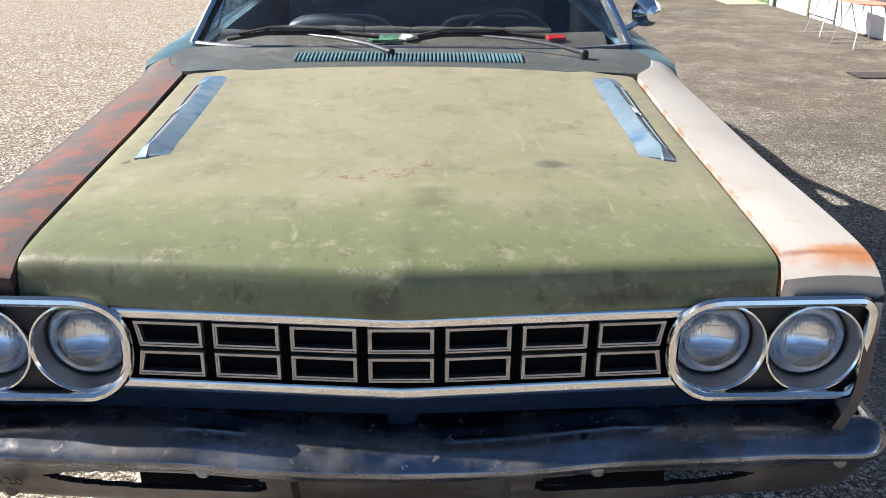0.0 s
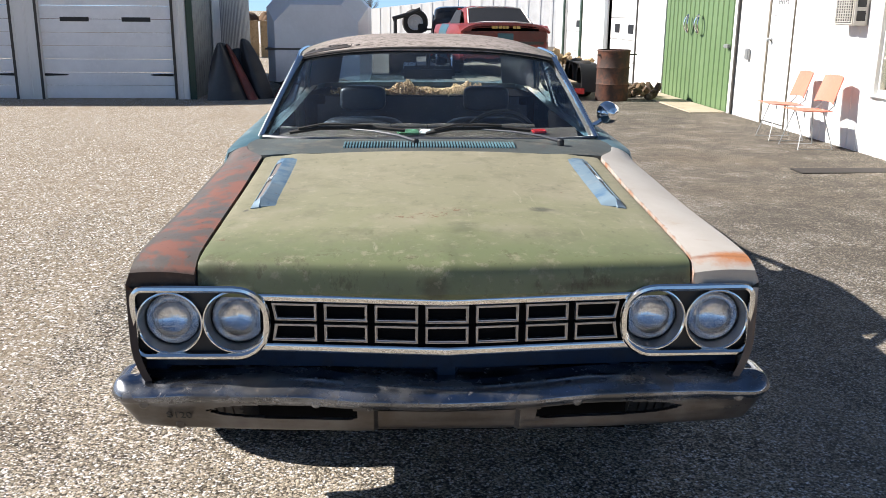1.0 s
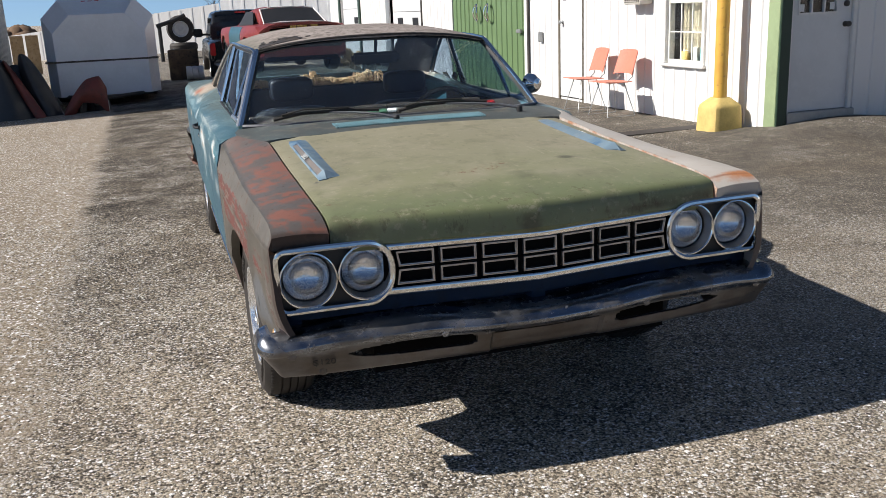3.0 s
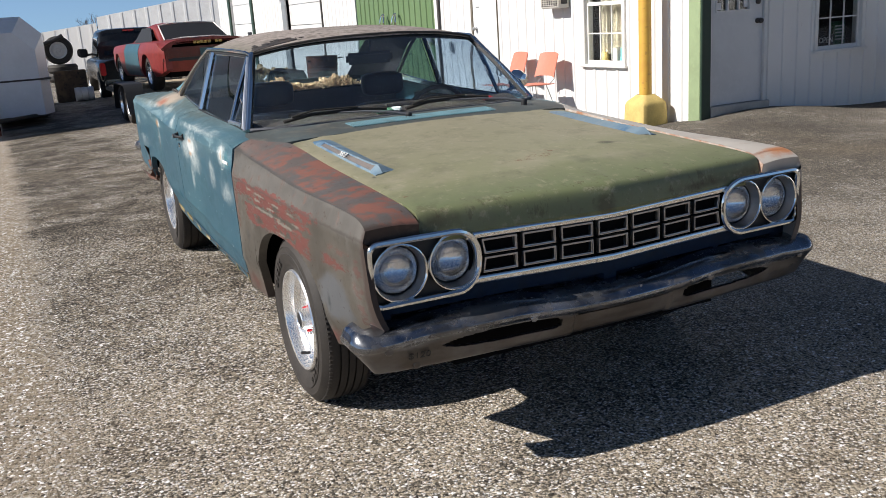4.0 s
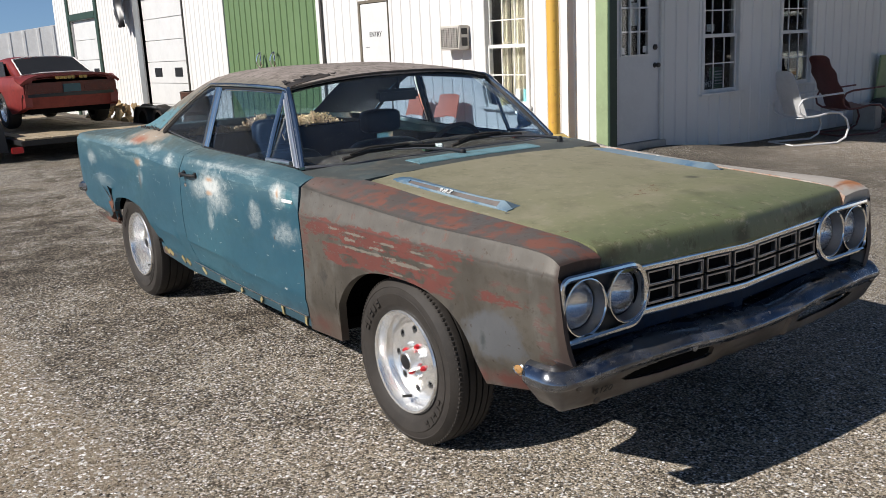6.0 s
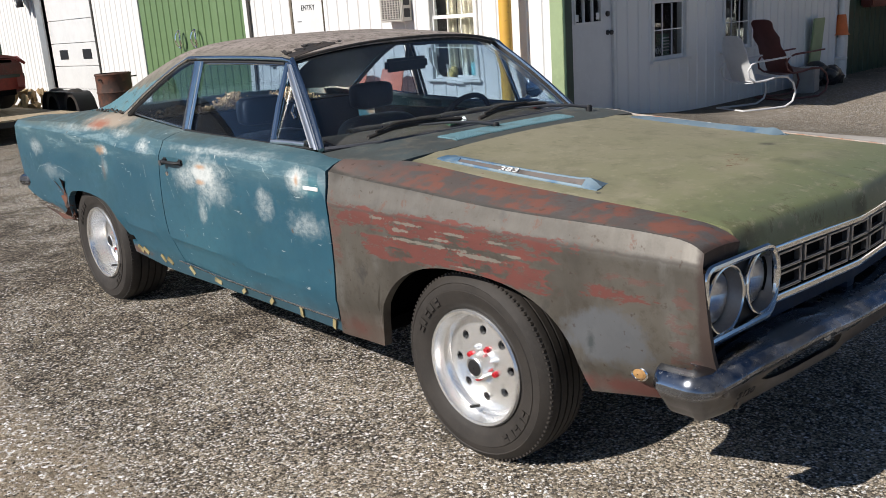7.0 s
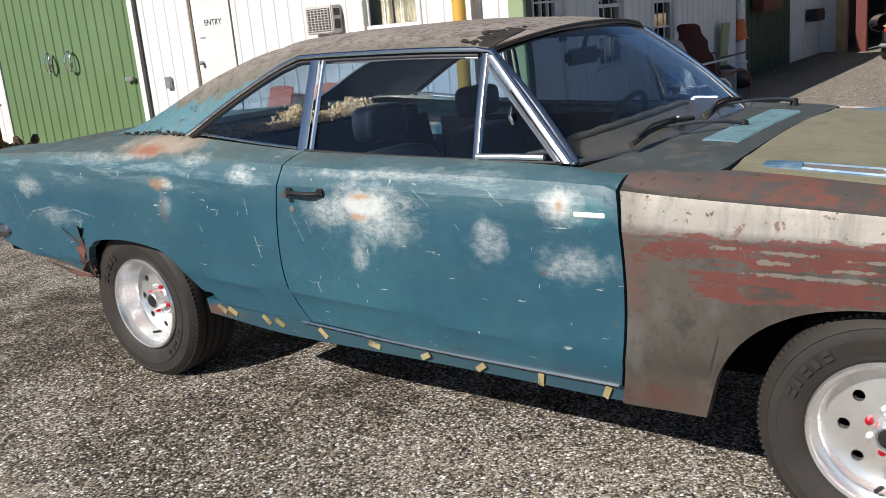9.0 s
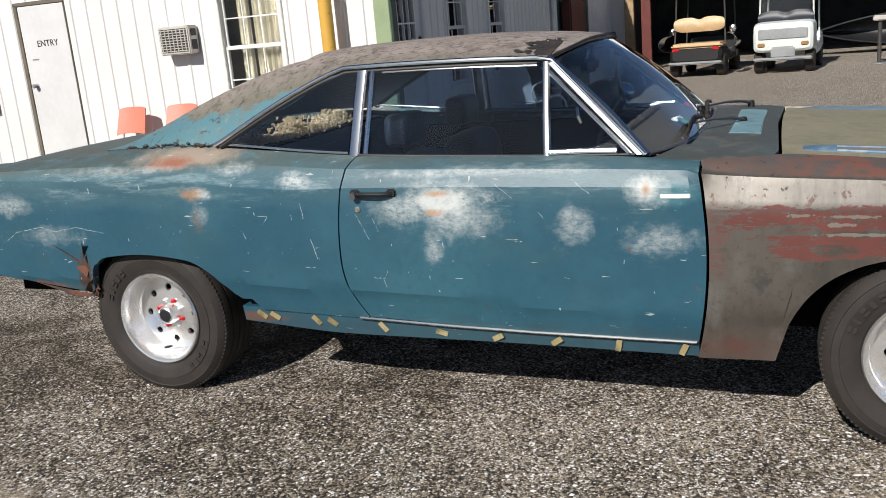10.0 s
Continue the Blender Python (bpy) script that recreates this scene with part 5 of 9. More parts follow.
box(bm, a0 - 0.05, a1 + 0.08, WY - 0.06, WY + 0.1, 0.10, 0.235, 0.01)
part("threshold", bm, GREY_METAL, sd)

# yellow bollard post with its concrete foot
pole = thing("yellow_post", "tall yellow steel post in a painted concrete foot", "post")
bm = bmesh.new()
tube(bm, [(4.90, 5.79, 0.3), (4.90, 5.79, 2.0), (4.90, 5.79, 4.6)], 0.072, 20)
part("shaft", bm, YELLOW, pole)
bm = bmesh.new()
def foot(u, v):
    a = 2 * math.pi * u
    r = cv(v, (0, 0.195), (0.70, 0.18), (0.9, 0.12), (1, 0.08))
    c = lambda t: math.copysign(min(1, abs(t) * 1.28), t)
    return (4.90 + r * c(math.cos(a)), 5.79 + r * c(math.sin(a)), lerp(-0.05, 0.385, cv(v, (0, 0), (0.75, 0.80), (0.9, 0.92), (1, 1))))
sheet(bm, foot, 32, 16)
part("foot", bm, YELLOW_CONC, pole)

# moulded chairs by the wall
def shell_chair(at, turn):
    c = thing("shell_chair", "salmon red moulded chair with thin chrome wire legs", "chair", at, turn, "salmon chairs by the wall")
    bm = bmesh.new()
    sheet(bm, lambda u, v: (lerp(-0.22, 0.22, u) * (1 - 0.12 * v), lerp(-0.22, 0.2, v), 0.445 - 0.02 * math.sin(math.pi * u) * math.sin(math.pi * v) + 0.015 * (1 - v) ** 2), 10, 10)
    solid(bm, 0.010)
    part("seat", bm, CHAIR_RED, c)
    bm = bmesh.new()
    sheet(bm, lambda u, v: (lerp(-0.215, 0.215, u) * (1 - 0.06 * v), 0.215 + 0.07 * v - 0.035 * (2 * u - 1) ** 2 + 0.03 * v, lerp(0.54, 0.84, v) - 0.02 * (2 * u - 1) ** 4), 10, 8)
    solid(bm, 0.010)
    part("backrest", bm, CHAIR_RED, c)
    for s in (-1, 1):
        bm = bmesh.new()
        tube(bm, [(s * 0.12, -0.10, 0.43), (s * 0.23, -0.20, 0.012), (s * 0.23, 0.22, 0.012), (s * 0.12, 0.12, 0.43)], 0.007, 6)
        part("leg", bm, GREY_METAL, c)
        bm = bmesh.new()
        tube(bm, [(s * 0.14, 0.15, 0.43), (s * 0.15, 0.23, 0.50), (s * 0.15, 0.25, 0.62)], 0.007, 6)
        part("back_support", bm, GREY_METAL, c)
    return c


# the seats face -x, their backs to the wall
ch = shell_chair((4.69, 8.55, 0.0), -93)
copy_thing(ch, pose(4.68, 7.80, 0.0, 0, 0, -87))

# drain strip in the asphalt
bm = bmesh.new()
box(bm, 3.85, 4.95, 6.06, 6.34, -0.05, 0.012, 0.006)
solo("rubber_mat", bm, RUBBER, "dark rubber mat lying on the asphalt", "mat")

# steel drum and scrap beside it
dr = thing("oil_drum", "rusty open oil drum standing by the wall", "drum")
bm = bmesh.new()
prof = [(0.24, 0.0), (0.285, 0.0), (0.29, 0.015)]
for k in range(3):
    z = 0.29 * (k + 1)
    prof += [(0.285, z - 0.02), (0.297, z), (0.285, z + 0.02)]
lathe(bm, [(0.002, 0.0), *prof, (0.29, 0.875), (0.28, 0.88), (0.272, 0.86), (0.272, 0.2), (0.002, 0.2)], 36, "z", (3.82, 13.62, ground_z(3.82, 13.62)))
part("shell", bm, RUST_DRUM, dr)
bm = bmesh.new()
tube(bm, [(3.5, 13.5, 0.79), (4.25, 13.66, 0.80)], 0.012, 6)
part("rod", bm, JAMB, dr)
bm = bmesh.new()
rnd = random.Random(5)
for k in range(46):
    x, y = rnd.uniform(4.15, 4.75), rnd.uniform(13.6, 15.0)
    bmesh.ops.create_icosphere(bm, subdivisions=1, radius=1, matrix=Matrix.Translation((x, y, ground_z(x, y) + rnd.uniform(0.02, 0.22))) @ Euler((rnd.random() * 3, rnd.random() * 3, rnd.random() * 3)).to_matrix().to_4x4() @ Matrix.Diagonal((rnd.uniform(0.05, 0.13), rnd.uniform(0.04, 0.10), rnd.uniform(0.03, 0.09), 1)))
solo("scrap_heap", bm, ROCK, "heap of brown scrap and rags by the wall", "scrap", "", "stuff")
bm = bmesh.new()
for k in range(60):
    x, y = rnd.uniform(2.9, 4.3), rnd.uniform(16.6, 18.2)
    bmesh.ops.create_icosphere(bm, subdivisions=1, radius=1, matrix=Matrix.Translation((x, y, ground_z(x, y) + rnd.uniform(0.02, 0.75) * (1 - abs(x - 3.7) / 1.2))) @ Euler((rnd.random() * 3, rnd.random() * 3, rnd.random() * 3)).to_matrix().to_4x4() @ Matrix.Diagonal((rnd.uniform(0.06, 0.2), rnd.uniform(0.05, 0.14), rnd.uniform(0.05, 0.14), 1)))
solo("firewood_heap", bm, WOOD, "heap of split wood and cartons by the wall", "wood pile", "", "stuff")

# ---- lawn chairs and things along the shaded wall ----
def lawn_chair(at, turn, mat, label, tall=False):
    c = thing("lawn_chair", label, "chair", at, turn, "metal lawn chairs")
    zt, lean = (1.10, 0.36) if tall else (0.95, 0.20)
    bm = bmesh.new()
    sheet(bm, lambda u, v: (lerp(-0.25, 0.25, u), lerp(-0.29, 0.22, v), 0.42 - 0.06 * v - 0.02 * math.sin(math.pi * u) - 0.03 * max(0, 0.12 - v) / 0.12), 12, 12)
    solid(bm, 0.008)
    part("seat", bm, mat, c)
    bm = bmesh.new()
    def back(u, v):
        a = 2 * u - 1
        wob = 0.018 * math.sin(v * 20) if tall else 0.0
        return (a * (0.245 + wob - 0.05 * max(0, v - 0.75) / 0.25 * abs(a)), 0.20 + lean * v - 0.03 * a * a + 0.02 * math.sin(math.pi * v), lerp(0.36, zt, v) - 0.05 * abs(a) ** 4 * v)
    sheet(bm, back, 14, 18)
    solid(bm, 0.010)
    part("backrest", bm, mat, c)
    for s in (-1, 1):
        bm = bmesh.new()
        x = s * 0.285
        pts = [(x, 0.02, 0.625), (x, 0.18, 0.615), (x, 0.28, 0.585), (x, 0.33, 0.51), (x, 0.31, 0.42), (x, 0.22, 0.365), (x, 0.05, 0.375), (x, -0.12, 0.41), (x, -0.26, 0.40), (x, -0.36, 0.32), (x, -0.40, 0.20), (x, -0.36, 0.08), (x, -0.24, 0.018), (x, 0.0, 0.014), (x, 0.38, 0.014)]
        tube(bm, pts, 0.014, 8)
        part("arm_frame", bm, mat, c)
        bm = bmesh.new()
        box(bm, x - 0.025, x + 0.025, -0.32, 0.06, 0.625, 0.645, 0.008, (-4, 0, 0))
        part("armrest", bm, mat, c)
    bm = bmesh.new()
    tube(bm, [(-0.285, 0.38, 0.014), (0, 0.38, 0.014), (0.285, 0.38, 0.014)], 0.014, 8)
    part("cross_bar", bm, mat, c)
    return c


lawn_chair((8.27, 4.50, 0.0), 64, CHAIR_WHITE, "white metal lawn chair on a curved tube frame")
lawn_chair((9.55, 4.62, 0.0), 66, CHAIR_BROWN, "dark red metal lawn chair with a tall back", True)
bm = bmesh.new()
box(bm, 11.25, 11.62, WY - 0.10, WY - 0.07, 0.0, 1.02, 0.006, (5, 0, 0))
solo("leaning_board", bm, GREEN_TRIM, "pale green board leaning on the white wall", "board")
bm = bmesh.new()
box(bm, 10.05, 10.42, 4.55, 4.85, 0.0, 0.36, 0.015, (0, 0, 12))
solo("grey_carton", bm, GREY_METAL, "grey carton standing under a lawn chair", "box")
bm = bmesh.new()
rnd = random.Random(14)
for k in range(26):
    r_ = rnd.uniform(0.08, 0.20)
    bmesh.ops.create_icosphere(bm, subdivisions=2, radius=r_, matrix=Matrix.Translation((rnd.uniform(10.6, 11.9), rnd.uniform(4.80, 5.05), r_ * rnd.uniform(0.4, 1.1))) @ Matrix.Diagonal((1.1, 0.9, rnd.uniform(0.6, 1.1), 1)))
for v in bm.verts:
    v.co += Vector((noise.noise(v.co * 9), noise.noise(v.co * 9 + Vector((5, 0, 0))), noise.noise(v.co * 9 + Vector((0, 7, 0))))) * 0.04
solo("dark_bags", bm, BLACK_PARTS, "dark slumped bags heaped at the shaded wall", "bags", "", "stuff")
cn = thing("traffic_cone", "orange traffic cone slipped over the white downspout", "cone")
bm = bmesh.new()
lathe(bm, [(0.14, 0.70), (0.14, 0.712), (0.115, 0.716), (0.068, 1.02), (0.055, 1.03)], 20, "z", (12.45, WY - 0.06, 0))
part("body", bm, ORANGE, cn)
bm = bmesh.new()
lathe(bm, [(0.10, 0.0), (0.10, 0.30), (0.115, 0.31), (0.115, 0.34), (0.075, 0.36), (0.075, 0.66)], 20, "z", (12.45, WY - 0.06, 0))
solo("drain_pipe", bm, TRIM_WHITE, "white plastic drain pipe under the downspout", "pipe")
bm = bmesh.new()
box(bm, 13.4, 14.7, WY - 0.18, WY + 0.02, 1.10, 1.75, 0.03)
solo("red_cabinet", bm, RED_OXIDE, "red metal cabinet fixed to the dark green wall", "cabinet")
bm = bmesh.new()
tube(bm, [(12.45, WY - 0.06, 0.0), (12.45, WY - 0.06, 2.0), (12.45, WY - 0.06, 3.8)], 0.05, 10)
solo("downspout", bm, TRIM_WHITE, "white downspout at the wall corner", "downspout")
bm = bmesh.new()
box(bm, 17.4, 18.1, WY - 0.22, WY + 0.02, 0.75, 1.0, 0.02)
solo("hose_reel", bm, BLACK, "dark reel box on the far white wall", "reel")

# ---- open bay with golf carts ----
bm = bmesh.new()
box(bm, 19.0, 19.2, 4.75, 5.3, -0.3, 3.6)
box(bm, 19.0, 19.2, -9.0, -6.0, -0.3, 3.6)
box(bm, 19.0, 19.2, -6.0, 4.75, 2.7, 3.6)
structure("wall_bay_front", bm, WALL_WHITE, "white wall with a wide open bay", "wall")
# bay shell coloured dark to stand for the shade inside
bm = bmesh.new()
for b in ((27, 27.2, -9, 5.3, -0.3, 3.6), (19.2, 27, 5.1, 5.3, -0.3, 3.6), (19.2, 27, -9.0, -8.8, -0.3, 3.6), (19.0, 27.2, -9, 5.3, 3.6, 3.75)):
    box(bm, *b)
structure("bay_shell", bm, ROOM_SHADE, "inside shell of the open bay, shade put into its dark colour", "room")
for y, m in ((4.6, WOOD), (4.2, RED_OXIDE)):
    bm = bmesh.new()
    box(bm, 18.55, 18.75, y, y + 0.22, -0.1, 2.7, 0.01)
    structure("bay_post", bm, m, "weathered timber post at the bay", "post")


def loft(bm, secs, n=28, power=0.5, both=True):
    """Rounded-box sections (y, half width, z low, z high), closed at both ends."""
    rings = []
    for y, w, z0, z1 in secs:
        ring = []
        for k in range(n):
            a = 2 * math.pi * k / n
            c = lambda t: math.copysign(abs(t) ** power, t)
            ring.append(bm.verts.new((w * c(math.cos(a)), y, (z0 + z1) / 2 + (z1 - z0) / 2 * c(math.sin(a)))))
        rings.append(ring)
    for A, B in zip(rings, rings[1:]):
        for k in range(n):
            bm.faces.new((A[k], A[(k + 1) % n], B[(k + 1) % n], B[k]))
    bm.faces.new(rings[0])
    bm.faces.new(rings[-1][::-1])


def golf_cart(at, turn, label, body, seat, tall):
    c = thing("golf_cart", label, "golf cart", at, turn, "golf carts at the bay")
    bm = bmesh.new()
    if tall:
        loft(bm, [(-1.08, 0.50, 0.46, 0.90), (-1.04, 0.55, 0.42, 0.97), (-0.85, 0.57, 0.40, 1.00), (-0.60, 0.57, 0.40, 1.00), (-0.55, 0.57, 0.30, 0.50), (0.2, 0.57, 0.30, 0.55), (0.35, 0.57, 0.30, 0.72), (1.0, 0.55, 0.34, 0.72)], 28, 0.25)
    else:
        loft(bm, [(-1.10, 0.46, 0.34, 0.56), (-1.04, 0.52, 0.28, 0.58), (-0.4, 0.54, 0.26, 0.60), (-0.1, 0.54, 0.26, 0.40), (0.5, 0.54, 0.26, 0.42), (0.8, 0.50, 0.30, 0.75), (1.05, 0.40, 0.36, 0.66)], 28, 0.3)
    part("body", bm, body, c)
    bm = bmesh.new()
    box(bm, -0.52, 0.52, -1.00, -0.45, 0.58, 0.68, 0.04)
    part("seat", bm, seat, c)
    bm = bmesh.new()
    sheet(bm, lambda u, v: (lerp(-0.52, 0.52, u) * (1 - 0.05 * (2 * v - 1) ** 4), -0.62 - 0.05 * math.sin(math.pi * v), lerp(0.90, 1.20, v) - 0.05 * math.exp(-((u - 0.5) / 0.10) ** 2) * v - 0.05 * abs(2 * u - 1) ** 6 * (2 * v - 1)), 30, 10)
    solid(bm, 0.07)
    part("backrest", bm, seat, c)
    if tall:
        bm = bmesh.new()
        box(bm, -0.46, 0.46, -1.10, -1.06, 0.66, 0.86, 0.015)
        part("cowl_panel", bm, GREY_METAL, c)
        bm = bmesh.new()
        box(bm, -0.22, 0.22, -1.12, -0.95, 0.30, 0.52, 0.03)
        part("bumper_box", bm, GREY_METAL, c)
    else:
        for sx in (-1, 1):
            bm = bmesh.new()
            sheet(bm, lambda u, v: (sx * (0.60 + 0.20 * math.sin(math.pi * v) ** 0.5), lerp(-0.9, -0.4, u), lerp(0.52, 0.86, v)), 8, 10)
            solid(bm, 0.01)
            part("side_basket", bm, CHROME, c)
    for sx in (-1, 1):
        for y in (-0.75, 0.72):
            bm = bmesh.new()
            lathe(bm, [(0.10, -0.09), (0.20, -0.09), (0.225, -0.06), (0.225, 0.06), (0.20, 0.09), (0.10, 0.09), (0.002, 0.07)], 20, "x", (sx * 0.47, y, 0.215))
            part("wheel", bm, RUBBER, c)
        bm = bmesh.new()
        box(bm, sx * 0.40 - 0.07, sx * 0.40 + 0.07, -1.10, -1.0, 0.52, 0.60, 0.015)
        part("headlamp", bm, AMBER if tall else RED_LAMP, c)
        for y in (-0.62, 0.52):
            bm = bmesh.new()
            tube(bm, [(sx * 0.52, y, 0.6), (sx * 0.50, y + 0.10, 1.2), (sx * 0.48, y + 0.12, 1.78)], 0.018, 8)
            part("roof_post", bm, body if tall else JAMB, c)
    bm = bmesh.new()
    box(bm, -0.56, 0.56, -0.80, 0.90, 1.76, 1.84, 0.03)
    part("canopy", bm, body if tall else CART_TAN, c)
    bm = bmesh.new()
    box(bm, -0.54, 0.54, -1.16, -1.06, 0.26, 0.32, 0.02)
    part("bumper_bar", bm, GREY_METAL, c)
    if tall:
        bm = bmesh.new()
        sheet(bm, lambda u, v: (lerp(-0.46, 0.46, u), lerp(-0.70, -0.52, v), lerp(0.78, 1.72, v)), 2, 2)
        solid(bm, 0.008)
        g = part("windscreen", bm, PANE, c)
        g.visible_shadow = False
    else:
        bm = bmesh.new()
        tube(bm, [(0.22 + 0.15 * math.cos(a), -0.30 + 0.05 * math.sin(a), 0.95 + 0.12 * math.sin(a)) for a in (2 * math.pi * k / 16 for k in range(16))], 0.012, 6, closed=True)
        part("steering_wheel", bm, BLACK, c)
        for sx in (-1, 1):
            bm = bmesh.new()
            lathe(bm, [(0.002, -0.06), (0.06, -0.04), (0.075, 0.02), (0.002, 0.03)], 14, "y", (sx * 0.62, -0.35, 0.92))
            part("side_mirror", bm, CHROME, c)
    return c


golf_cart((16.6, 2.80, 0.0), -97, "black golf cart with tan seats before the dark bay", BLACK, CART_TAN, False)
golf_cart((16.2, 1.12, 0.0), -97, "white golf cart with a windscreen and roof", CART_WHITE, VINYL, True)
bm = bmesh.new()
sheet(bm, lambda u, v: (19.8 + 0.5 * math.sin(math.pi * v), lerp(-4.5, 0.6, u), 0.55 + 0.45 * math.cos(math.pi * v) * (1 - u**4)), 20, 10)
solid(bm, 0.03)
solo("covered_boat", bm, BLACK_PARTS, "dark covered boat hull inside the bay", "boat")
jk = thing("trailer_jack", "steel trailer jack standing on the gravel", "jack")
bm = bmesh.new()
tube(bm, [(16.2, -0.55, 0.0), (16.2, -0.55, 0.85)], 0.04, 10)
part("tube", bm, JAMB, jk)
bm = bmesh.new()
box(bm, 16.1, 16.3, -0.68, -0.42, 0.84, 0.94, 0.02)
part("head", bm, AC_BEIGE, jk)
bm = bmesh.new()
lathe(bm, [(0.002, 0), (0.14, 0.0), (0.14, 0.02), (0.05, 0.03), (0.002, 0.03)], 16, "z", (16.2, -0.55, 0))
part("foot", bm, GREY_METAL, jk)

# ---- garage building across the yard ----
GX, GY, GZ = -4.08, 16.2, -0.27
bm = bmesh.new()
wall_with_holes(bm, "x", -14.0, GX, GZ - 0.1, 4.4, [(-7.06, -4.49, GZ - 0.1, 2.6), (-10.2, -7.62, GZ - 0.1, 2.6)], GY, -1)
structure("wall_garage_front", bm, WALL_WHITE, "white ribbed garage front in shade", "wall")
bm = bmesh.new()
wall_with_holes(bm, "y", GY, 24.0, GZ - 0.1, 4.4, [], GX, 1)
structure("wall_garage_side", bm, GREY_METAL, "grey ribbed garage side wall", "wall")
bm = bmesh.new()
box(bm, -14.2, GX + 0.2, GY - 0.2, 24.2, 4.4, 4.55)
structure("roof_garage", bm, GREY_METAL, "grey metal roof of the garage", "roof")
for a, b in ((-7.06, -4.49), (-10.2, -7.62)):
    d = overhead_door("door_carriage", "white garage door with black strap hinges", "x", a, b, GZ + 0.02, 2.6, GY, -1, GAR_GREY, 11, (((a + b) / 2 - 0.60, 1.30, 0.56, 0.085), ((a + b) / 2 + 0.60, 1.30, 0.56, 0.085)))
    for z in (0.22, 1.72):
        for x, s in ((a + 0.02, 1), (b - 0.02, -1)):
            bm = bmesh.new()
            tube(bm, [(x, GY + 0.045, z), (x + s * 0.40, GY + 0.045, z), (x + s * 0.46, GY + 0.045, z)], lambda t: 0.028 - 0.022 * t, 6)
            part("strap_hinge", bm, BLACK, d)
    for x in (a - 0.03, b + 0.03):
        bm = bmesh.new()
        box(bm, x - 0.025, x + 0.025, GY - 0.03, GY + 0.05, GZ, 2.65, 0.004)
        part("door_edge", bm, JAMB, d)
bm = bmesh.new()
box(bm, GX - 0.10, GX + 0.03, GY - 0.05, GY - 0.022, GZ, 4.4, 0.004)
structure("trim_garage_corner", bm, GREEN_DARK, "dark green corner trim", "trim")
bm = bmesh.new()
box(bm, GX + 0.02, GX + 0.05, 18.2, 19.1, GZ, 1.75, 0.01)
structure("door_side", bm, TRIM_WHITE, "narrow white side door", "door")

# body panels leaning on the garage
def panel(name, label, mat, corners, y, bulge, round_top=0.0):
    """A pressed body panel between four corners (x, z), bulging towards the yard, its top rounded."""
    bm = bmesh.new()
    (ax, az), (bx, bz), (cx, cz), (dx, dz) = corners
    def at(u, v):
        u2 = 0.5 + (u - 0.5) * (1 - round_top * v**4)
        x = lerp(lerp(ax, bx, u2), lerp(dx, cx, u2), v)
        z = lerp(lerp(az, bz, u2), lerp(dz, cz, u2), v)
        return (x, y + 0.35 * v - bulge * math.sin(math.pi * u) * (0.5 + 0.5 * v) + 0.015 * noise.noise((x * 5, z * 5, y)), z + 0.10 * round_top * math.sin(math.pi * u) * v)
    sheet(bm, at, 18, 18)
    hem(bm, lambda co: (0, 0.05, 0))
    solid(bm, 0.012)
    return solo(name, bm, mat, label, "car part", "body panels leaning on the garage")


panel("spare_hood", "black car hood leaning on the garage wall", BLACK_PARTS, ((-3.80, GZ), (-2.98, GZ), (-3.28, 0.84), (-3.76, 0.80)), 15.9, 0.26, 0.55)
panel("spare_door", "red-edged car door leaning among black panels", RED_OXIDE, ((-2.96, GZ), (-2.78, GZ + 0.05), (-3.34, 0.82), (-3.46, 0.80)), 15.82, 0.10, 0.4)
panel("spare_wing", "black car fender leaning on the garage wall", BLACK_PARTS, ((-3.0, GZ), (-2.48, GZ), (-2.90, 0.90), (-3.30, 0.88)), 16.1, 0.24, 0.6)
panel("spare_bonnet", "dark car bonnet leaning behind the other panels", BLACK_PARTS, ((-3.5, GZ), (-2.60, GZ), (-3.05, 0.70), (-3.45, 0.72)), 16.35, 0.08, 0.3)
bm = bmesh.new()
def redfender(u, v):
    x = lerp(-2.46, -1.66, u)
    top = cv(u, (0, 0.12), (0.25, 0.42), (0.6, 0.70), (0.85, 0.74), (1, 0.52))
    arch = cv(u, (0, 0.0), (0.18, 0.02), (0.45, 0.26), (0.75, 0.22), (1, 0.0))
    return (x, 15.9 + 0.10 * v - 0.12 * math.sin(math.pi * v * 0.8), GZ + lerp(arch, top, v))
sheet(bm, redfender, 28, 10)
hem(bm, lambda co: (0, 0.10, -0.01))
solid(bm, 0.008)
solo("car_fender", bm, RED_OXIDE, "dark red car fender standing on the gravel", "car part", "body panels leaning on the garage")
bm = bmesh.new()
for k in range(5):
    box(bm, -2.35 + 0.14 * k, -2.24 + 0.14 * k, 16.1, 16.3, GZ, GZ + 0.16 + 0.10 * (k % 3), 0.02, (0, 15 * (k % 2), 20 * k))
tagged(solo("scrap_parts", bm, BLACK_PARTS, "black scrap parts heaped by the red fender", "scrap"), kind="stuff")

# enclosed trailer
et = thing("enclosed_trailer", "white enclosed cargo trailer parked on the gravel", "trailer")
bm = bmesh.new()
x0, x1, y0, y1, zb, zt = -2.75, -0.60, 17.0, 22.0, GZ + 0.30, 1.92
secs = [(17.0, 0.20, 0.30), (17.42, 0.0, 0.0), (22.0, 0.0, 0.0)]
rings = []
for y, inset, drop in secs:
    c = 0.16 + inset
    pts = [(x0 + inset, zb), (x0 + inset, zt - drop - 0.35), (x0 + inset + 0.35, zt - drop), (x1 - inset - 0.35, zt - drop), (x1 - inset, zt - drop - 0.35), (x1 - inset, zb)]
    rings.append([bm.verts.new((p, y, q)) for p, q in pts])
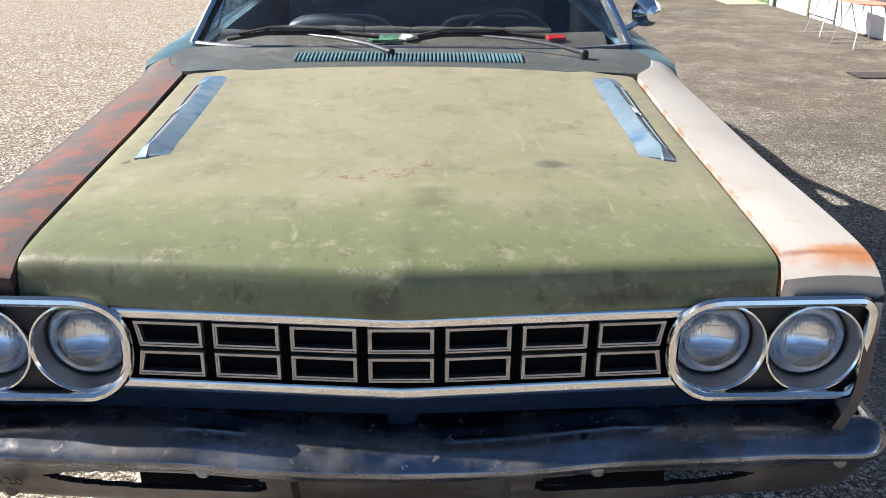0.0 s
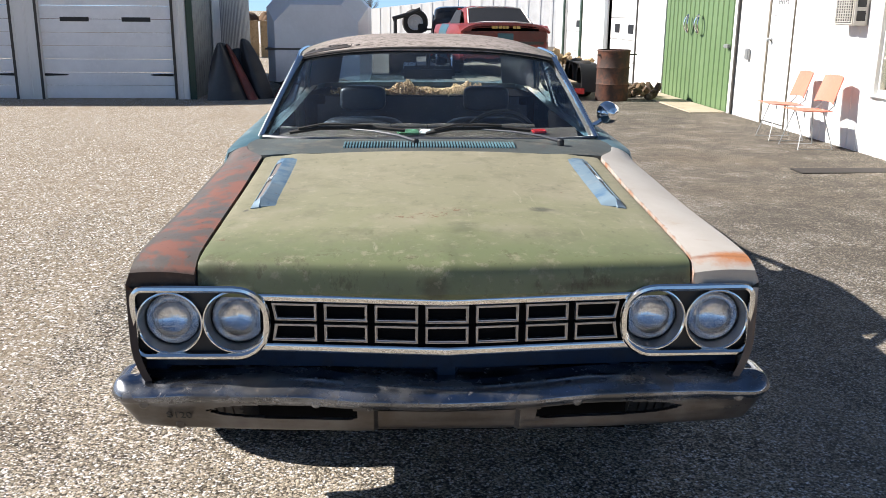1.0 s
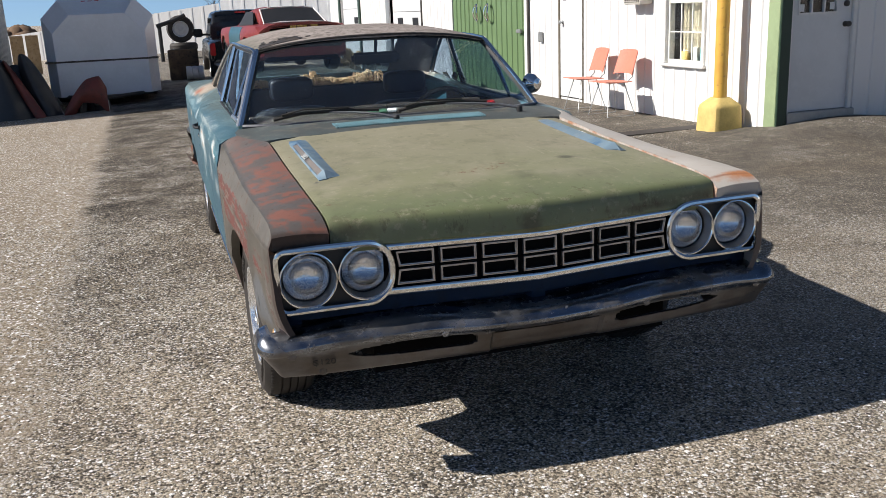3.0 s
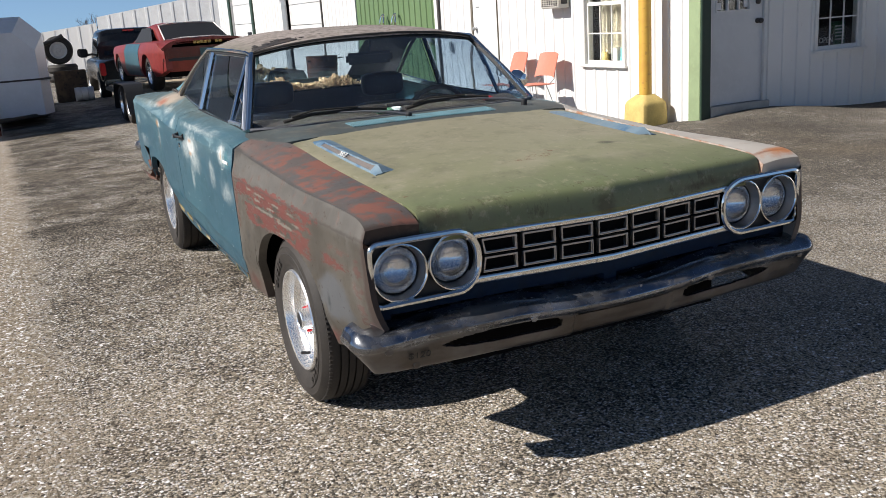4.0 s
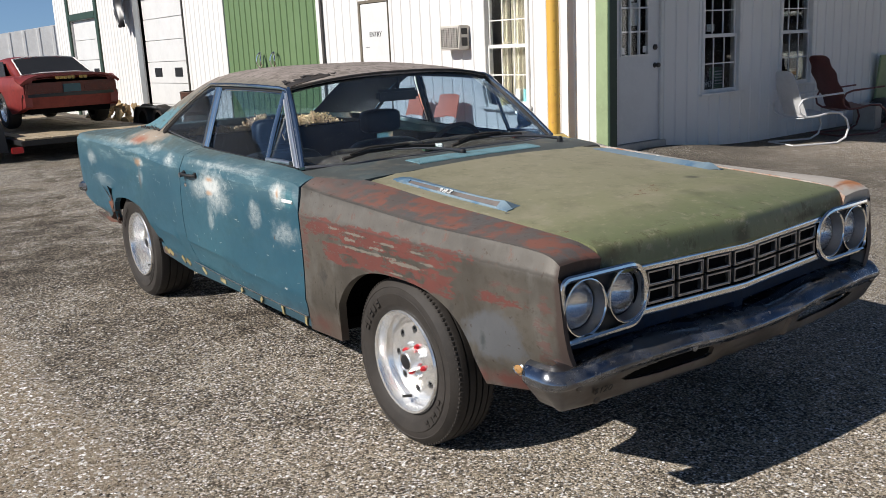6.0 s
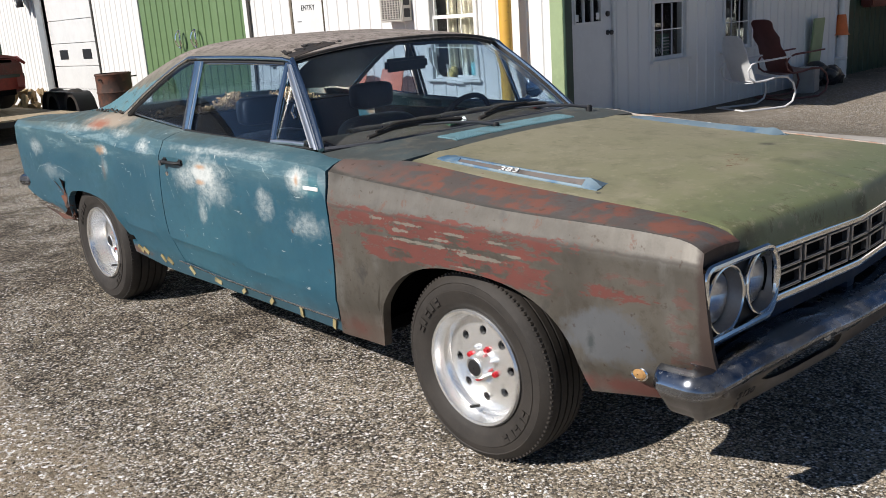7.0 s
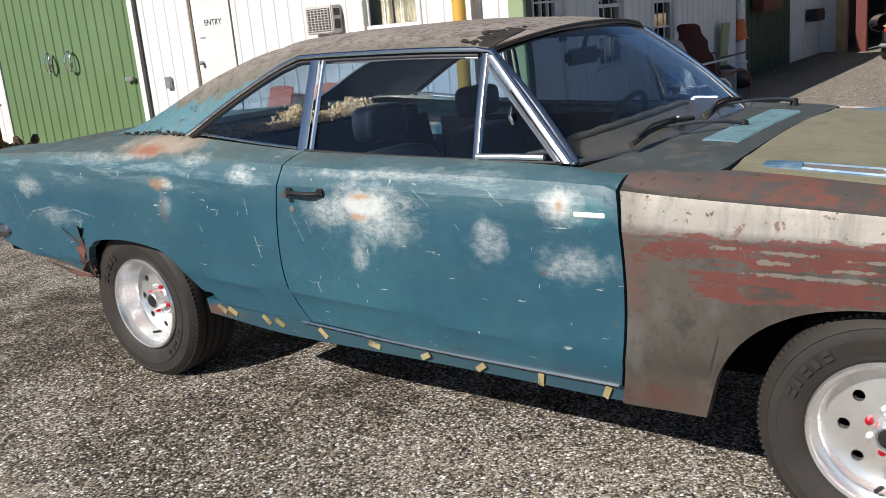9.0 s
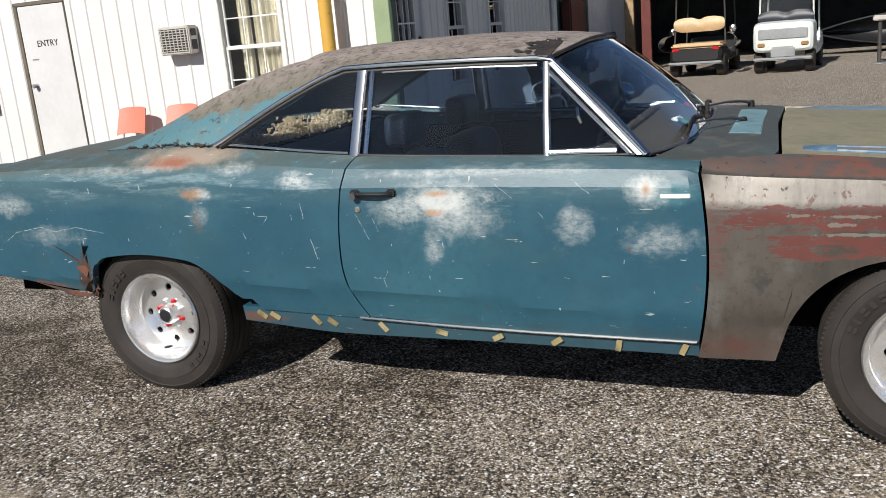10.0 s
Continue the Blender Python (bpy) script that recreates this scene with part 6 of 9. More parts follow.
for A, B in zip(rings, rings[1:]):
    for k in range(6):
        bm.faces.new((A[k], A[(k + 1) % 6], B[(k + 1) % 6], B[k]))
bm.faces.new(rings[0])
bm.faces.new(rings[-1][::-1])
part("box_body", bm, TRAILER_WHITE, et, angle=10)
bm = bmesh.new()
box(bm, x0 - 0.004, x1 + 0.004, y0 - 0.015, y0 + 3.0, 0.70, 0.735)
part("rub_strip", bm, JAMB, et)
for k in range(3):
    bm = bmesh.new()
    box(bm, -1.95 + 0.13 * k, -1.87 + 0.13 * k, 17.36, 17.40, 1.86, 1.89)
    part("marker_light", bm, RED_LAMP, et)
bm = bmesh.new()
tube(bm, [(-2.6, 17.3, 0.02), (-1.68, 15.9, 0.05), (-0.8, 17.3, 0.02)], 0.04, 8)
part("drawbar", bm, BLACK, et)
for s in (x0 + 0.02, x1 - 0.28):
    for y in (19.2, 20.1):
        bm = bmesh.new()
        lathe(bm, [(0.15, 0.0), (0.32, 0.01), (0.34, 0.05), (0.34, 0.2), (0.32, 0.24), (0.15, 0.24)], 24, "x", (s, y, ground_z(s, y) + 0.335))
        part("wheel", bm, RUBBER, et)
bm = bmesh.new()
tube(bm, [(-1.68, 15.95, 0.05), (-1.68, 15.95, -0.22)], 0.035, 8)
part("jack", bm, GREY_METAL, et)


# ---- cars behind ----
def road_wheel(parent, x, y, z, r=0.33, w=0.22, s=-1):
    bm = bmesh.new()
    lathe(bm, [(0.20, 0.03), (0.22, 0.0), (r - 0.03, 0.005), (r, 0.05), (r, w - 0.05), (r - 0.03, w), (0.2, w)], 28, "x", (0, 0, 0))
    for v in bm.verts:
        v.co = Vector((x + v.co.x if s < 0 else x - v.co.x, y + v.co.y, z + v.co.z))
    wh = part("wheel", bm, RUBBER, parent)
    bm = bmesh.new()
    lathe(bm, [(0.205, 0.02), (0.20, 0.012), (0.17, 0.05), (0.10, 0.055), (0.04, 0.03), (0.002, 0.03)], 24, "x", (0, 0, 0))
    for v in bm.verts:
        v.co = Vector((x + v.co.x if s < 0 else x - v.co.x, y + v.co.y, z + v.co.z))
    part("rim", bm, ALU, wh)


TA = thing("red_coupe", "faded red coupe with a teal door on a flatbed trailer", "car", (2.02, 14.85, 0.36), 3)
bm = bmesh.new()
def coupe_side(y, z):
    """Half width of the coupe's body: full hips, a waist at the doors, tucked sills and tail."""
    w = cv(y, (-0.05, 0.80), (0.15, 0.87), (0.6, 0.93), (1.1, 0.955), (1.7, 0.93), (2.5, 0.915), (3.3, 0.93), (3.9, 0.92), (4.6, 0.84), (4.95, 0.66))
    return w - 0.10 * max(0, (0.45 - z) / 0.25) ** 2 - 0.10 * max(0, (z - 0.68) / 0.24) ** 2
def coupe_top(y):
    return cv(y, (-0.05, 0.86), (0.12, 0.90), (0.5, 0.925), (1.0, 0.93), (2.0, 0.915), (3.2, 0.90), (4.2, 0.86), (4.95, 0.70))
def coupe_low(y):
    base = cv(y, (-0.05, 0.40), (0.3, 0.30), (1.0, 0.24), (4.0, 0.24), (4.95, 0.36))
    for c_ in (0.95, 3.75):
        d_ = abs(y - c_) / 0.39
        if d_ < 1:
            base = max(base, 0.30 + 0.40 * (1 - d_ * d_) ** 0.5)
    return base
def coupe_shell(u, v):
    y = lerp(-0.05, 4.95, u)
    z0, z1 = coupe_low(y), coupe_top(y)
    if v < 0.4 or v > 0.6:
        f = v / 0.4 if v < 0.4 else (1 - v) / 0.4
        z = lerp(z0, z1 - 0.02, f)
        return ((-1 if v < 0.5 else 1) * coupe_side(y, z), y, z)
    f = (v - 0.4) / 0.2
    return (lerp(-1, 1, f) * coupe_side(y, z1 - 0.02), y, z1 - 0.02 + 0.035 * math.sin(math.pi * f) ** 0.6)
sheet(bm, coupe_shell, 120, 50)
hem(bm, lambda co: (-0.12 * (1 if co.x > 0 else -1), 0, 0))
part("body", bm, RED_CAR, TA)
bm = bmesh.new()
box(bm, -0.70, 0.70, 0.1, 4.7, 0.26, 0.80)
part("inner_body", bm, CAVITY_SHADE, TA)
bm = bmesh.new()
loft(bm, [(0.60, 0.70, 0.86, 0.93), (0.95, 0.64, 0.86, 1.10), (1.35, 0.60, 0.86, 1.245), (1.9, 0.60, 0.86, 1.265), (2.35, 0.60, 0.86, 1.225), (2.75, 0.68, 0.86, 1.02), (2.95, 0.74, 0.86, 0.90)], 32, 0.5)
part("roof", bm, RED_CAR, TA)
bm = bmesh.new()
sheet(bm, lambda u, v: (lerp(-1, 1, u) * lerp(0.60, 0.53, v), lerp(0.56, 1.20, v) + 0.0, lerp(0.935, 1.205, v) + 0.03 * (1 - (2 * u - 1) ** 2)), 10, 6)
solid(bm, 0.01)
part("rear_window", bm, BLACK, TA)
bm = bmesh.new()
tube(bm, [(-0.62, 0.54, 0.93), (-0.55, 1.21, 1.21), (-0.3, 1.25, 1.245), (0.3, 1.25, 1.245), (0.55, 1.21, 1.21), (0.62, 0.54, 0.93), (0.3, 0.50, 0.96), (-0.3, 0.50, 0.96)], 0.014, 6, closed=True)
part("window_trim", bm, TRIM_WHITE, TA)
for s in (-1, 1):
    bm = bmesh.new()
    sheet(bm, lambda u, v: (s * (lerp(0.70, 0.615, v) + 0.02), lerp(lerp(1.15, 2.80, u), lerp(1.50, 2.25, u), v), lerp(0.90, 1.18, v)), 6, 4)
    solid(bm, 0.01)
    part("side_window", bm, BLACK, TA)
    bm = bmesh.new()
    sheet(bm, lambda u, v: (s * (coupe_side(lerp(1.55, 2.95, u), lerp(0.27, 0.89, v)) + 0.006), lerp(1.55, 2.95, u), lerp(0.27, 0.89, v)), 12, 12)
    solid(bm, 0.01)
    part("door", bm, TEAL_CAR, TA)
    for y in (0.95, 3.75):
        road_wheel(TA, s * 0.90, y, 0.33, 0.33, 0.22, s)
    bm = bmesh.new()
    for k in range(4):
        box(bm, s * 0.48 - 0.26, s * 0.48 + 0.26, -0.085, -0.03, 0.625 + 0.036 * k, 0.650 + 0.036 * k, 0.004)
    part("tail_lamp", bm, RED_OXIDE, TA)
bm = bmesh.new()
sheet(bm, lambda u, v: (lerp(-0.84, 0.84, u), -0.10 + 0.10 * abs(2 * u - 1) ** 4 + 0.05 * (1 - v), lerp(0.36, 0.56, v)), 24, 6)
solid(bm, 0.03)
part("rear_bumper", bm, RED_CAR, TA)
bm = bmesh.new()
sheet(bm, lambda u, v: (lerp(-0.83, 0.83, u), -0.115 + 0.10 * abs(2 * u - 1) ** 4, lerp(0.555, 0.61, v)), 24, 2)
solid(bm, 0.03)
part("bumper_band", bm, BLACK_PARTS, TA)
bm = bmesh.new()
box(bm, -0.80, 0.80, -0.07, -0.02, 0.585, 0.80, 0.02)
part("tail_panel", bm, RED_OXIDE, TA)
bm = bmesh.new()
sheet(bm, lambda u, v: (lerp(-0.86, 0.86, u), lerp(0.20, -0.09, v), 0.895 + 0.05 * v - 0.16 * abs(2 * u - 1) ** 5 * v), 24, 5)
solid(bm, 0.045)
part("spoiler", bm, RED_CAR, TA)
bm = bmesh.new()
box(bm, -0.15, 0.15, -0.10, -0.07, 0.62, 0.76, 0.004)
part("number_plate", bm, TEAL_CAR, TA)
for k, w in enumerate((0.05, 0.05, 0.05, 0.05, 0.05, 0.0, 0.05, 0.06)):
    if w:
        bm = bmesh.new()
        box(bm, -0.27 + 0.068 * k, -0.27 + 0.068 * k + w, -0.142, -0.132, 0.845, 0.895)
        part("decal_bar", bm, SIGN_GOLD, TA)

tr = thing("flatbed_trailer", "low wooden-decked car trailer with twin axles", "trailer")
bm = bmesh.new()
box(bm, 0.80, 3.25, 13.6, 20.6, 0.20, 0.28, 0.01)
part("frame", bm, BLACK, tr)
for k in range(11):
    bm = bmesh.new()
    box(bm, 0.86 + 0.213 * k, 0.86 + 0.213 * k + 0.2, 13.62, 20.5, 0.284, 0.312, 0.003)
    part("plank", bm, DECK_WOOD, tr)
for y in (14.5, 15.3):
    road_wheel(tr, 0.42, y, ground_z(0.5, y) + 0.33, 0.33, 0.22, -1)
    road_wheel(tr, 3.62, y, ground_z(3.5, y) + 0.33, 0.33, 0.22, 1)
for x in (0.36, 3.36):
    bm = bmesh.new()
    def mud(u, v):
        y = lerp(14.0, 15.8, u)
        z = cv(u, (0, 0.10), (0.10, 0.50), (0.2, 0.60), (0.8, 0.60), (0.9, 0.50), (1, 0.10))
        return (x + 0.32 * v, y, z)
    sheet(bm, mud, 24, 2)
    solid(bm, 0.02)
    part("mudguard", bm, BLACK, tr)
for x in (0.72, 3.22):
    bm = bmesh.new()
    box(bm, x - 0.09, x + 0.09, 13.56, 13.60, 0.10, 0.20, 0.01)
    part("tail_lamp", bm, RED_LAMP, tr)
bm = bmesh.new()
tube(bm, [(1.0, 20.5, 0.2), (2.0, 21.6, 0.25), (3.1, 20.5, 0.2)], 0.06, 8)
part("drawbar", bm, BLACK, tr)


pk = thing("pickup_truck", "black crew-cab pickup truck parked by the trailer", "truck", (1.9, 21.9, -0.22), -2)
bm = bmesh.new()
loft(bm, [(0.0, 0.92, 0.55, 1.08), (0.1, 0.98, 0.48, 1.10), (2.0, 0.99, 0.45, 1.10), (4.6, 0.99, 0.45, 1.10), (5.6, 0.95, 0.5, 1.05)], 32, 0.3)
part("body", bm, TRUCK_BLACK, pk)
bm = bmesh.new()
loft(bm, [(1.75, 0.86, 1.0, 1.55), (1.95, 0.80, 1.0, 1.84), (3.4, 0.80, 1.0, 1.87), (3.9, 0.82, 1.0, 1.62), (4.3, 0.88, 1.0, 1.1)], 32, 0.35)
part("cab", bm, TRUCK_BLACK, pk)
bm = bmesh.new()
sheet(bm, lambda u, v: (lerp(-0.70, 0.70, u), lerp(1.735, 1.89, v), lerp(1.16, 1.74, v)), 4, 3)
solid(bm, 0.02)
part("rear_window", bm, GLASS_SIDE, pk)
bm = bmesh.new()
box(bm, -1.28, -1.00, 3.52, 3.60, 1.14, 1.36, 0.03)
box(bm, -1.02, -0.86, 3.54, 3.58, 1.16, 1.22, 0.01)
part("door_mirror", bm, BLACK, pk)
bm = bmesh.new()
box(bm, -0.15, 0.15, 1.87, 1.91, 1.77, 1.81, 0.01)
part("brake_lamp", bm, RED_LAMP, pk)
for s in (-1, 1):
    bm = bmesh.new()
    box(bm, s * 0.93 - 0.09, s * 0.93 + 0.05, -0.03, 0.08, 0.70, 1.02, 0.02)
    part("tail_lamp", bm, RED_LAMP, pk)
    bm = bmesh.new()
    sheet(bm, lambda u, v: (s * lerp(0.875, 0.81, v), lerp(2.05, 3.6, u), lerp(1.14, 1.66, v)), 4, 3)
    solid(bm, 0.012)
    part("side_window", bm, GLASS_SIDE, pk)
    bm = bmesh.new()
    box(bm, s * 1.13 - 0.12, s * 1.13 + 0.12, 3.35, 3.45, 1.12, 1.34, 0.03)
    part("door_mirror", bm, BLACK, pk)
    for y in (1.0, 4.6):
        road_wheel(pk, s * 1.02, y, 0.40, 0.40, 0.26, s)
bm = bmesh.new()
box(bm, -0.95, 0.95, -0.14, 0.02, 0.42, 0.60, 0.04)
part("rear_bumper", bm, CHROME, pk)

# tyre stack and scrap by the far wall
TX, TY = 0.96, 34.9
for k in range(2):
    bm = bmesh.new()
    z = ground_z(TX, TY) + 0.16 + 0.31 * k
    lathe(bm, [(0.28, -0.14), (0.48, -0.155), (0.54, -0.07), (0.54, 0.07), (0.48, 0.155), (0.28, 0.14)], 28, "z", (TX + 0.06 * (k % 2), TY, z), True)
    solo("old_tyre", bm, RUBBER, "old truck tyre stacked by the far wall", "tyre", "stacked tyres")
up = thing("mounted_tyre", "truck tyre on a pale steel rim standing on stacked tyres", "wheel")
zc = ground_z(TX, TY) + 0.625 + 0.53
bm = bmesh.new()
lathe(bm, [(0.31, -0.14), (0.48, -0.155), (0.525, -0.07), (0.525, 0.07), (0.48, 0.155), (0.31, 0.14)], 28, "y", (TX, TY, zc), True)
part("tyre", bm, RUBBER, up)
bm = bmesh.new()
lathe(bm, [(0.32, -0.13), (0.30, -0.145), (0.27, -0.10), (0.24, -0.05), (0.17, -0.085), (0.085, -0.10), (0.07, -0.045), (0.002, -0.045)], 24, "y", (TX, TY, zc))
part("rim", bm, CHAIR_WHITE, up)
bm = bmesh.new()
box(bm, -0.15, 0.62, 22.7, 23.0, ground_z(0, 22.7), 0.66, 0.02)
solo("scrap_plate", bm, ROCK, "rusty brown steel plate standing by the tyres", "plate")
for k in range(3):
    bm = bmesh.new()
    lathe(bm, [(0.002, -0.05), (0.10, -0.05), (0.17, -0.07), (0.18, 0.0), (0.17, 0.07), (0.002, 0.07)], 18, "x", (0.32 + 0.15 * k, 22.35, ground_z(0.4, 22.3) + 0.18))
    solo("brake_part", bm, CHAIR_WHITE, "pale round brake drum on the ground", "brake drum", "brake drums")
bm = bmesh.new()
tube(bm, [(0.05, 34.2, 1.20), (0.75, 34.3, 1.40), (1.15, 34.3, 1.58)], 0.08, 8)
tube(bm, [(0.15, 34.2, -0.29), (0.15, 34.2, 1.24)], 0.07, 8)
solo("engine_crane", bm, BLACK, "black engine crane beside stacked tyres", "crane")

# ---- far building, fence and trees ----
bm = bmesh.new()
def far_wall(bm, x0, x1, back, z0, top, pitch=0.5):
    y_at = lambda x: 41.0 + back - 0.62 * (x - 2.9)
    k = 0
    x = x0
    while x < x1 - 1e-6:
        xe = min(x1, x + pitch)
        v = [bm.verts.new(p) for p in ((x, y_at(x), z0), (xe - 0.09, y_at(xe - 0.09), z0), (xe - 0.09, y_at(xe - 0.09), top(xe - 0.09)), (x, y_at(x), top(x)))]
        bm.faces.new(v)
        w = [bm.verts.new(p) for p in ((xe - 0.09, y_at(xe - 0.09) - 0.018, z0), (xe, y_at(xe) - 0.018, z0), (xe, y_at(xe) - 0.018, top(xe)), (xe - 0.09, y_at(xe - 0.09) - 0.018, top(xe - 0.09)))]
        bm.faces.new(w)
        for a, b in ((v[1], v[2]), ):
            bm.faces.new((v[1], w[0], w[3], v[2]))
        x = xe
far_wall(bm, 3.2, 13.0, 0.0, -0.5, lambda x: 2.30 + 0.144 * (x - 3.2))
structure("wall_far_building", bm, FAR_METAL, "pale ribbed wall of a distant shed", "wall")
bm = bmesh.new()
far_wall(bm, -7.5, 3.2, 0.5, -0.5, lambda x: 2.06 + 0.114 * (x - 3.2))
structure("wall_far_low", bm, WALL_WHITE, "low white ribbed wall in the distance", "wall")
bm = bmesh.new()
for k in range(24):
    box(bm, -16 + 0.5 * k, -16 + 0.5 * k + 0.42, 33.0, 33.05, -0.5, 1.1)
solo("board_fence", bm, WOOD, "weathered board fence in the distance", "fence", "", "stuff")


def bare_tree(at, height, seed):
    t = thing("bare_tree", "leafless winter tree far behind the yard", "tree", at, 0, "bare trees behind the yard")
    r = random.Random(seed)
    bm = bmesh.new()
    trunk_top = Vector((r.uniform(-0.3, 0.3), 0, height * 0.45))
    tube(bm, [Vector((0, 0, -0.3)), Vector((0.05, 0, height * 0.2)), trunk_top], lambda q: height * (0.030 - 0.014 * q), 8)
    part("trunk", bm, BARK, t)
    bm = bmesh.new()
    def grow(p, d, ln, rad, depth):
        q = p + d * ln
        m = (p + q) / 2 + Vector((r.uniform(-1, 1), r.uniform(-1, 1), r.uniform(-0.3, 0.5))) * ln * 0.08
        tube(bm, [p, m, q], lambda s: rad * (1 - 0.45 * s), 4 if depth < 2 else 5, caps=False)
        if depth == 0:
            return
        for _ in range(4 if depth > 1 else 5):
            nd = (d + Vector((r.uniform(-1, 1), r.uniform(-1, 1), r.uniform(-0.15, 0.8))) * 0.75).normalized()
            grow(p + (q - p) * r.uniform(0.45, 1.0), nd, ln * r.uniform(0.5, 0.75), rad * 0.5, depth - 1)
    for k in range(6):
        d = Vector((r.uniform(-0.8, 0.8), r.uniform(-0.8, 0.8), 1)).normalized()
        grow(trunk_top * r.uniform(0.7, 1.0), d, height * 0.26, height * 0.009, 3)
    part("crown", bm, BARK, t)
    return t


bt = bare_tree((5.2, 60, -0.6), 3.8, 1)
copy_thing(bt, pose(7.6, 62, -0.8, 0, 0, 120))
copy_thing(bt, pose(-14.0, 62, -0.6, 0, 0, 60))
copy_thing(bt, pose(-17.5, 66, -0.6, 0, 0, 200))
copy_thing(bt, pose(-2.0, 70, -0.6, 0, 0, 250))
bm = bmesh.new()
rnd = random.Random(8)
for k in range(520):
    x, y = rnd.uniform(-60, -8), rnd.uniform(70, 84)
    h = rnd.uniform(0.4, 1.3)
    bmesh.ops.create_icosphere(bm, subdivisions=2, radius=1, matrix=Matrix.Translation((x, y, h * 0.6 - 0.5)) @ Matrix.Rotation(rnd.random() * 3, 4, "Z") @ Matrix.Diagonal((rnd.uniform(0.4, 1.4), rnd.uniform(0.4, 1.2), h, 1)))
solo("far_brush", bm, BRUSH, "brown winter brush along the far horizon", "brush", "", "stuff")

# ---- the old coupe ----
CAR_AT, CAR_TURN = (-0.058, 0.0, 0.0), -1.1
car = thing("coupe", "old two-door hardtop coupe with patchwork rusted panels parked on asphalt", "car", CAR_AT, CAR_TURN)

WID = ((-0.03, 0.872), (0.05, 0.884), (0.4, 0.893), (1.5, 0.905), (3.2, 0.908), (4.2, 0.900), (4.7, 0.880), (4.9, 0.855))
CREASE = ((-0.1, 0.795), (1.5, 0.810), (1.54, 0.875), (2.8, 0.895), (3.0, 0.893), (3.57, 0.930), (4.5, 0.950), (4.9, 0.945))
TOP = ((-0.03, 0.828), (0.0, 0.846), (0.05, 0.856), (0.2, 0.862), (0.55, 0.864), (1.03, 0.885), (1.5, 0.915), (1.52, 0.928), (2.8, 0.962), (3.4, 0.985), (4.0, 0.995), (4.9, 0.975))
SEAM = ((-0.03, 0.800), (0.0, 0.826), (0.04, 0.846), (0.1, 0.860), (0.27, 0.873), (0.484, 0.886), (0.785, 0.904), (1.28, 0.942), (1.6, 0.95))
HOOD = ((0.0, 0.772), (0.003, 0.797), (0.008, 0.828), (0.014, 0.843), (0.025, 0.852), (0.050, 0.858), (0.12, 0.865), (0.3, 0.876), (0.5, 0.888), (0.8, 0.905), (1.3, 0.942))


def width(y, z):
    w, zc = cv(y, *WID), cv(y, *CREASE)
    zl = cv(y, (1.4, 0.45), (1.5, 0.42), (2.2, 0.456), (2.7, 0.495), (3.3, 0.50))
    if z < zl:
        w -= 0.012 + (zl - z) * 0.20
    elif z < 0.72:
        w -= 0.006 * (0.72 - z) / 0.27
    if z > zc:
        w -= (z - zc) * cv(y, (1.4, 0.40), (1.5, 0.34), (2.8, 0.36), (3.2, 0.85), (4.9, 0.80))
    if y < 0.35 and z < 0.64:
        w -= 0.075 * ((0.64 - z) / 0.2) ** 2 * (1 - y / 0.35)
    return w


def front_arch(y):
    d = abs(y - 0.80) / 0.452
    return 0.285 + 0.370 * (1 - d**2.5) ** (1 / 2.5) if d < 1 else 0.0


def rear_arch(y):
    if 3.30 < y < 4.13:
        return cv(y, (3.30, 0.33), (3.39, 0.485), (3.46, 0.563), (3.55, 0.607), (3.774, 0.628), (3.97, 0.612), (4.06, 0.555), (4.11, 0.46), (4.13, 0.44))
    return 0.0


def fender_bottom(y):
    base = cv(y, (-0.03, 0.50), (0.02, 0.40), (0.08, 0.372), (0.36, 0.368), (1.24, 0.285), (1.5, 0.286))
    return max(base, front_arch(y))


def quarter_bottom(y):
    jag = 0.024 * noise.noise((y * 17, 1, 2)) + 0.016 * noise.noise((y * 50, 5, 2)) + 0.010 * noise.noise((y * 120, 8, 2)) if y > 4.02 else 0.0
    base = jag + cv(y, (2.8, 0.375), (3.3, 0.40)) if y < 3.3 else cv(y, (4.1, 0.445), (4.4, 0.485), (4.6, 0.51), (4.9, 0.56))
    return max(base, rear_arch(y) + jag)


def door_front(z):
    return 1.496 + 0.33 * (z - 0.65) ** 2


def door_rear(z):
    return 2.830 - (0.42 if z > 0.62 else 1.5) * (z - 0.62) ** 2


def inwards(s, d):
    return lambda co: (-s * d, 0, 0)


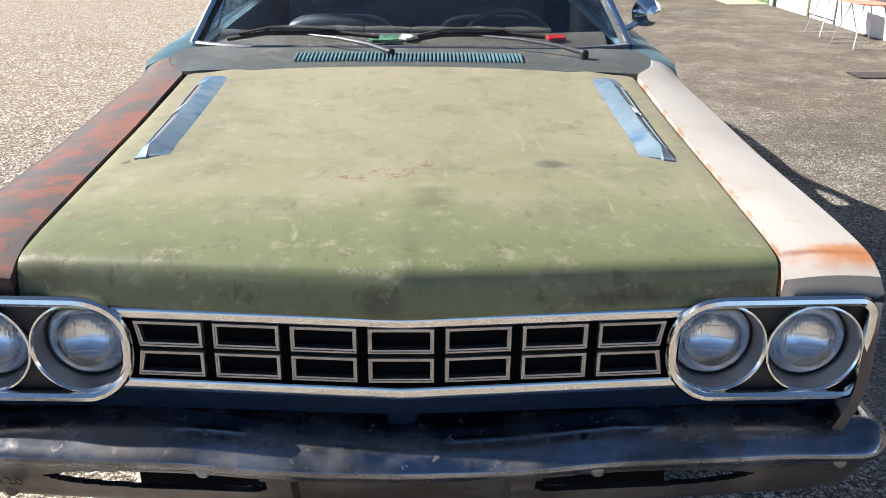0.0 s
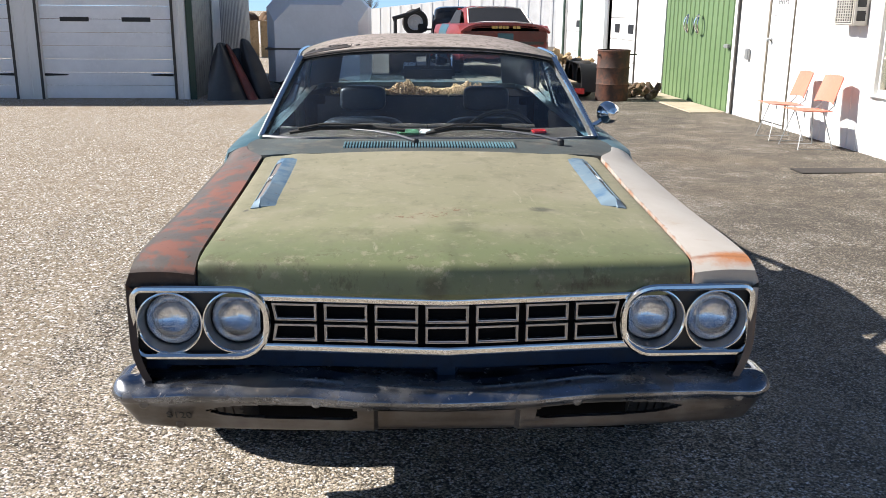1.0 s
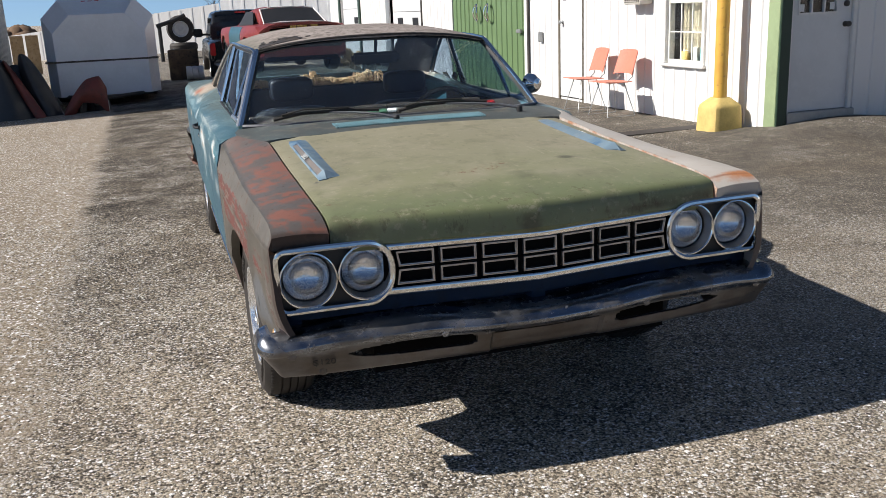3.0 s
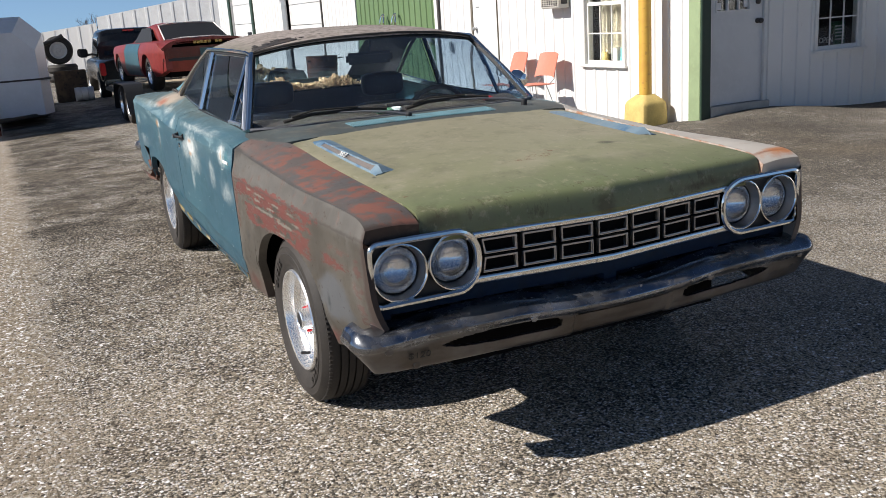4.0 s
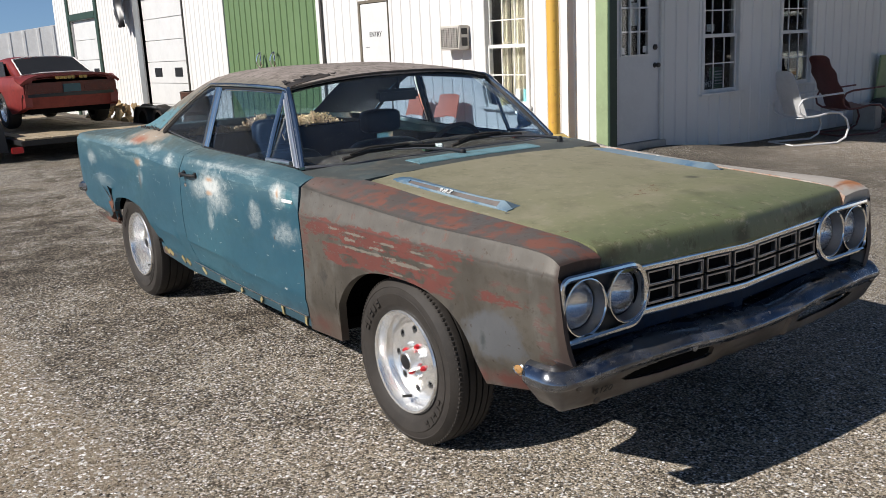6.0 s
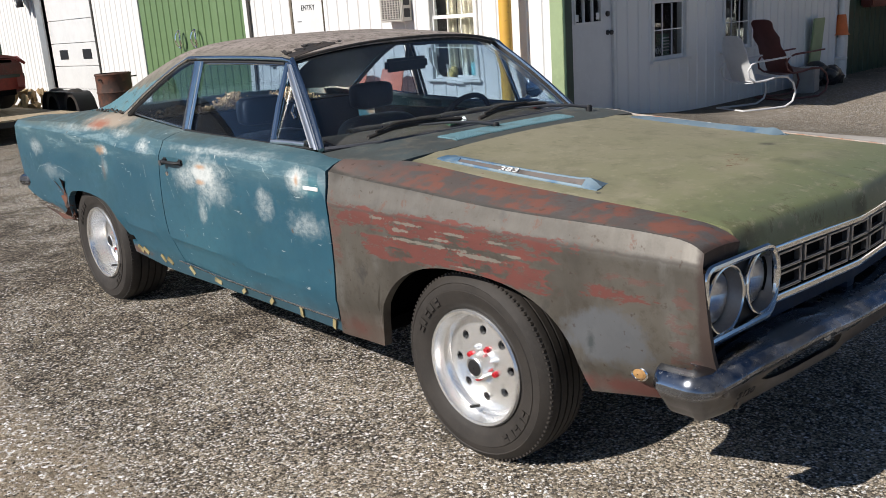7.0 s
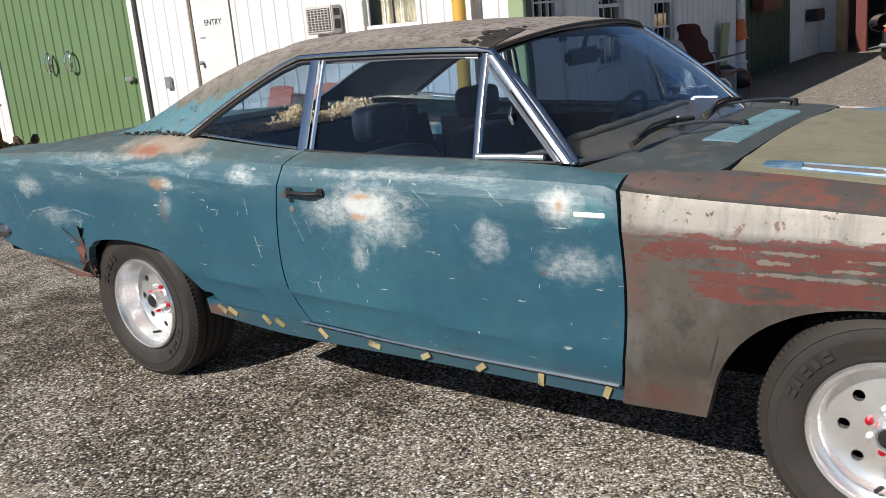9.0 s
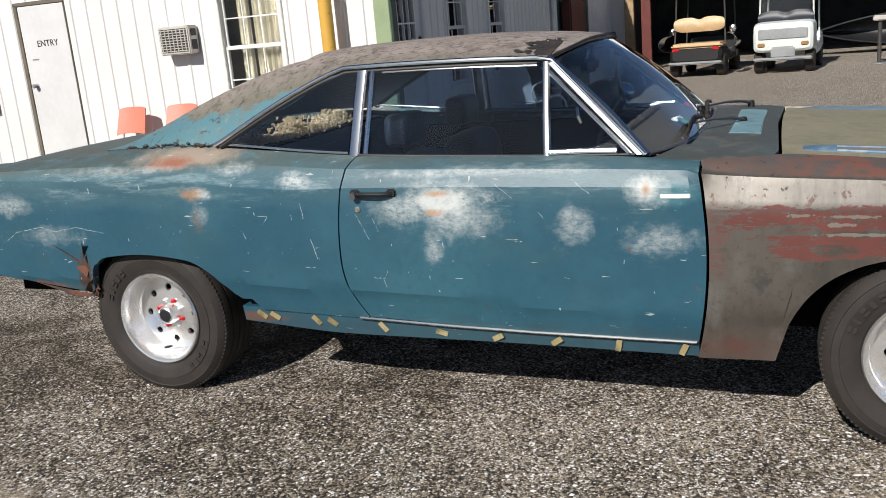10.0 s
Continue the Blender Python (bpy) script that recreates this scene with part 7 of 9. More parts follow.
def side_panel(bm, s, y0, y1, bottom, nu, nv, inner=None, ntop=0):
    """A body side between two upright edges; inner(y) gives the inside edge of its top, as (x, z)."""
    def at(u, j):
        ym = lerp(y0(0.6), y1(0.6), u)
        zb, zt = bottom(ym), cv(ym, *TOP)
        if j <= nv:
            zc, nc = cv(ym, *CREASE), nv - 4
            z = lerp(zb, zc, j / nc) if j <= nc else lerp(zc, zt, (j - nc) / 4)
            y = lerp(y0(z), y1(z), u)
            return (s * width(y, z), y, z)
        y = lerp(y0(zt), y1(zt), u)
        f = (j - nv) / ntop
        x0, (x1, z1) = width(y, zt), inner(y)
        soft = 0.006 * math.sin(math.pi * f)
        return (s * lerp(x0, x1, f), y, lerp(zt, z1, f) + soft)
    n = nv + ntop
    vs = [[bm.verts.new(at(i / nu, j)) for j in range(n + 1)] for i in range(nu + 1)]
    for i in range(nu):
        for j in range(n):
            bm.faces.new((vs[i][j], vs[i + 1][j], vs[i + 1][j + 1], vs[i][j + 1]))
    hem(bm, lambda co: ((-s * 0.02, 0.004, 0) if co.z < 0.79 else (0, 0.010, -0.045)) if co.y < 0.03 and co.z > 0.42 else (0, 0, -0.05) if abs(co.x) < 0.72 and co.z > 0.8 else (-s * 0.035, 0, -0.012 if co.z > 0.8 else 0.0))


def fender_in(y):
    return (cv(y, (-0.03, 0.689), (0.1, 0.692), (1.25, 0.694), (1.42, 0.775), (1.52, 0.80)), cv(y, *SEAM) + 0.001)


def shoulder_in(y):
    x = cv(y, (1.5, 0.80), (1.62, 0.775), (2.8, 0.758), (3.4, 0.735), (3.95, 0.70), (4.2, 0.66), (4.9, 0.62))
    z = cv(y, (1.5, 0.945), (1.9, 0.968), (2.8, 0.995), (3.35, 1.035), (3.6, 1.05), (3.95, 1.045), (4.2, 1.02), (4.9, 0.985))
    return (x, z)


for s, fmat, flabel in ((-1, FENDER_RUST, "bare steel fender with red oxide primer remains"), (1, FENDER_WHITE, "white fender with rust bleeding at its front edge")):
    bm = bmesh.new()
    side_panel(bm, s, lambda z: -0.030 + 0.1 * max(0, z - 0.6), lambda z: door_front(z) - 0.006, fender_bottom, 90, 22, fender_in, 8)
    part("front_fender", bm, fmat, car, flabel, 32)
    bm = bmesh.new()
    side_panel(bm, s, lambda z: door_front(z) + 0.003, lambda z: door_rear(z) - 0.003, lambda y: cv(y, (1.5, 0.345), (2.2, 0.358), (2.82, 0.385)), 40, 26, shoulder_in, 6)
    part("door", bm, TEAL_DOOR, car, "faded teal door with sanded white patches", 17)
    bm = bmesh.new()
    side_panel(bm, s, lambda z: door_rear(z) + 0.003, lambda z: 4.90 - 0.25 * abs(z - 0.85), quarter_bottom, 96, 22, shoulder_in, 8)
    part("quarter_panel", bm, TEAL_QUARTER, car, "faded teal rear quarter with rusted wheel arch", 17)
    # rocker
    bm = bmesh.new()
    sheet(bm, lambda u, v: (s * (0.868 - 0.010 * v), lerp(1.53, 3.33, u), lerp(cv(lerp(1.53, 3.33, u), (1.5, 0.341), (2.2, 0.354), (2.82, 0.381), (3.3, 0.41)), cv(lerp(1.53, 3.33, u), (1.5, 0.288), (2.2, 0.302), (2.85, 0.308), (3.33, 0.345)), v)), 24, 3)
    hem(bm, lambda co: (-s * 0.06, 0, 0))
    part("rocker_panel", bm, TEAL_ROCKER, car)
    bm = bmesh.new()
    tube(bm, [(s * 0.880, y, cv(y, (1.5, 0.345), (2.2, 0.358), (2.82, 0.385)) - 0.001) for y in (1.535, 1.8, 2.1, 2.4, 2.79)], 0.0050, 8)
    part("sill_trim", bm, CHROME, car)

# hood
def hood_at(u, v):
    x = lerp(-0.684, 0.684, u)
    a = abs(x) / 0.684
    yf = -0.050 + 0.054 * a
    d = 1.275 * v**1.6
    y = yf + d * (1.275 + 0.012 * (1 - a * a) - yf) / 1.275
    crown = 0.024 * (1 - a * a) * min(1, d / 0.25) + 0.003 * max(0, 1 - a / 0.05) * max(0, 1 - d / 0.5)
    edge = 0.012 * max(0, (a - 0.965) / 0.035) ** 2
    ridge = 0.010 * max(0, 1 - abs(a - 0.80) / 0.10) * min(1, max(0, (d - 0.3) / 0.3))
    return (x, y, cv(d, *HOOD) + crown - edge * 0.3 + ridge * 0.5)


bm = bmesh.new()
sheet(bm, hood_at, 64, 84)
hem(bm, lambda co: (0, 0.012 if co.y < 0.1 else 0, -0.02))
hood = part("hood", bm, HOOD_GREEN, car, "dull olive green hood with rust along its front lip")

# header panel behind the lip of the hood
bm = bmesh.new()
sheet(bm, lambda u, v: (lerp(-0.845, 0.845, u), 0.004 + 0.030 * v + 0.006 * abs(2 * u - 1), lerp(0.772, 0.842, v) - 0.012 * abs(2 * u - 1) ** 2 * v), 40, 8)
solid(bm, 0.004)
part("header_panel", bm, NOSE_BROWN, car, "rust brown header panel above the grille")

# scoops: a low ridge, its outer side a recessed insert in a bright frame
SOLID = ((0.0, 0.0), (0.060, 1.0), (0.066, 1.0), (0.068, 0.93), (0.0935, 0.25), (0.0945, 0.22), (0.098, 0.12), (0.101, 0.0))
for s in (-1, 1):
    sc = thing("hood_scoop", "", "")
    sc.parent = car
    def hood_top(x, y):
        a = abs(x) / 0.684
        return cv(y + 0.02, *HOOD) + 0.024 * (1 - a * a) + 0.002
    def scoop_h(u):
        return cv(u, (0, 0.002), (0.065, 0.024), (0.12, 0.020), (0.5, 0.016), (0.86, 0.012), (1, 0.001))
    def scoop_pt(u, k, s=s):
        y = lerp(0.502, 1.212, u)
        h, (o, f) = scoop_h(u), SOLID[k]
        z = f * h
        if 0.085 < u < 0.855 and k >= 3:
            z = {3: h - 0.006, 4: 0.0005, 5: 0.005, 6: 0.005, 7: 0.0}[k]
        x = 0.538 + 0.79 * o
        if k < 2 and u < 0.075:
            y += (0.016 if k == 0 else 0.006) * (1 - u / 0.075)
        if k > 4 and u > 0.86:
            y -= 0.03 * (u - 0.86) / 0.14
        return Vector((s * x, y, hood_top(x, y) + z))
    us = [0, 0.012, 0.03, 0.055, 0.075, 0.084, 0.086] + [0.086 + 0.768 * k / 24 for k in range(1, 24)] + [0.854, 0.856, 0.88, 0.93, 0.97, 1.0]
    bm = bmesh.new()
    grid = [[bm.verts.new(scoop_pt(u, k)) for k in range(8)] for u in us]
    for A, B in zip(grid, grid[1:]):
        for k in range(7):
            bm.faces.new((A[k], B[k], B[k + 1], A[k + 1]))
    hem(bm, lambda co: (0, 0, -0.012))
    part("scoop_bezel", bm, SCOOP_BLUE, sc, "faded blue scoop bezel", 20)
    bm = bmesh.new()
    lift_ = Vector((s * 0.0012, 0, 0.0016))
    sheet(bm, lambda u, v: scoop_pt(lerp(0.087, 0.853, u), 3).lerp(scoop_pt(lerp(0.087, 0.853, u), 4), v) + lift_, 24, 2)
    part("scoop_insert", bm, SCOOP_INSERT, sc)
    p3, p4 = scoop_pt(0.52, 3), scoop_pt(0.52, 4)
    up_ = (p3 - p4).normalized()
    right_ = Vector((0, s, 0))
    out_ = right_.cross(up_)
    p = p4.lerp(p3, 0.10) + out_ * 0.0035
    m = Matrix.Translation(p) @ Matrix((right_, up_, out_)).transposed().to_4x4()
    num = lettering("383", 0.030, m @ Matrix.Diagonal((2.0, 1, 2.5, 1)), BADGE_WHITE, "scoop_numerals")
    num.parent = sc

# cowl between hood and windscreen
def cowl_at(u, v):
    x = lerp(-0.80, 0.80, u)
    a = abs(x) / 0.80
    yf = 1.283 + 0.02 * (1 - a) + 0.10 * max(0, (a - 0.8) / 0.2) ** 2
    yb = cv(a, (0, 1.555), (0.6, 1.575), (0.93, 1.66), (1.0, 1.70))
    return (x, lerp(yf, yb, v), lerp(0.955, 0.966, v) + 0.012 * (1 - a * a) - 0.012 * max(0, (a - 0.8) / 0.2) - 0.01 * (1 - v) ** 6)


bm = bmesh.new()
sheet(bm, cowl_at, 48, 10)
hem(bm, lambda co: (0, 0, -0.02))
cowl = part("cowl_panel", bm, COWL, car, "weathered blue grey cowl panel")
# near-black sheet on the cowl, shade of the air slots as colour
bm = bmesh.new()
sheet(bm, lambda u, v: Vector(cowl_at((lerp(-0.372, 0.352, u) + 0.8) / 1.6, lerp(0.22, 0.62, v))) + Vector((0, 0, 0.0015)), 30, 3)
solid(bm, 0.001)
part("cowl_vent", bm, VENT_SHADE, cowl, "near-black sheet for the shade in the cowl air slots")
for i in range(58):
    x = lerp(-0.368, 0.348, i / 57)
    p0, p1 = (Vector(cowl_at((x + 0.8) / 1.6, q)) for q in (0.215, 0.625))
    bm = bmesh.new()
    rings = []
    for f, h in ((0.0, 0.0), (0.04, 0.006), (0.5, 0.0075), (0.96, 0.006), (1.0, 0.0)):
        c = p0.lerp(p1, f)
        rings.append([bm.verts.new(c + Vector((dx, 0, dz))) for dx, dz in ((-0.0036, 0.0), (-0.0028, h + 0.001), (0.0028, h + 0.001), (0.0036, 0.0))])
    for A, B in zip(rings, rings[1:]):
        for k in range(3):
            bm.faces.new((A[k], A[k + 1], B[k + 1], B[k]))
    part("vent_rib", bm, VENT_TEAL, cowl)

# windscreen
def screen_at(u, v):
    a = 2 * u - 1
    b = abs(a)
    bot = Vector((0.752 * a, cv(b, (0, 1.565), (0.6, 1.585), (0.93, 1.67), (1.0, 1.705)), 0.968 - 0.010 * b))
    top = Vector((0.600 * a, cv(b, (0, 1.985), (0.7, 2.02), (1.0, 2.07)), 1.343 - 0.050 * b**2.4))
    p = bot.lerp(top, v)
    return p + Vector((0, -0.025, 0.02)) * math.sin(math.pi * v) * (1 - 0.6 * b)


bm = bmesh.new()
sheet(bm, screen_at, 32, 12)
solid(bm, 0.005)
ws = part("windscreen", bm, GLASS, car, "dusty curved windscreen")
ws.visible_shadow = False
for nm, pts, r in (("windscreen_trim", [screen_at(0, k / 14) for k in range(15)], 0.011), ("windscreen_trim", [screen_at(1, k / 14) for k in range(15)], 0.011),
                   ("windscreen_header", [screen_at(k / 24, 1) for k in range(25)], 0.006), ("windscreen_sill", [screen_at(k / 24, 0) for k in range(25)], 0.010)):
    bm = bmesh.new()
    tube(bm, [Vector(p) + Vector((0.010 * (1 if p[0] > 0 else -1) if nm == "windscreen_trim" else 0, -0.008, 0.008)) for p in pts], r, 8)
    part(nm, bm, {"windscreen_trim": CHROME, "windscreen_header": POST_DARK, "windscreen_sill": TRIM_DULL}[nm], car)

# roof and the sail panels beside the rear window, one skin
RAIL = ((2.05, 1.298), (2.4, 1.312), (2.8, 1.316), (3.1, 1.295))


def roof_edge(y):
    """Outer edge of the roof skin: half width and height."""
    if y < 2.86:
        return cv(y, (2.0, 0.605), (2.4, 0.632), (2.8, 0.640), (2.86, 0.641)), cv(y, *RAIL) + 0.006
    if y < 3.43:
        v = ((y - 2.86) / 0.57) ** (1 / 0.92)
        return lerp(0.641, 0.742, v), lerp(1.322, 1.056, v**1.12)
    return cv(y, (3.43, 0.742), (3.7, 0.728), (4.05, 0.69)), cv(y, (3.43, 1.056), (3.7, 1.054), (4.05, 1.044))


def roof_inner(y):
    return cv(y, (3.10, 0.47), (3.5, 0.525), (4.05, 0.60)) / roof_edge(y)[0]


def roof_skin(a, y):
    b = abs(a)
    xr, zr = roof_edge(y)
    zc = cv(y, (1.97, 1.350), (2.2, 1.380), (2.6, 1.398), (2.95, 1.394), (3.15, 1.380), (3.40, 1.330), (3.60, 1.268), (3.85, 1.155), (4.05, 1.048))
    p = cv(y, (2.6, 2.7), (2.95, 3.6), (3.2, 5.0), (3.6, 4.6), (4.05, 3.5))
    return Vector((a * xr, y, zr + (zc - zr) * (1 - b**p)))


def roof_at(u, v):
    a = 2 * u - 1
    y0 = cv(abs(a), (0, 1.975), (0.7, 2.01), (1.0, 2.06))
    return roof_skin(a, lerp(y0, 3.12, v))


def sail_at(s, gap=0.0):
    def at(u, v):
        y = lerp(3.12, 4.05, v)
        p = roof_skin(s * lerp(roof_inner(y), 1.0, u), y)
        return p + Vector((-s * gap, 0, -gap))
    return at


bm = bmesh.new()
rows = 34
cols = [-1 + 2 * k / 40 for k in range(41)]
b0 = roof_inner(3.12)
inner_cols = [c * b0 / 0.7 if abs(c) <= 0.7 else math.copysign(lerp(b0, 1, (abs(c) - 0.7) / 0.3), c) for c in cols]
skin = [[bm.verts.new(roof_skin(a, lerp(cv(abs(a), (0, 1.975), (0.7, 2.01), (1.0, 2.06)), 3.12, j / rows))) for a in inner_cols] for j in range(rows + 1)]
for A, B in zip(skin, skin[1:]):
    for k in range(40):
        bm.faces.new((A[k], A[k + 1], B[k + 1], B[k]))
for s in (-1, 1):
    sheet(bm, lambda u, v: sail_at(s)(u, v), 6, 32)
bmesh.ops.remove_doubles(bm, verts=bm.verts[:], dist=0.002)
hem(bm, lambda co: (-0.012 * (1 if co.x > 0 else -1), 0, -0.014))
part("roof", bm, ROOF_VINYL, car, "bare stained roof with blue paint and rust at its foot", 40)
for s in (-1, 1):
    bm = bmesh.new()
    sheet(bm, sail_at(s, 0.018), 4, 16)
    part("pillar_lining", bm, HEADLINER, car)

# rust holes eaten along the foot of the sail panels
for s in (-1, 1):
    rnd = random.Random(31)
    bm = bmesh.new()
    for k in range(26):
        y = lerp(3.44, 3.92, k / 25)
        xr, zr = roof_edge(y)
        q = Vector((s * xr, y, zr))
        m = Matrix.Translation(q + Vector((s * 0.002, rnd.uniform(-0.008, 0.008), rnd.uniform(-0.006, 0.010)))) @ Matrix.Rotation(rnd.uniform(-0.5, 0.5), 4, "X") @ Matrix.Diagonal((0.006, rnd.uniform(0.006, 0.018), rnd.uniform(0.002, 0.007), 1))
        bmesh.ops.create_icosphere(bm, subdivisions=2, radius=1, matrix=m)
    tagged(part("rust_flakes", bm, POST_DARK, car, "rusted holes along the foot of the roof pillar"), kind="stuff")

# rear window and deck
bm = bmesh.new()
sheet(bm, lambda u, v: roof_skin((2 * u - 1) * roof_inner(lerp(3.11, 4.05, v)) * 1.01, lerp(3.11, 4.05, v)) + Vector((0, 0, -0.012)), 14, 14)
solid(bm, 0.005)
rw = part("rear_window", bm, GLASS, car)
rw.visible_shadow = False
bm = bmesh.new()
sheet(bm, lambda u, v: (lerp(-1, 1, u) * lerp(0.67, 0.62, v), lerp(3.98, 4.88, v), lerp(1.030, 0.985, v) + 0.012 * (1 - (2 * u - 1) ** 2) - 0.03 * v**8), 16, 14)
hem(bm, lambda co: (0, 0, -0.03))
part("trunk_lid", bm, DECK, car, "dull weathered trunk lid")
bm = bmesh.new()
sheet(bm, lambda u, v: (lerp(-0.85, 0.85, u), 4.86 - 0.10 * abs(v - 0.7), lerp(0.55, 0.97, v)), 8, 6)
solid(bm, 0.02)
part("tail_panel", bm, DECK, car)

# side glass with its chrome
def side_glass(s, pts_bottom, pts_top, nu=8):
    bm = bmesh.new()
    sheet(bm, lambda u, v: Vector((s * pts_bottom(u)[0], *pts_bottom(u)[1:])).lerp(Vector((s * pts_top(u)[0], *pts_top(u)[1:])), v), nu, 6)
    solid(bm, 0.005)
    g = part("side_window", bm, GLASS_SIDE, car)
    g.visible_shadow = False


def beltz(y):
    return cv(y, (1.7, 0.968), (2.0, 0.972), (2.8, 0.998), (3.4, 1.05))


def railp(y):
    return (cv(y, (2.05, 0.618), (2.4, 0.640), (2.8, 0.648)), y, cv(y, *RAIL) - 0.012)


for s in (-1, 1):
    side_glass(s, lambda u: (0.757 - 0.012 * u, lerp(2.05, 2.765, u), beltz(lerp(2.05, 2.765, u))), lambda u: railp(lerp(2.07, 2.745, u)))
    side_glass(s, lambda u: (0.760, lerp(1.735, 2.03, u), 0.968), lambda u: (lerp(0.755, 0.617, u), lerp(1.745, 2.06, u), lerp(0.975, 1.285, u)))
    side_glass(s, lambda u: (lerp(0.747, 0.735, u), lerp(2.83, 3.39, u), beltz(lerp(2.83, 3.39, u))), lambda u: (roof_edge(lerp(2.87, 3.415, u))[0], lerp(2.81, 3.405, u), roof_edge(lerp(2.81, 3.415, u))[1] - 0.016))
    def bar(nm, pts, r, mat=CHROME):
        bm = bmesh.new()
        tube(bm, [(s * p[0], p[1], p[2]) for p in pts], r, 8)
        part(nm, bm, mat, car)
    def strip(nm, pts, w, mat=CHROME):
        """A flat polished strip, w wide along the car."""
        bm = bmesh.new()
        rings = []
        for p in pts:
            rings.append([bm.verts.new((s * (p[0] + dx), p[1] + dy, p[2])) for dx, dy in ((0.0, -w / 2), (0.009, -w / 2 + 0.005), (0.011, 0), (0.009, w / 2 - 0.005), (0.0, w / 2), (-0.012, 0))])
        for A, B in zip(rings, rings[1:]):
            for k in range(6):
                bm.faces.new((A[k], A[(k + 1) % 6], B[(k + 1) % 6], B[k]))
        part(nm, bm, mat, car)
    strip("quarter_post", [(0.757, 2.803, 0.992), (0.702, 2.792, 1.16), (0.652, 2.782, 1.305)], 0.044)
    strip("quarter_post", [(0.757, 2.757, 0.992), (0.700, 2.748, 1.16), (0.652, 2.740, 1.303)], 0.020)
    strip("vent_post", [(0.762, 2.045, 0.968), (0.70, 2.055, 1.13), (0.628, 2.065, 1.29)], 0.030)
    bar("vent_sill", [(0.766, 1.80, 0.982), (0.766, 1.9, 0.984), (0.766, 2.04, 0.982)], 0.010, BRIGHT_TRIM)
    bar("drip_rail", [(0.768, 1.705, 0.965), (0.70, 1.865, 1.12), (0.625, 2.045, 1.292)] + [(cv(y, (2.05, 0.628), (2.4, 0.650), (2.8, 0.657)), y, cv(y, *RAIL) + 0.004) for y in (2.1, 2.3, 2.5, 2.7, 2.86)] + [(roof_edge(y)[0] + 0.012, y, roof_edge(y)[1] - 0.004) for y in (2.93, 3.0, 3.08, 3.16, 3.24, 3.32, 3.40, 3.44)], 0.0085)
    bar("window_gasket", [(roof_edge(y)[0] + 0.004, y, roof_edge(y)[1] - 0.022) for y in (2.10, 2.3, 2.5, 2.7, 2.86, 2.95, 3.05, 3.15, 3.25, 3.35, 3.415)], 0.011, BLACK)
    bar("window_edge", [(roof_edge(y)[0] + 0.010, y, roof_edge(y)[1] - 0.030) for y in (2.10, 2.3, 2.5, 2.7)], 0.004)
    bar("window_edge", [(0.752 - 0.02 * k / 8, lerp(2.83, 3.41, k / 8), beltz(lerp(2.83, 3.41, k / 8)) + 0.004) for k in range(9)], 0.006)
    bar("window_gasket", [(0.764, lerp(1.74, 2.78, k / 8), beltz(lerp(1.74, 2.78, k / 8)) - 0.002) for k in range(9)], 0.006, BLACK)
    bar("vent_latch", [(0.716, 1.93, 1.075), (0.722, 1.938, 1.10), (0.700, 1.945, 1.125)], 0.006)
    strip("pillar_trim", [(0.770, 1.722, 0.968), (0.710, 1.868, 1.112), (0.632, 2.046, 1.283)], 0.030, BRIGHT_TRIM)
    strip("pillar_trim", [(0.766, 1.757, 0.972), (0.706, 1.900, 1.108), (0.630, 2.072, 1.27)], 0.022, BRIGHT_TRIM)
    # windscreen post
    bm = bmesh.new()
    sheet(bm, lambda u, v: Vector(screen_at(0 if s < 0 else 1, v)).lerp(Vector((s * lerp(0.758, 0.610, v), lerp(1.708, 2.052, v), lerp(0.958, 1.286, v))), u) + Vector((s * 0.006 * math.sin(math.pi * u), 0, 0.004)), 4, 12)
    hem(bm, lambda co: (-s * 0.012, 0.004, -0.010))
    part("windscreen_post", bm, POST_DARK, car)

# under-body, its inside shade put into near-black boxes
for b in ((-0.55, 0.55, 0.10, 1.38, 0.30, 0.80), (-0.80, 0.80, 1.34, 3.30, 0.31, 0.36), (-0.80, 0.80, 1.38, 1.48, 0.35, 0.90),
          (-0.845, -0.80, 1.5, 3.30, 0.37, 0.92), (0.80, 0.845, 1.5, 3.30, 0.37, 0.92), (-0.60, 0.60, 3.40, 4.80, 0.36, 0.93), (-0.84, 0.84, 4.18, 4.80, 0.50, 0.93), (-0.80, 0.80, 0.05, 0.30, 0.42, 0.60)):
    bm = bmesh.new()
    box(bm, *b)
    part("inner_panel", bm, CAVITY_SHADE, car)

# grille
def nose_y(x):
    return -0.030 + 0.028 * abs(x) / 0.5


grille = thing("grille", "", "")
grille.parent = car
# near-black sheet that holds the shade behind the grille
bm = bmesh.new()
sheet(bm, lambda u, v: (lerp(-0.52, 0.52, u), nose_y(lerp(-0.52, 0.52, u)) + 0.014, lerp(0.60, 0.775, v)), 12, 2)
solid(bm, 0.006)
part("grille_back", bm, CAVITY_SHADE, grille)
for nm, z, h in (("upper_bar", 0.757, 0.011), ("lower_bar", 0.612, 0.013)):
    bm = bmesh.new()
    def bar_at(u, v, z=z, h=h):
        x = lerp(-0.535, 0.535, u)
        a = 2 * math.pi * v
        c = lambda t: math.copysign(abs(t) ** 0.6, t)
        return (x, nose_y(x) + 0.008 * c(math.cos(a)) - 0.002, z - 0.008 * (1 - abs(x) / 0.53) + h * c(math.sin(a)))
    sheet(bm, bar_at, 20, 12)
    part(nm, bm, CHROME, grille)
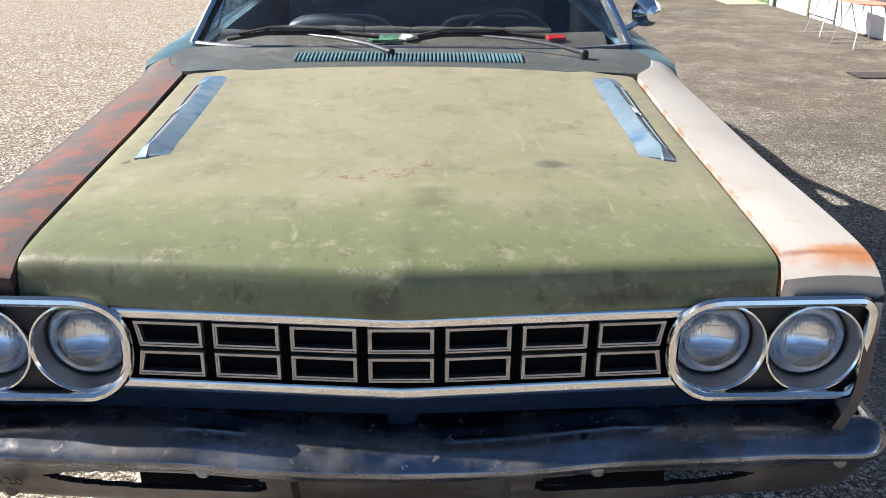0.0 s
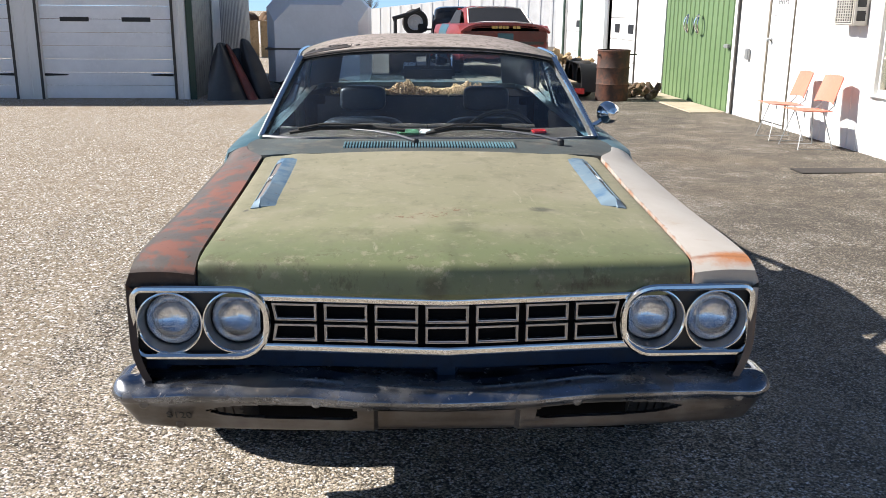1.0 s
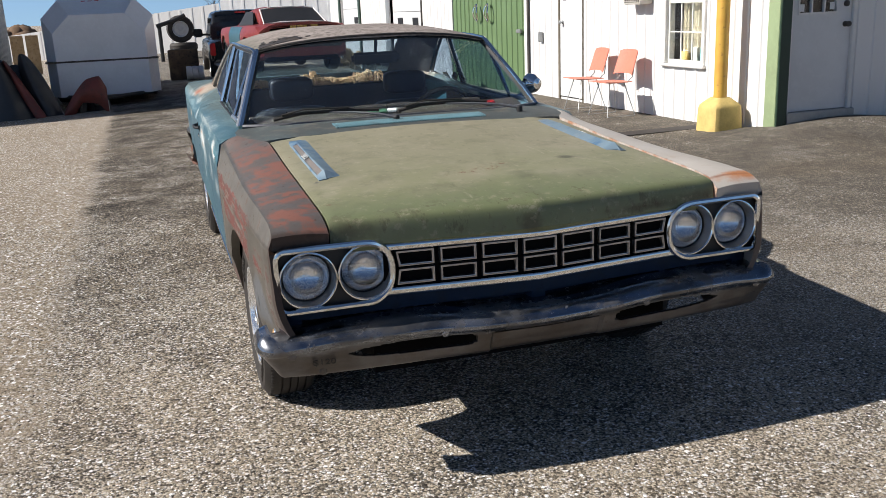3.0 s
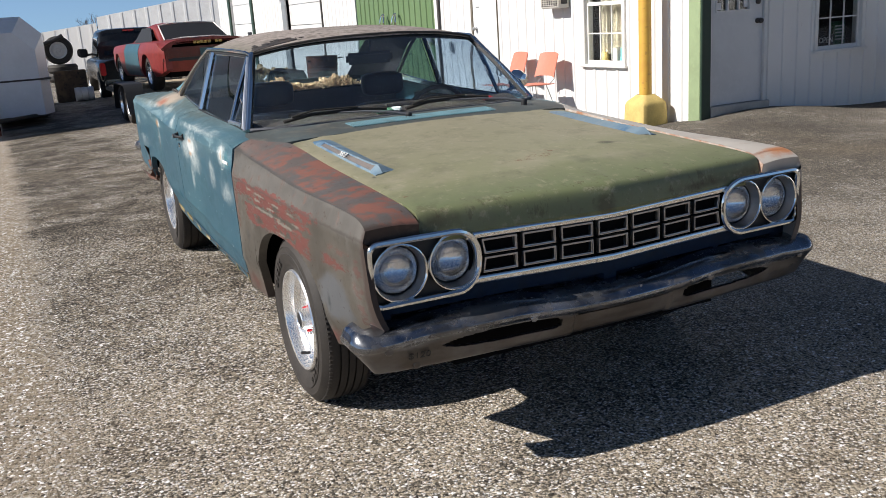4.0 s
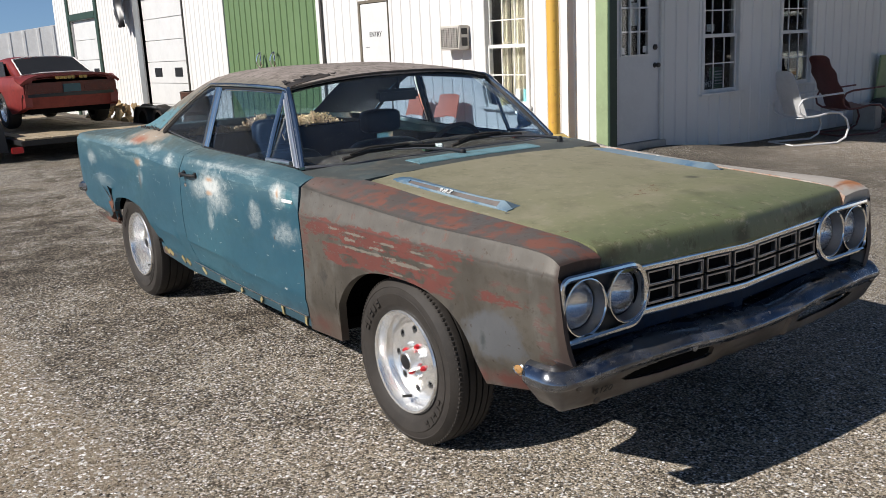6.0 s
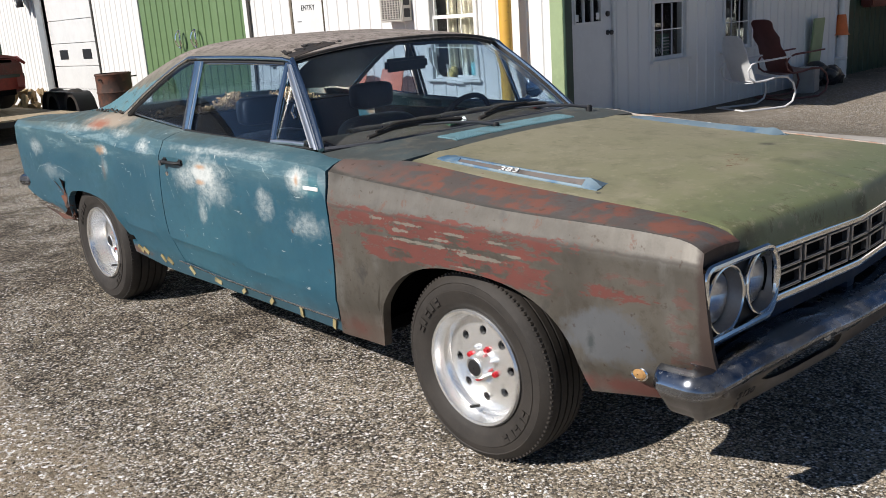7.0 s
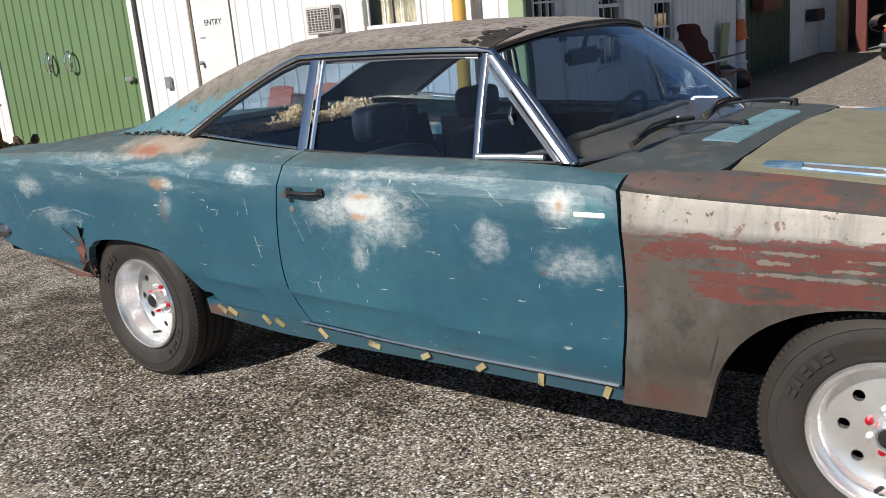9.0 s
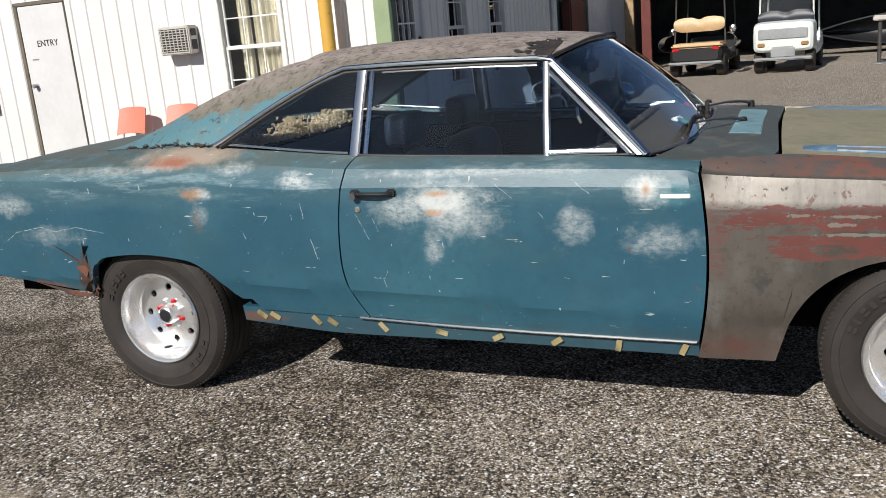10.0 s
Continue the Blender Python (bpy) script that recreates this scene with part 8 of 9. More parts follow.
for row, zc in enumerate((0.717, 0.6575)):
    for i in range(-3, 4):
        bm = bmesh.new()
        xc, w, h, b, sl = i * 0.1400, 0.0605, 0.0258, 0.0078, 0.0
        def corner(sx, sz, o, y):
            x = xc + sx * (w - o)
            if abs(i) == 3 and sx == (1 if i > 0 else -1):
                x += (0.004 if sz > 0 else -0.004) * sx * (1 if row == 0 else -1)
            return bm.verts.new((x, nose_y(x) + y, zc - 0.006 * (1 - abs(x) / 0.53) + sz * (h - o)))
        for (o0, y0), (o1, y1) in zip(((0, 0.008), (0, -0.006), (0.001, -0.009), (0.0045, -0.0095), (0.0050, -0.0070), (0.0066, -0.0065), (b, -0.006)), ((0, -0.006), (0.001, -0.009), (0.0045, -0.0095), (0.0050, -0.0070), (0.0066, -0.0065), (b, -0.006), (b, 0.009))):
            ks = ((-1, -1), (1, -1), (1, 1), (-1, 1))
            A = [corner(sx, sz, o0, y0) for sx, sz in ks]
            B = [corner(sx, sz, o1, y1) for sx, sz in ks]
            for k in range(4):
                bm.faces.new((A[k], A[(k + 1) % 4], B[(k + 1) % 4], B[k]))
        part("grille_frame", bm, GRILLE_SILVER, grille)

# headlamp bezels
def rounded(cx, cz, hx, hz, r_in, r_out, s, n=8):
    """Outline of a bezel, counter-clockwise; the inner end is rounder."""
    pts = []
    for qx, qz, a0 in ((1, -1, -90), (1, 1, 0), (-1, 1, 90), (-1, -1, 180)):
        r = r_out if qx > 0 else r_in
        for k in range(n + 1):
            a = radians(a0 + 90 * k / n)
            pts.append((s * (cx + qx * (hx - r) + r * math.cos(a)), cz + qz * (hz - r) + r * math.sin(a)))
    return pts


for s in (-1, 1):
    bz = thing("headlamp_bezel", "", "")
    bz.parent = car
    y_of = lambda x: nose_y(min(abs(x), 0.55)) - 0.012 + 0.012 * max(0, abs(x) - 0.55) / 0.3
    outline = rounded(0.679, 0.686, 0.181, 0.097, 0.084, 0.030, s)
    bm = bmesh.new()
    tube(bm, [(x, y_of(x) - 0.010 + 0.012 * max(0, (0.56 - abs(x)) / 0.06), z) for x, z in outline], 0.0105, 8, closed=True)
    part("bezel_rim", bm, CHROME, bz)
    bm = bmesh.new()
    loops = [[(x, z) for x, z in outline]]
    for hx, hz in ((0.581, 0.690), (0.764, 0.684)):
        loops.append([(s * hx + 0.084 * math.cos(2 * math.pi * k / 40), hz + 0.084 * math.sin(2 * math.pi * k / 40)) for k in range(40)])
    edges = []
    for lp in loops:
        vs = [bm.verts.new((x, y_of(x) + 0.004, z)) for x, z in lp]
        edges += [bm.edges.new((vs[k], vs[(k + 1) % len(vs)])) for k in range(len(vs))]
    bmesh.ops.triangle_fill(bm, use_beauty=True, use_dissolve=False, edges=edges)
    part("bezel_plate", bm, BLACK, bz)
    for hx, hz in ((0.581, 0.690), (0.764, 0.684)):
        x = s * hx
        y0 = y_of(x)
        lampo = thing("headlamp", "", "")
        lampo.parent = bz
        bm = bmesh.new()
        lathe(bm, [(0.0930, 0.004), (0.0924, -0.007), (0.0905, -0.012), (0.0870, -0.013), (0.0840, -0.009)], 40, "y", (x, y0, hz))
        part("lamp_ring", bm, CHROME, bz)
        bm = bmesh.new()
        lathe(bm, [(0.0840, -0.009), (0.0825, 0.000), (0.0780, 0.028), (0.0755, 0.040)], 40, "y", (x, y0, hz))
        part("lamp_cup", bm, CUP_GREY, bz)
        bm = bmesh.new()
        lathe(bm, [(0.0765, 0.041), (0.0755, 0.029), (0.0735, 0.028), (0.0725, 0.034)], 40, "y", (x, y0, hz))
        part("retainer", bm, BLACK, lampo)
        bm = bmesh.new()
        lathe(bm, [(0.0728, 0.032), (0.0660, 0.023), (0.0510, 0.016), (0.0320, 0.012), (0.0130, 0.0095), (0.0004, 0.009)], 40, "y", (x, y0, hz))
        part("lens", bm, LENS, lampo).visible_shadow = False
        bm = bmesh.new()
        lathe(bm, [(0.0728, 0.034), (0.0690, 0.042), (0.0600, 0.055), (0.0450, 0.068), (0.0220, 0.078), (0.0004, 0.081)], 40, "y", (x, y0, hz))
        part("reflector", bm, REFLECTOR, lampo)

# front panels below the lamps
bm = bmesh.new()
def valance(u, v):
    x = lerp(-0.852, 0.852, u)
    a = abs(x)
    yy = nose_y(min(0.6, a)) + 0.03 * max(0, a - 0.75) / 0.12
    z = lerp(0.600, 0.450, v)
    slot = 0.516 < z < 0.545 and (0.03 < a < 0.47 or 0.50 < a < 0.79)
    return (x, yy + 0.012 + 0.035 * slot + cv(v, (0, 0.0), (0.35, 0.003), (0.55, 0.006), (0.8, 0.03), (1.0, 0.05)), z)
sheet(bm, valance, 140, 40)
solid(bm, 0.006)
part("valance", bm, BLUE_DARK, car, "dark blue valance panel under the grille", 20)
# near-black boxes behind the lamps, shade put into their colour
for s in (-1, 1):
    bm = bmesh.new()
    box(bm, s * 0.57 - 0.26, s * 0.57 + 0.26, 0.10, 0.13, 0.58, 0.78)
    part("lamp_bucket", bm, CAVITY_SHADE, car)

# bumper
def bumper_path(q):
    """q from -1 to 1 along the bumper: plan place and outward way."""
    a, s = abs(q), 1 if q >= 0 else -1
    if a < 0.80:
        x = 0.862 * a / 0.80
        return s * x, -0.120 + 0.052 * (x / 0.862) ** 2.2, s * 0.13 * x, -1
    t = (a - 0.80) / 0.20
    ang = min(1, t / 0.7) * math.pi / 2
    return s * (0.862 + 0.080 * math.sin(ang)), -0.068 + 0.080 * (1 - math.cos(ang)) + 0.07 * max(0, t - 0.7) / 0.3, s * math.sin(ang), -math.cos(ang)


# across the bumper: how far back from the crease, and the height
BPROF = ((0.0, 0.135, 0.530), (0.20, 0.075, 0.524), (0.33, 0.016, 0.503), (0.39, 0.0, 0.486), (0.43, 0.004, 0.474), (0.50, 0.014, 0.462), (0.80, 0.036, 0.412), (0.94, 0.052, 0.380), (1.0, 0.070, 0.374))


def bumper_at(u, v):
    q = 2 * u - 1
    x, y, nx, ny = bumper_path(q)
    n = Vector((nx, ny)).normalized()
    a = abs(q)
    end = max(0, (a - 0.74) / 0.26)
    back = cv(v, *[(p, b) for p, b, _ in BPROF])
    z = cv(v, *[(p, c) for p, _, c in BPROF])
    if v < 0.39:
        back *= 1 - 0.72 * min(1, end * 1.6)
    rise = cv(abs(x), (0, -0.003), (0.2, 0.002), (0.42, 0.016), (0.7, 0.013), (0.86, 0.0), (0.95, -0.004))
    z += rise * cv(v, (0, 1.0), (0.45, 1.0), (0.8, 0.25), (1, 0.1))
    if v > 0.39:
        f = (v - 0.39) / 0.61
        z += 0.004 * min(1, end * 1.3) * f
        back += 0.030 * min(1, end * 1.2) * f * f
    if abs(x) < 0.20 and v > 0.55:
        back += 0.012
    return (x - n.x * back, y - n.y * back, z)


def bumper_keep(u, v):
    x = abs(bumper_path(2 * u - 1)[0])
    slot = cv(x, (0.25, 0.06), (0.27, 0.115), (0.45, 0.12), (0.60, 0.085), (0.675, 0.0))
    return not (0.25 < x < 0.675 and abs(v - 0.645) < slot) and not (x < 0.19 and 0.52 < v < 0.58)


bm = bmesh.new()
sheet(bm, bumper_at, 190, 72, bumper_keep)
hem(bm, lambda co: (-0.012 * (1 if co.x > 0 else -1) if abs(co.x) > 0.86 else 0, 0.016, 0))
bumper = part("front_bumper", bm, BUMPER, car, "pitted chrome front bumper with rust specks")
for x, v in ((-0.84, 0.50), (-0.75, 0.88), (0.36, 0.46), (0.83, 0.47), (-0.36, 0.46)):
    u = 0.5 + 0.5 * (0.80 * abs(x) / 0.862) * (1 if x > 0 else -1)
    p = Vector(bumper_at(u, v))
    bm = bmesh.new()
    lathe(bm, [(0.014, 0.006), (0.0135, -0.001), (0.010, -0.004), (0.0005, -0.005)], 16, "y", p)
    part("bumper_bolt", bm, BUMPER, bumper)

# side marker lamp
for s in (-1, 1):
    bm = bmesh.new()
    lathe(bm, [(0.025, 0.010), (0.025, -0.003), (0.021, -0.006), (0.017, -0.002), (0.002, -0.002)], 20, "x", (0, 0, 0))
    for v in bm.verts:
        v.co = Vector((s * width(0.19, 0.46) - s * v.co.x * 1.0 * 1, 0.19 + v.co.y * 1.15, 0.46 + v.co.z * 0.85))
    part("marker_rim", bm, CHROME, car)
    bm = bmesh.new()
    lathe(bm, [(0.019, 0.0), (0.014, -0.007), (0.002, -0.010)], 16, "x", (0, 0, 0))
    for v in bm.verts:
        v.co = Vector((s * (width(0.19, 0.46) + 0.001) - s * v.co.x, 0.19 + v.co.y * 1.15, 0.46 + v.co.z * 0.85))
    part("marker_lens", bm, AMBER, car)

# wheels
def wheel(y, xo, r, tw, rr, dish, steer=0.0, s=-1):
    """A drag wheel: outer face at xo, tyre radius r and width tw, rim radius rr."""
    w = thing("wheel", "", "")
    w.parent = car
    w.matrix_local = pose(s * xo, y, r - 0.012, 0, 0, steer + (180 if s > 0 else 0))
    n = 56
    bm = bmesh.new()
    prof = [(rr, 0.035), (rr + 0.012, 0.018), (rr + 0.035, 0.006), (rr + 0.07, 0.0), (rr + 0.072, 0.003), (rr + 0.076, 0.003), (r - 0.036, 0.006), (r - 0.033, 0.004), (r - 0.012, 0.020), (r - 0.003, 0.034)] + [(r + dr, 0.04 + (tw - 0.08) * f) for f, dr in ((0, 0.0), (0.16, 0.001), (0.17, -0.008), (0.21, -0.008), (0.22, 0.001), (0.40, 0.002), (0.41, -0.008), (0.45, -0.008), (0.46, 0.002), (0.62, 0.002), (0.63, -0.008), (0.67, -0.008), (0.68, 0.001), (0.85, 0.001), (0.86, -0.008), (0.90, -0.008), (0.91, 0.0), (1, 0.0))] + [(r - 0.003, tw - 0.034), (r - 0.012, tw - 0.02), (r - 0.04, tw - 0.004), (rr + 0.03, tw), (rr, tw - 0.02)]
    lathe(bm, prof, n, "x")
    part("tyre", bm, RUBBER, w)
    bm = bmesh.new()
    for k in range(110):
        a = 2 * math.pi * k / 110
        for xx in (0.033, tw - 0.033):
            c = Vector((xx, (r - 0.0082) * math.cos(a), (r - 0.0082) * math.sin(a)))
            m = Matrix.Translation(c) @ Matrix.Rotation(a, 4, "X") @ Matrix.Diagonal((0.018, 0.012, 0.0085, 1))
            bmesh.ops.create_cube(bm, size=1, matrix=m)
    tagged(part("tread", bm, RUBBER, w), kind="stuff")
    # raised marks on the sidewall
    bm = bmesh.new()
    for a0 in (20, 200):
        for k, wd in enumerate((5, 3, 5, 4, 5)):
            for r0, r1 in (((rr + 0.040, rr + 0.068),) if k % 2 else ((rr + 0.040, rr + 0.050), (rr + 0.056, rr + 0.068))):
                a_, b_ = radians(a0 + 8 * k), radians(a0 + 8 * k + wd)
                sheet(bm, lambda u, v: (-0.0015, lerp(r0, r1, v) * math.cos(lerp(a_, b_, u)), lerp(r0, r1, v) * math.sin(lerp(a_, b_, u))), 3, 1)
    solid(bm, 0.004)
    tagged(part("sidewall_relief", bm, RUBBER, w), kind="stuff")
    bm = bmesh.new()
    lathe(bm, [(rr - 0.005, 0.06), (rr + 0.004, 0.030), (rr + 0.006, 0.016), (rr + 0.001, 0.008), (rr - 0.008, 0.010), (rr - 0.014, 0.024), (rr - 0.018, 0.05), (rr - 0.022, dish - 0.006), (rr - 0.0305, dish + 0.0115)], n, "x")
    part("rim", bm, ALU, w)
    # wheel centre with round holes
    bm = bmesh.new()
    ri, ro, hr, hc = 0.045, rr - 0.03, 0.0155, rr * 0.60
    for k in range(8):
        a0, a1 = 2 * math.pi * (k - 0.5) / 8, 2 * math.pi * (k + 0.5) / 8
        ac = 2 * math.pi * k / 8
        cen = (hc * math.cos(ac), hc * math.sin(ac))
        m = 6
        bound = [(ri, lerp(a0, a1, i / m)) for i in range(m)] + [(lerp(ri, ro, i / m), a1) for i in range(m)] + [(ro, lerp(a1, a0, i / m)) for i in range(m)] + [(lerp(ro, ri, i / m), a0) for i in range(m)]
        bpts = [(q * math.cos(a), q * math.sin(a)) for q, a in bound]
        xs = lambda p: dish + 0.012 * ((p[0] ** 2 + p[1] ** 2) ** 0.5 - ri) / (ro - ri)
        A = [bm.verts.new((xs(p), *p)) for p in bpts]
        hole = []
        for p in bpts:
            d = Vector((p[0] - cen[0], p[1] - cen[1])).normalized() * hr
            hole.append((cen[0] + d.x, cen[1] + d.y))
        B = [bm.verts.new((xs(p), *p)) for p in hole]
        C = [bm.verts.new((xs(p) + 0.02, *p)) for p in hole]
        for i in range(len(A)):
            j = (i + 1) % len(A)
            bm.faces.new((A[i], A[j], B[j], B[i]))
            bm.faces.new((B[i], B[j], C[j], C[i]))
    part("wheel_centre", bm, ALU, w)
    bm = bmesh.new()
    lathe(bm, [(0.047, dish + 0.002), (0.043, dish - 0.004), (0.041, dish - 0.034), (0.038, dish - 0.043), (0.033, dish - 0.046), (0.030, dish - 0.042), (0.002, dish - 0.041)], 28, "x")
    hub = part("hub_cap", bm, ALU, w)
    bm = bmesh.new()
    lathe(bm, [(0.029, dish - 0.0425), (0.026, dish - 0.045), (0.002, dish - 0.046)], 20, "x")
    part("hub_emblem", bm, BLACK, w)
    for k in range(8):
        a = 2 * math.pi * (k + 0.5) / 8
        bm = bmesh.new()
        lathe(bm, [(0.0105, dish + 0.002), (0.0105, dish - 0.004), (0.0085, dish - 0.005), (0.0085, dish - 0.011), (0.005, dish - 0.013), (0.001, dish - 0.013)], 10, "x", (0, 0.060 * math.cos(a), 0.060 * math.sin(a)))
        part("lug_nut", bm, RED_NUT if k % 2 == 0 else ALU, w)
    bm = bmesh.new()
    tube(bm, [(dish - 0.01, 0.02, -(rr - 0.045)), (dish - 0.045, 0.028, -(rr - 0.05))], 0.006, 8)
    part("valve", bm, BLACK, w)
    # near-black lining, the shade inside the wheel as colour
    bm = bmesh.new()
    lathe(bm, [(rr - 0.005, tw * 0.75), (0.002, tw * 0.75)], 32, "x")
    lathe(bm, [(rr - 0.006, 0.06), (rr - 0.006, tw * 0.75)], 32, "x")
    part("brake_drum", bm, CAVITY_SHADE, w)
    return w


for s in (-1, 1):
    wheel(0.835, 0.872, 0.325, 0.21, 0.195, 0.060, 0.0, s)
    wheel(3.785, 0.862, 0.338, 0.26, 0.197, 0.098, 0.0, s)

# wipers
for px, tip, arm in ((-0.069, (-0.62, 1.60), (-0.36, 1.615)), (0.555, (-0.02, 1.585), (0.22, 1.615))):
    wp = thing("wiper", "", "")
    wp.parent = car
    bm = bmesh.new()
    p0 = Vector((px, 1.43, 0.985))
    pa = Vector((arm[0], arm[1] - 0.02, 1.014))
    tube(bm, [p0, p0.lerp(pa, 0.25) + Vector((0, 0, 0.010)), p0.lerp(pa, 0.6) + Vector((0, 0, 0.010)), pa], lambda t: 0.008 - 0.004 * t, 8)
    part("wiper_arm", bm, TRIM_DULL, wp)
    bm = bmesh.new()
    lathe(bm, [(0.015, -0.02), (0.015, 0.004), (0.010, 0.010), (0.001, 0.011)], 14, "z", p0)
    part("wiper_pivot", bm, BLACK, wp)
    bm = bmesh.new()
    a = Vector((tip[0], tip[1] - 0.012, 0.998))
    d = pa - a
    tube(bm, [a, a + d * 0.5 + Vector((0, -0.004, 0.012)), pa + Vector((0, 0, 0.004)), pa + d * 0.5 + Vector((0, 0.0, -0.004)), pa + d * 0.95 + Vector((0, -0.015, -0.02))], 0.0085, 6)
    tube(bm, [a + d * 0.15 + Vector((0, -0.004, 0.016)), a + d * 0.55 + Vector((0, -0.006, 0.030)), pa + Vector((0, -0.002, 0.020)), pa + d * 0.4 + Vector((0, -0.004, 0.010))], 0.005, 6)
    part("wiper_blade", bm, RUBBER, wp)

# door furniture
for s in (-1, 1):
    h = thing("door_handle", "", "")
    h.parent = car
    xh = width(2.67, 0.868)
    bm = bmesh.new()
    tube(bm, [(s * (xh - 0.004), 2.585, 0.873), (s * (xh + 0.016), 2.598, 0.874), (s * (xh + 0.026), 2.63, 0.875), (s * (xh + 0.028), 2.68, 0.876), (s * (xh + 0.024), 2.72, 0.876), (s * (xh + 0.004), 2.745, 0.876)], lambda t: 0.0075 if 0.15 < t < 0.95 else 0.009, 10)
    part("grip", bm, BLACK, h)
    for y in (2.592, 2.738):
        bm = bmesh.new()
        box(bm, s * xh - 0.008, s * xh + 0.008, y - 0.020, y + 0.020, 0.860, 0.890, 0.006)
        part("mount", bm, BLACK, h)
    bm = bmesh.new()
    tube(bm, [(s * (xh + 0.004), 2.738, 0.872), (s * (xh + 0.030), 2.738, 0.868)], 0.013, 12)
    part("push_button", bm, TRIM_DULL, h)
    bm = bmesh.new()
    lathe(bm, [(0.012, 0.0), (0.011, -0.004), (0.001, -0.005)], 14, "x")
    for v in bm.verts:
        v.co = Vector((s * (xh - v.co.x), 2.735 + v.co.y, 0.815 + v.co.z))
    part("lock", bm, CHROME, h)
bm = bmesh.new()
box(bm, -width(1.58, 0.855) - 0.004, -width(1.58, 0.855) + 0.003, 1.545, 1.64, 0.842, 0.857, 0.002)
part("door_badge", bm, BADGE_WHITE, car, "pale badge strip on the door")

# tape strips along the rocker
for y, a in ((3.24, -48), (3.18, -52), (2.99, -40), (2.92, -50), (2.70, -35), (2.46, -70), (2.24, 62), (2.02, 55), (1.80, 12), (1.58, 25)):
    bm = bmesh.new()
    zt = cv(y, (1.5, 0.341), (2.2, 0.354), (2.82, 0.381), (3.3, 0.41)) - 0.03
    box(bm, -0.002, 0.002, -0.010, 0.010, -0.023, 0.023)
    bmesh.ops.transform(bm, matrix=Matrix.Translation((-0.868, y, zt)) @ Matrix.Rotation(radians(a), 4, "X") @ Matrix.Rotation(radians(-12), 4, "Y"), verts=bm.verts[:])
    part("tape_strip", bm, TAPE, car)

# driver's mirror
bm = bmesh.new()
lathe(bm, [(0.002, -0.055), (0.03, -0.048), (0.050, -0.02), (0.056, 0.01), (0.056, 0.02), (0.002, 0.02)], 24, "y")
bmesh.ops.transform(bm, matrix=Matrix.Translation((0.90, 2.06, 1.038)) @ Matrix.Rotation(radians(18), 4, "Z"), verts=bm.verts[:])
tube(bm, [(0.80, 2.06, 0.965), (0.84, 2.055, 0.985), (0.89, 2.055, 1.015)], 0.012, 8)
part("door_mirror", bm, CHROME, car)

# cabin
inside = thing("cabin", "", "")
inside.parent = car
def cushion(nm, x0, x1, y0, y1, z0, z1, bev, mat, lean=0):
    bm = bmesh.new()
    box(bm, x0, x1, y0, y1, z0, z1, bev, (lean, 0, 0))
    part(nm, bm, mat, inside)
def pillow(nm, c, r, mat, power=0.45):
    """A plump rounded cushion of half sizes r."""
    bm = bmesh.new()
    e = lambda t: math.copysign(abs(t) ** power, t)
    bmesh.ops.create_uvsphere(bm, u_segments=24, v_segments=14, radius=1)
    for v in bm.verts:
        v.co = Vector((c[0] + r[0] * e(v.co.x), c[1] + r[1] * e(v.co.y), c[2] + r[2] * e(v.co.z)))
    part(nm, bm, mat, inside)
bm = bmesh.new()
sheet(bm, lambda u, v: (lerp(-0.70, 0.70, u) * lerp(0.97, 1, v), lerp(1.60, 1.88, v) + 0.07 * abs(2 * u - 1) ** 3, 0.955 + 0.035 * math.sin(math.pi * min(1, v * 0.8)) - 0.10 * max(0, v - 0.85) / 0.15), 24, 14)
solid(bm, 0.01)
part("dashboard", bm, DASH, inside)
cushion("dash_front", -0.70, 0.70, 1.84, 1.88, 0.62, 0.93, 0.01, VINYL)
cushion("front_seat", -0.66, -0.04, 2.20, 2.72, 0.42, 0.60, 0.05, VINYL)
cushion("front_seat", 0.04, 0.66, 2.20, 2.72, 0.42, 0.60, 0.05, VINYL)
pillow("seat_back", (-0.35, 2.72, 0.64), (0.27, 0.09, 0.30), VINYL)
pillow("seat_back", (0.35, 2.72, 0.64), (0.27, 0.09, 0.30), VINYL)
for s in (-1, 1):
    pillow("headrest", (s * 0.35, 2.76, 1.04), (0.13, 0.055, 0.07), VINYL)
cushion("rear_seat", -0.66, 0.66, 3.20, 3.36, 0.45, 1.0, 0.05, VINYL, -12)
cushion("rear_shelf", -0.66, 0.66, 3.34, 4.0, 0.97, 1.003, 0.01, CAVITY_SHADE)
g_ = np.random.default_rng(12)
cube = np.array([(a_, b_, c_) for a_ in (-1, 1) for b_ in (-1, 1) for c_ in (-1, 1)], float) * 0.8
quads = np.array([(0, 1, 3, 2), (4, 6, 7, 5), (0, 4, 5, 1), (2, 3, 7, 6), (0, 2, 6, 4), (1, 5, 7, 3)])
tuft_v, tuft_f = [], []
for k in range(3200):
    x = g_.triangular(-0.60, -0.10, 0.50)
    tuft_h = max(0.0, 0.5 + noise.noise((x * 5, 5, 1)) + 0.5 * noise.noise((x * 17, 2, 1)))
    at_ = np.array((x, 3.46 + g_.normal(0, 0.035) + 0.05 * noise.noise((x * 4, 2, 1)), 1.004 + 0.085 * tuft_h * g_.random() ** 1.4))
    r_ = g_.uniform(0.003, 0.012)
    turn_ = np.array(Euler(g_.random(3) * 3).to_matrix())
    tuft_v.append((cube * (r_ * np.array((1, g_.uniform(0.3, 0.7), g_.uniform(0.3, 0.7))))) @ turn_.T + at_)
    tuft_f.append(quads + 8 * k)
me = bpy.data.meshes.new("torn_insulation")
me.from_pydata(np.concatenate(tuft_v).tolist(), [], np.concatenate(tuft_f).tolist())
me.materials.append(TAN_FOAM)
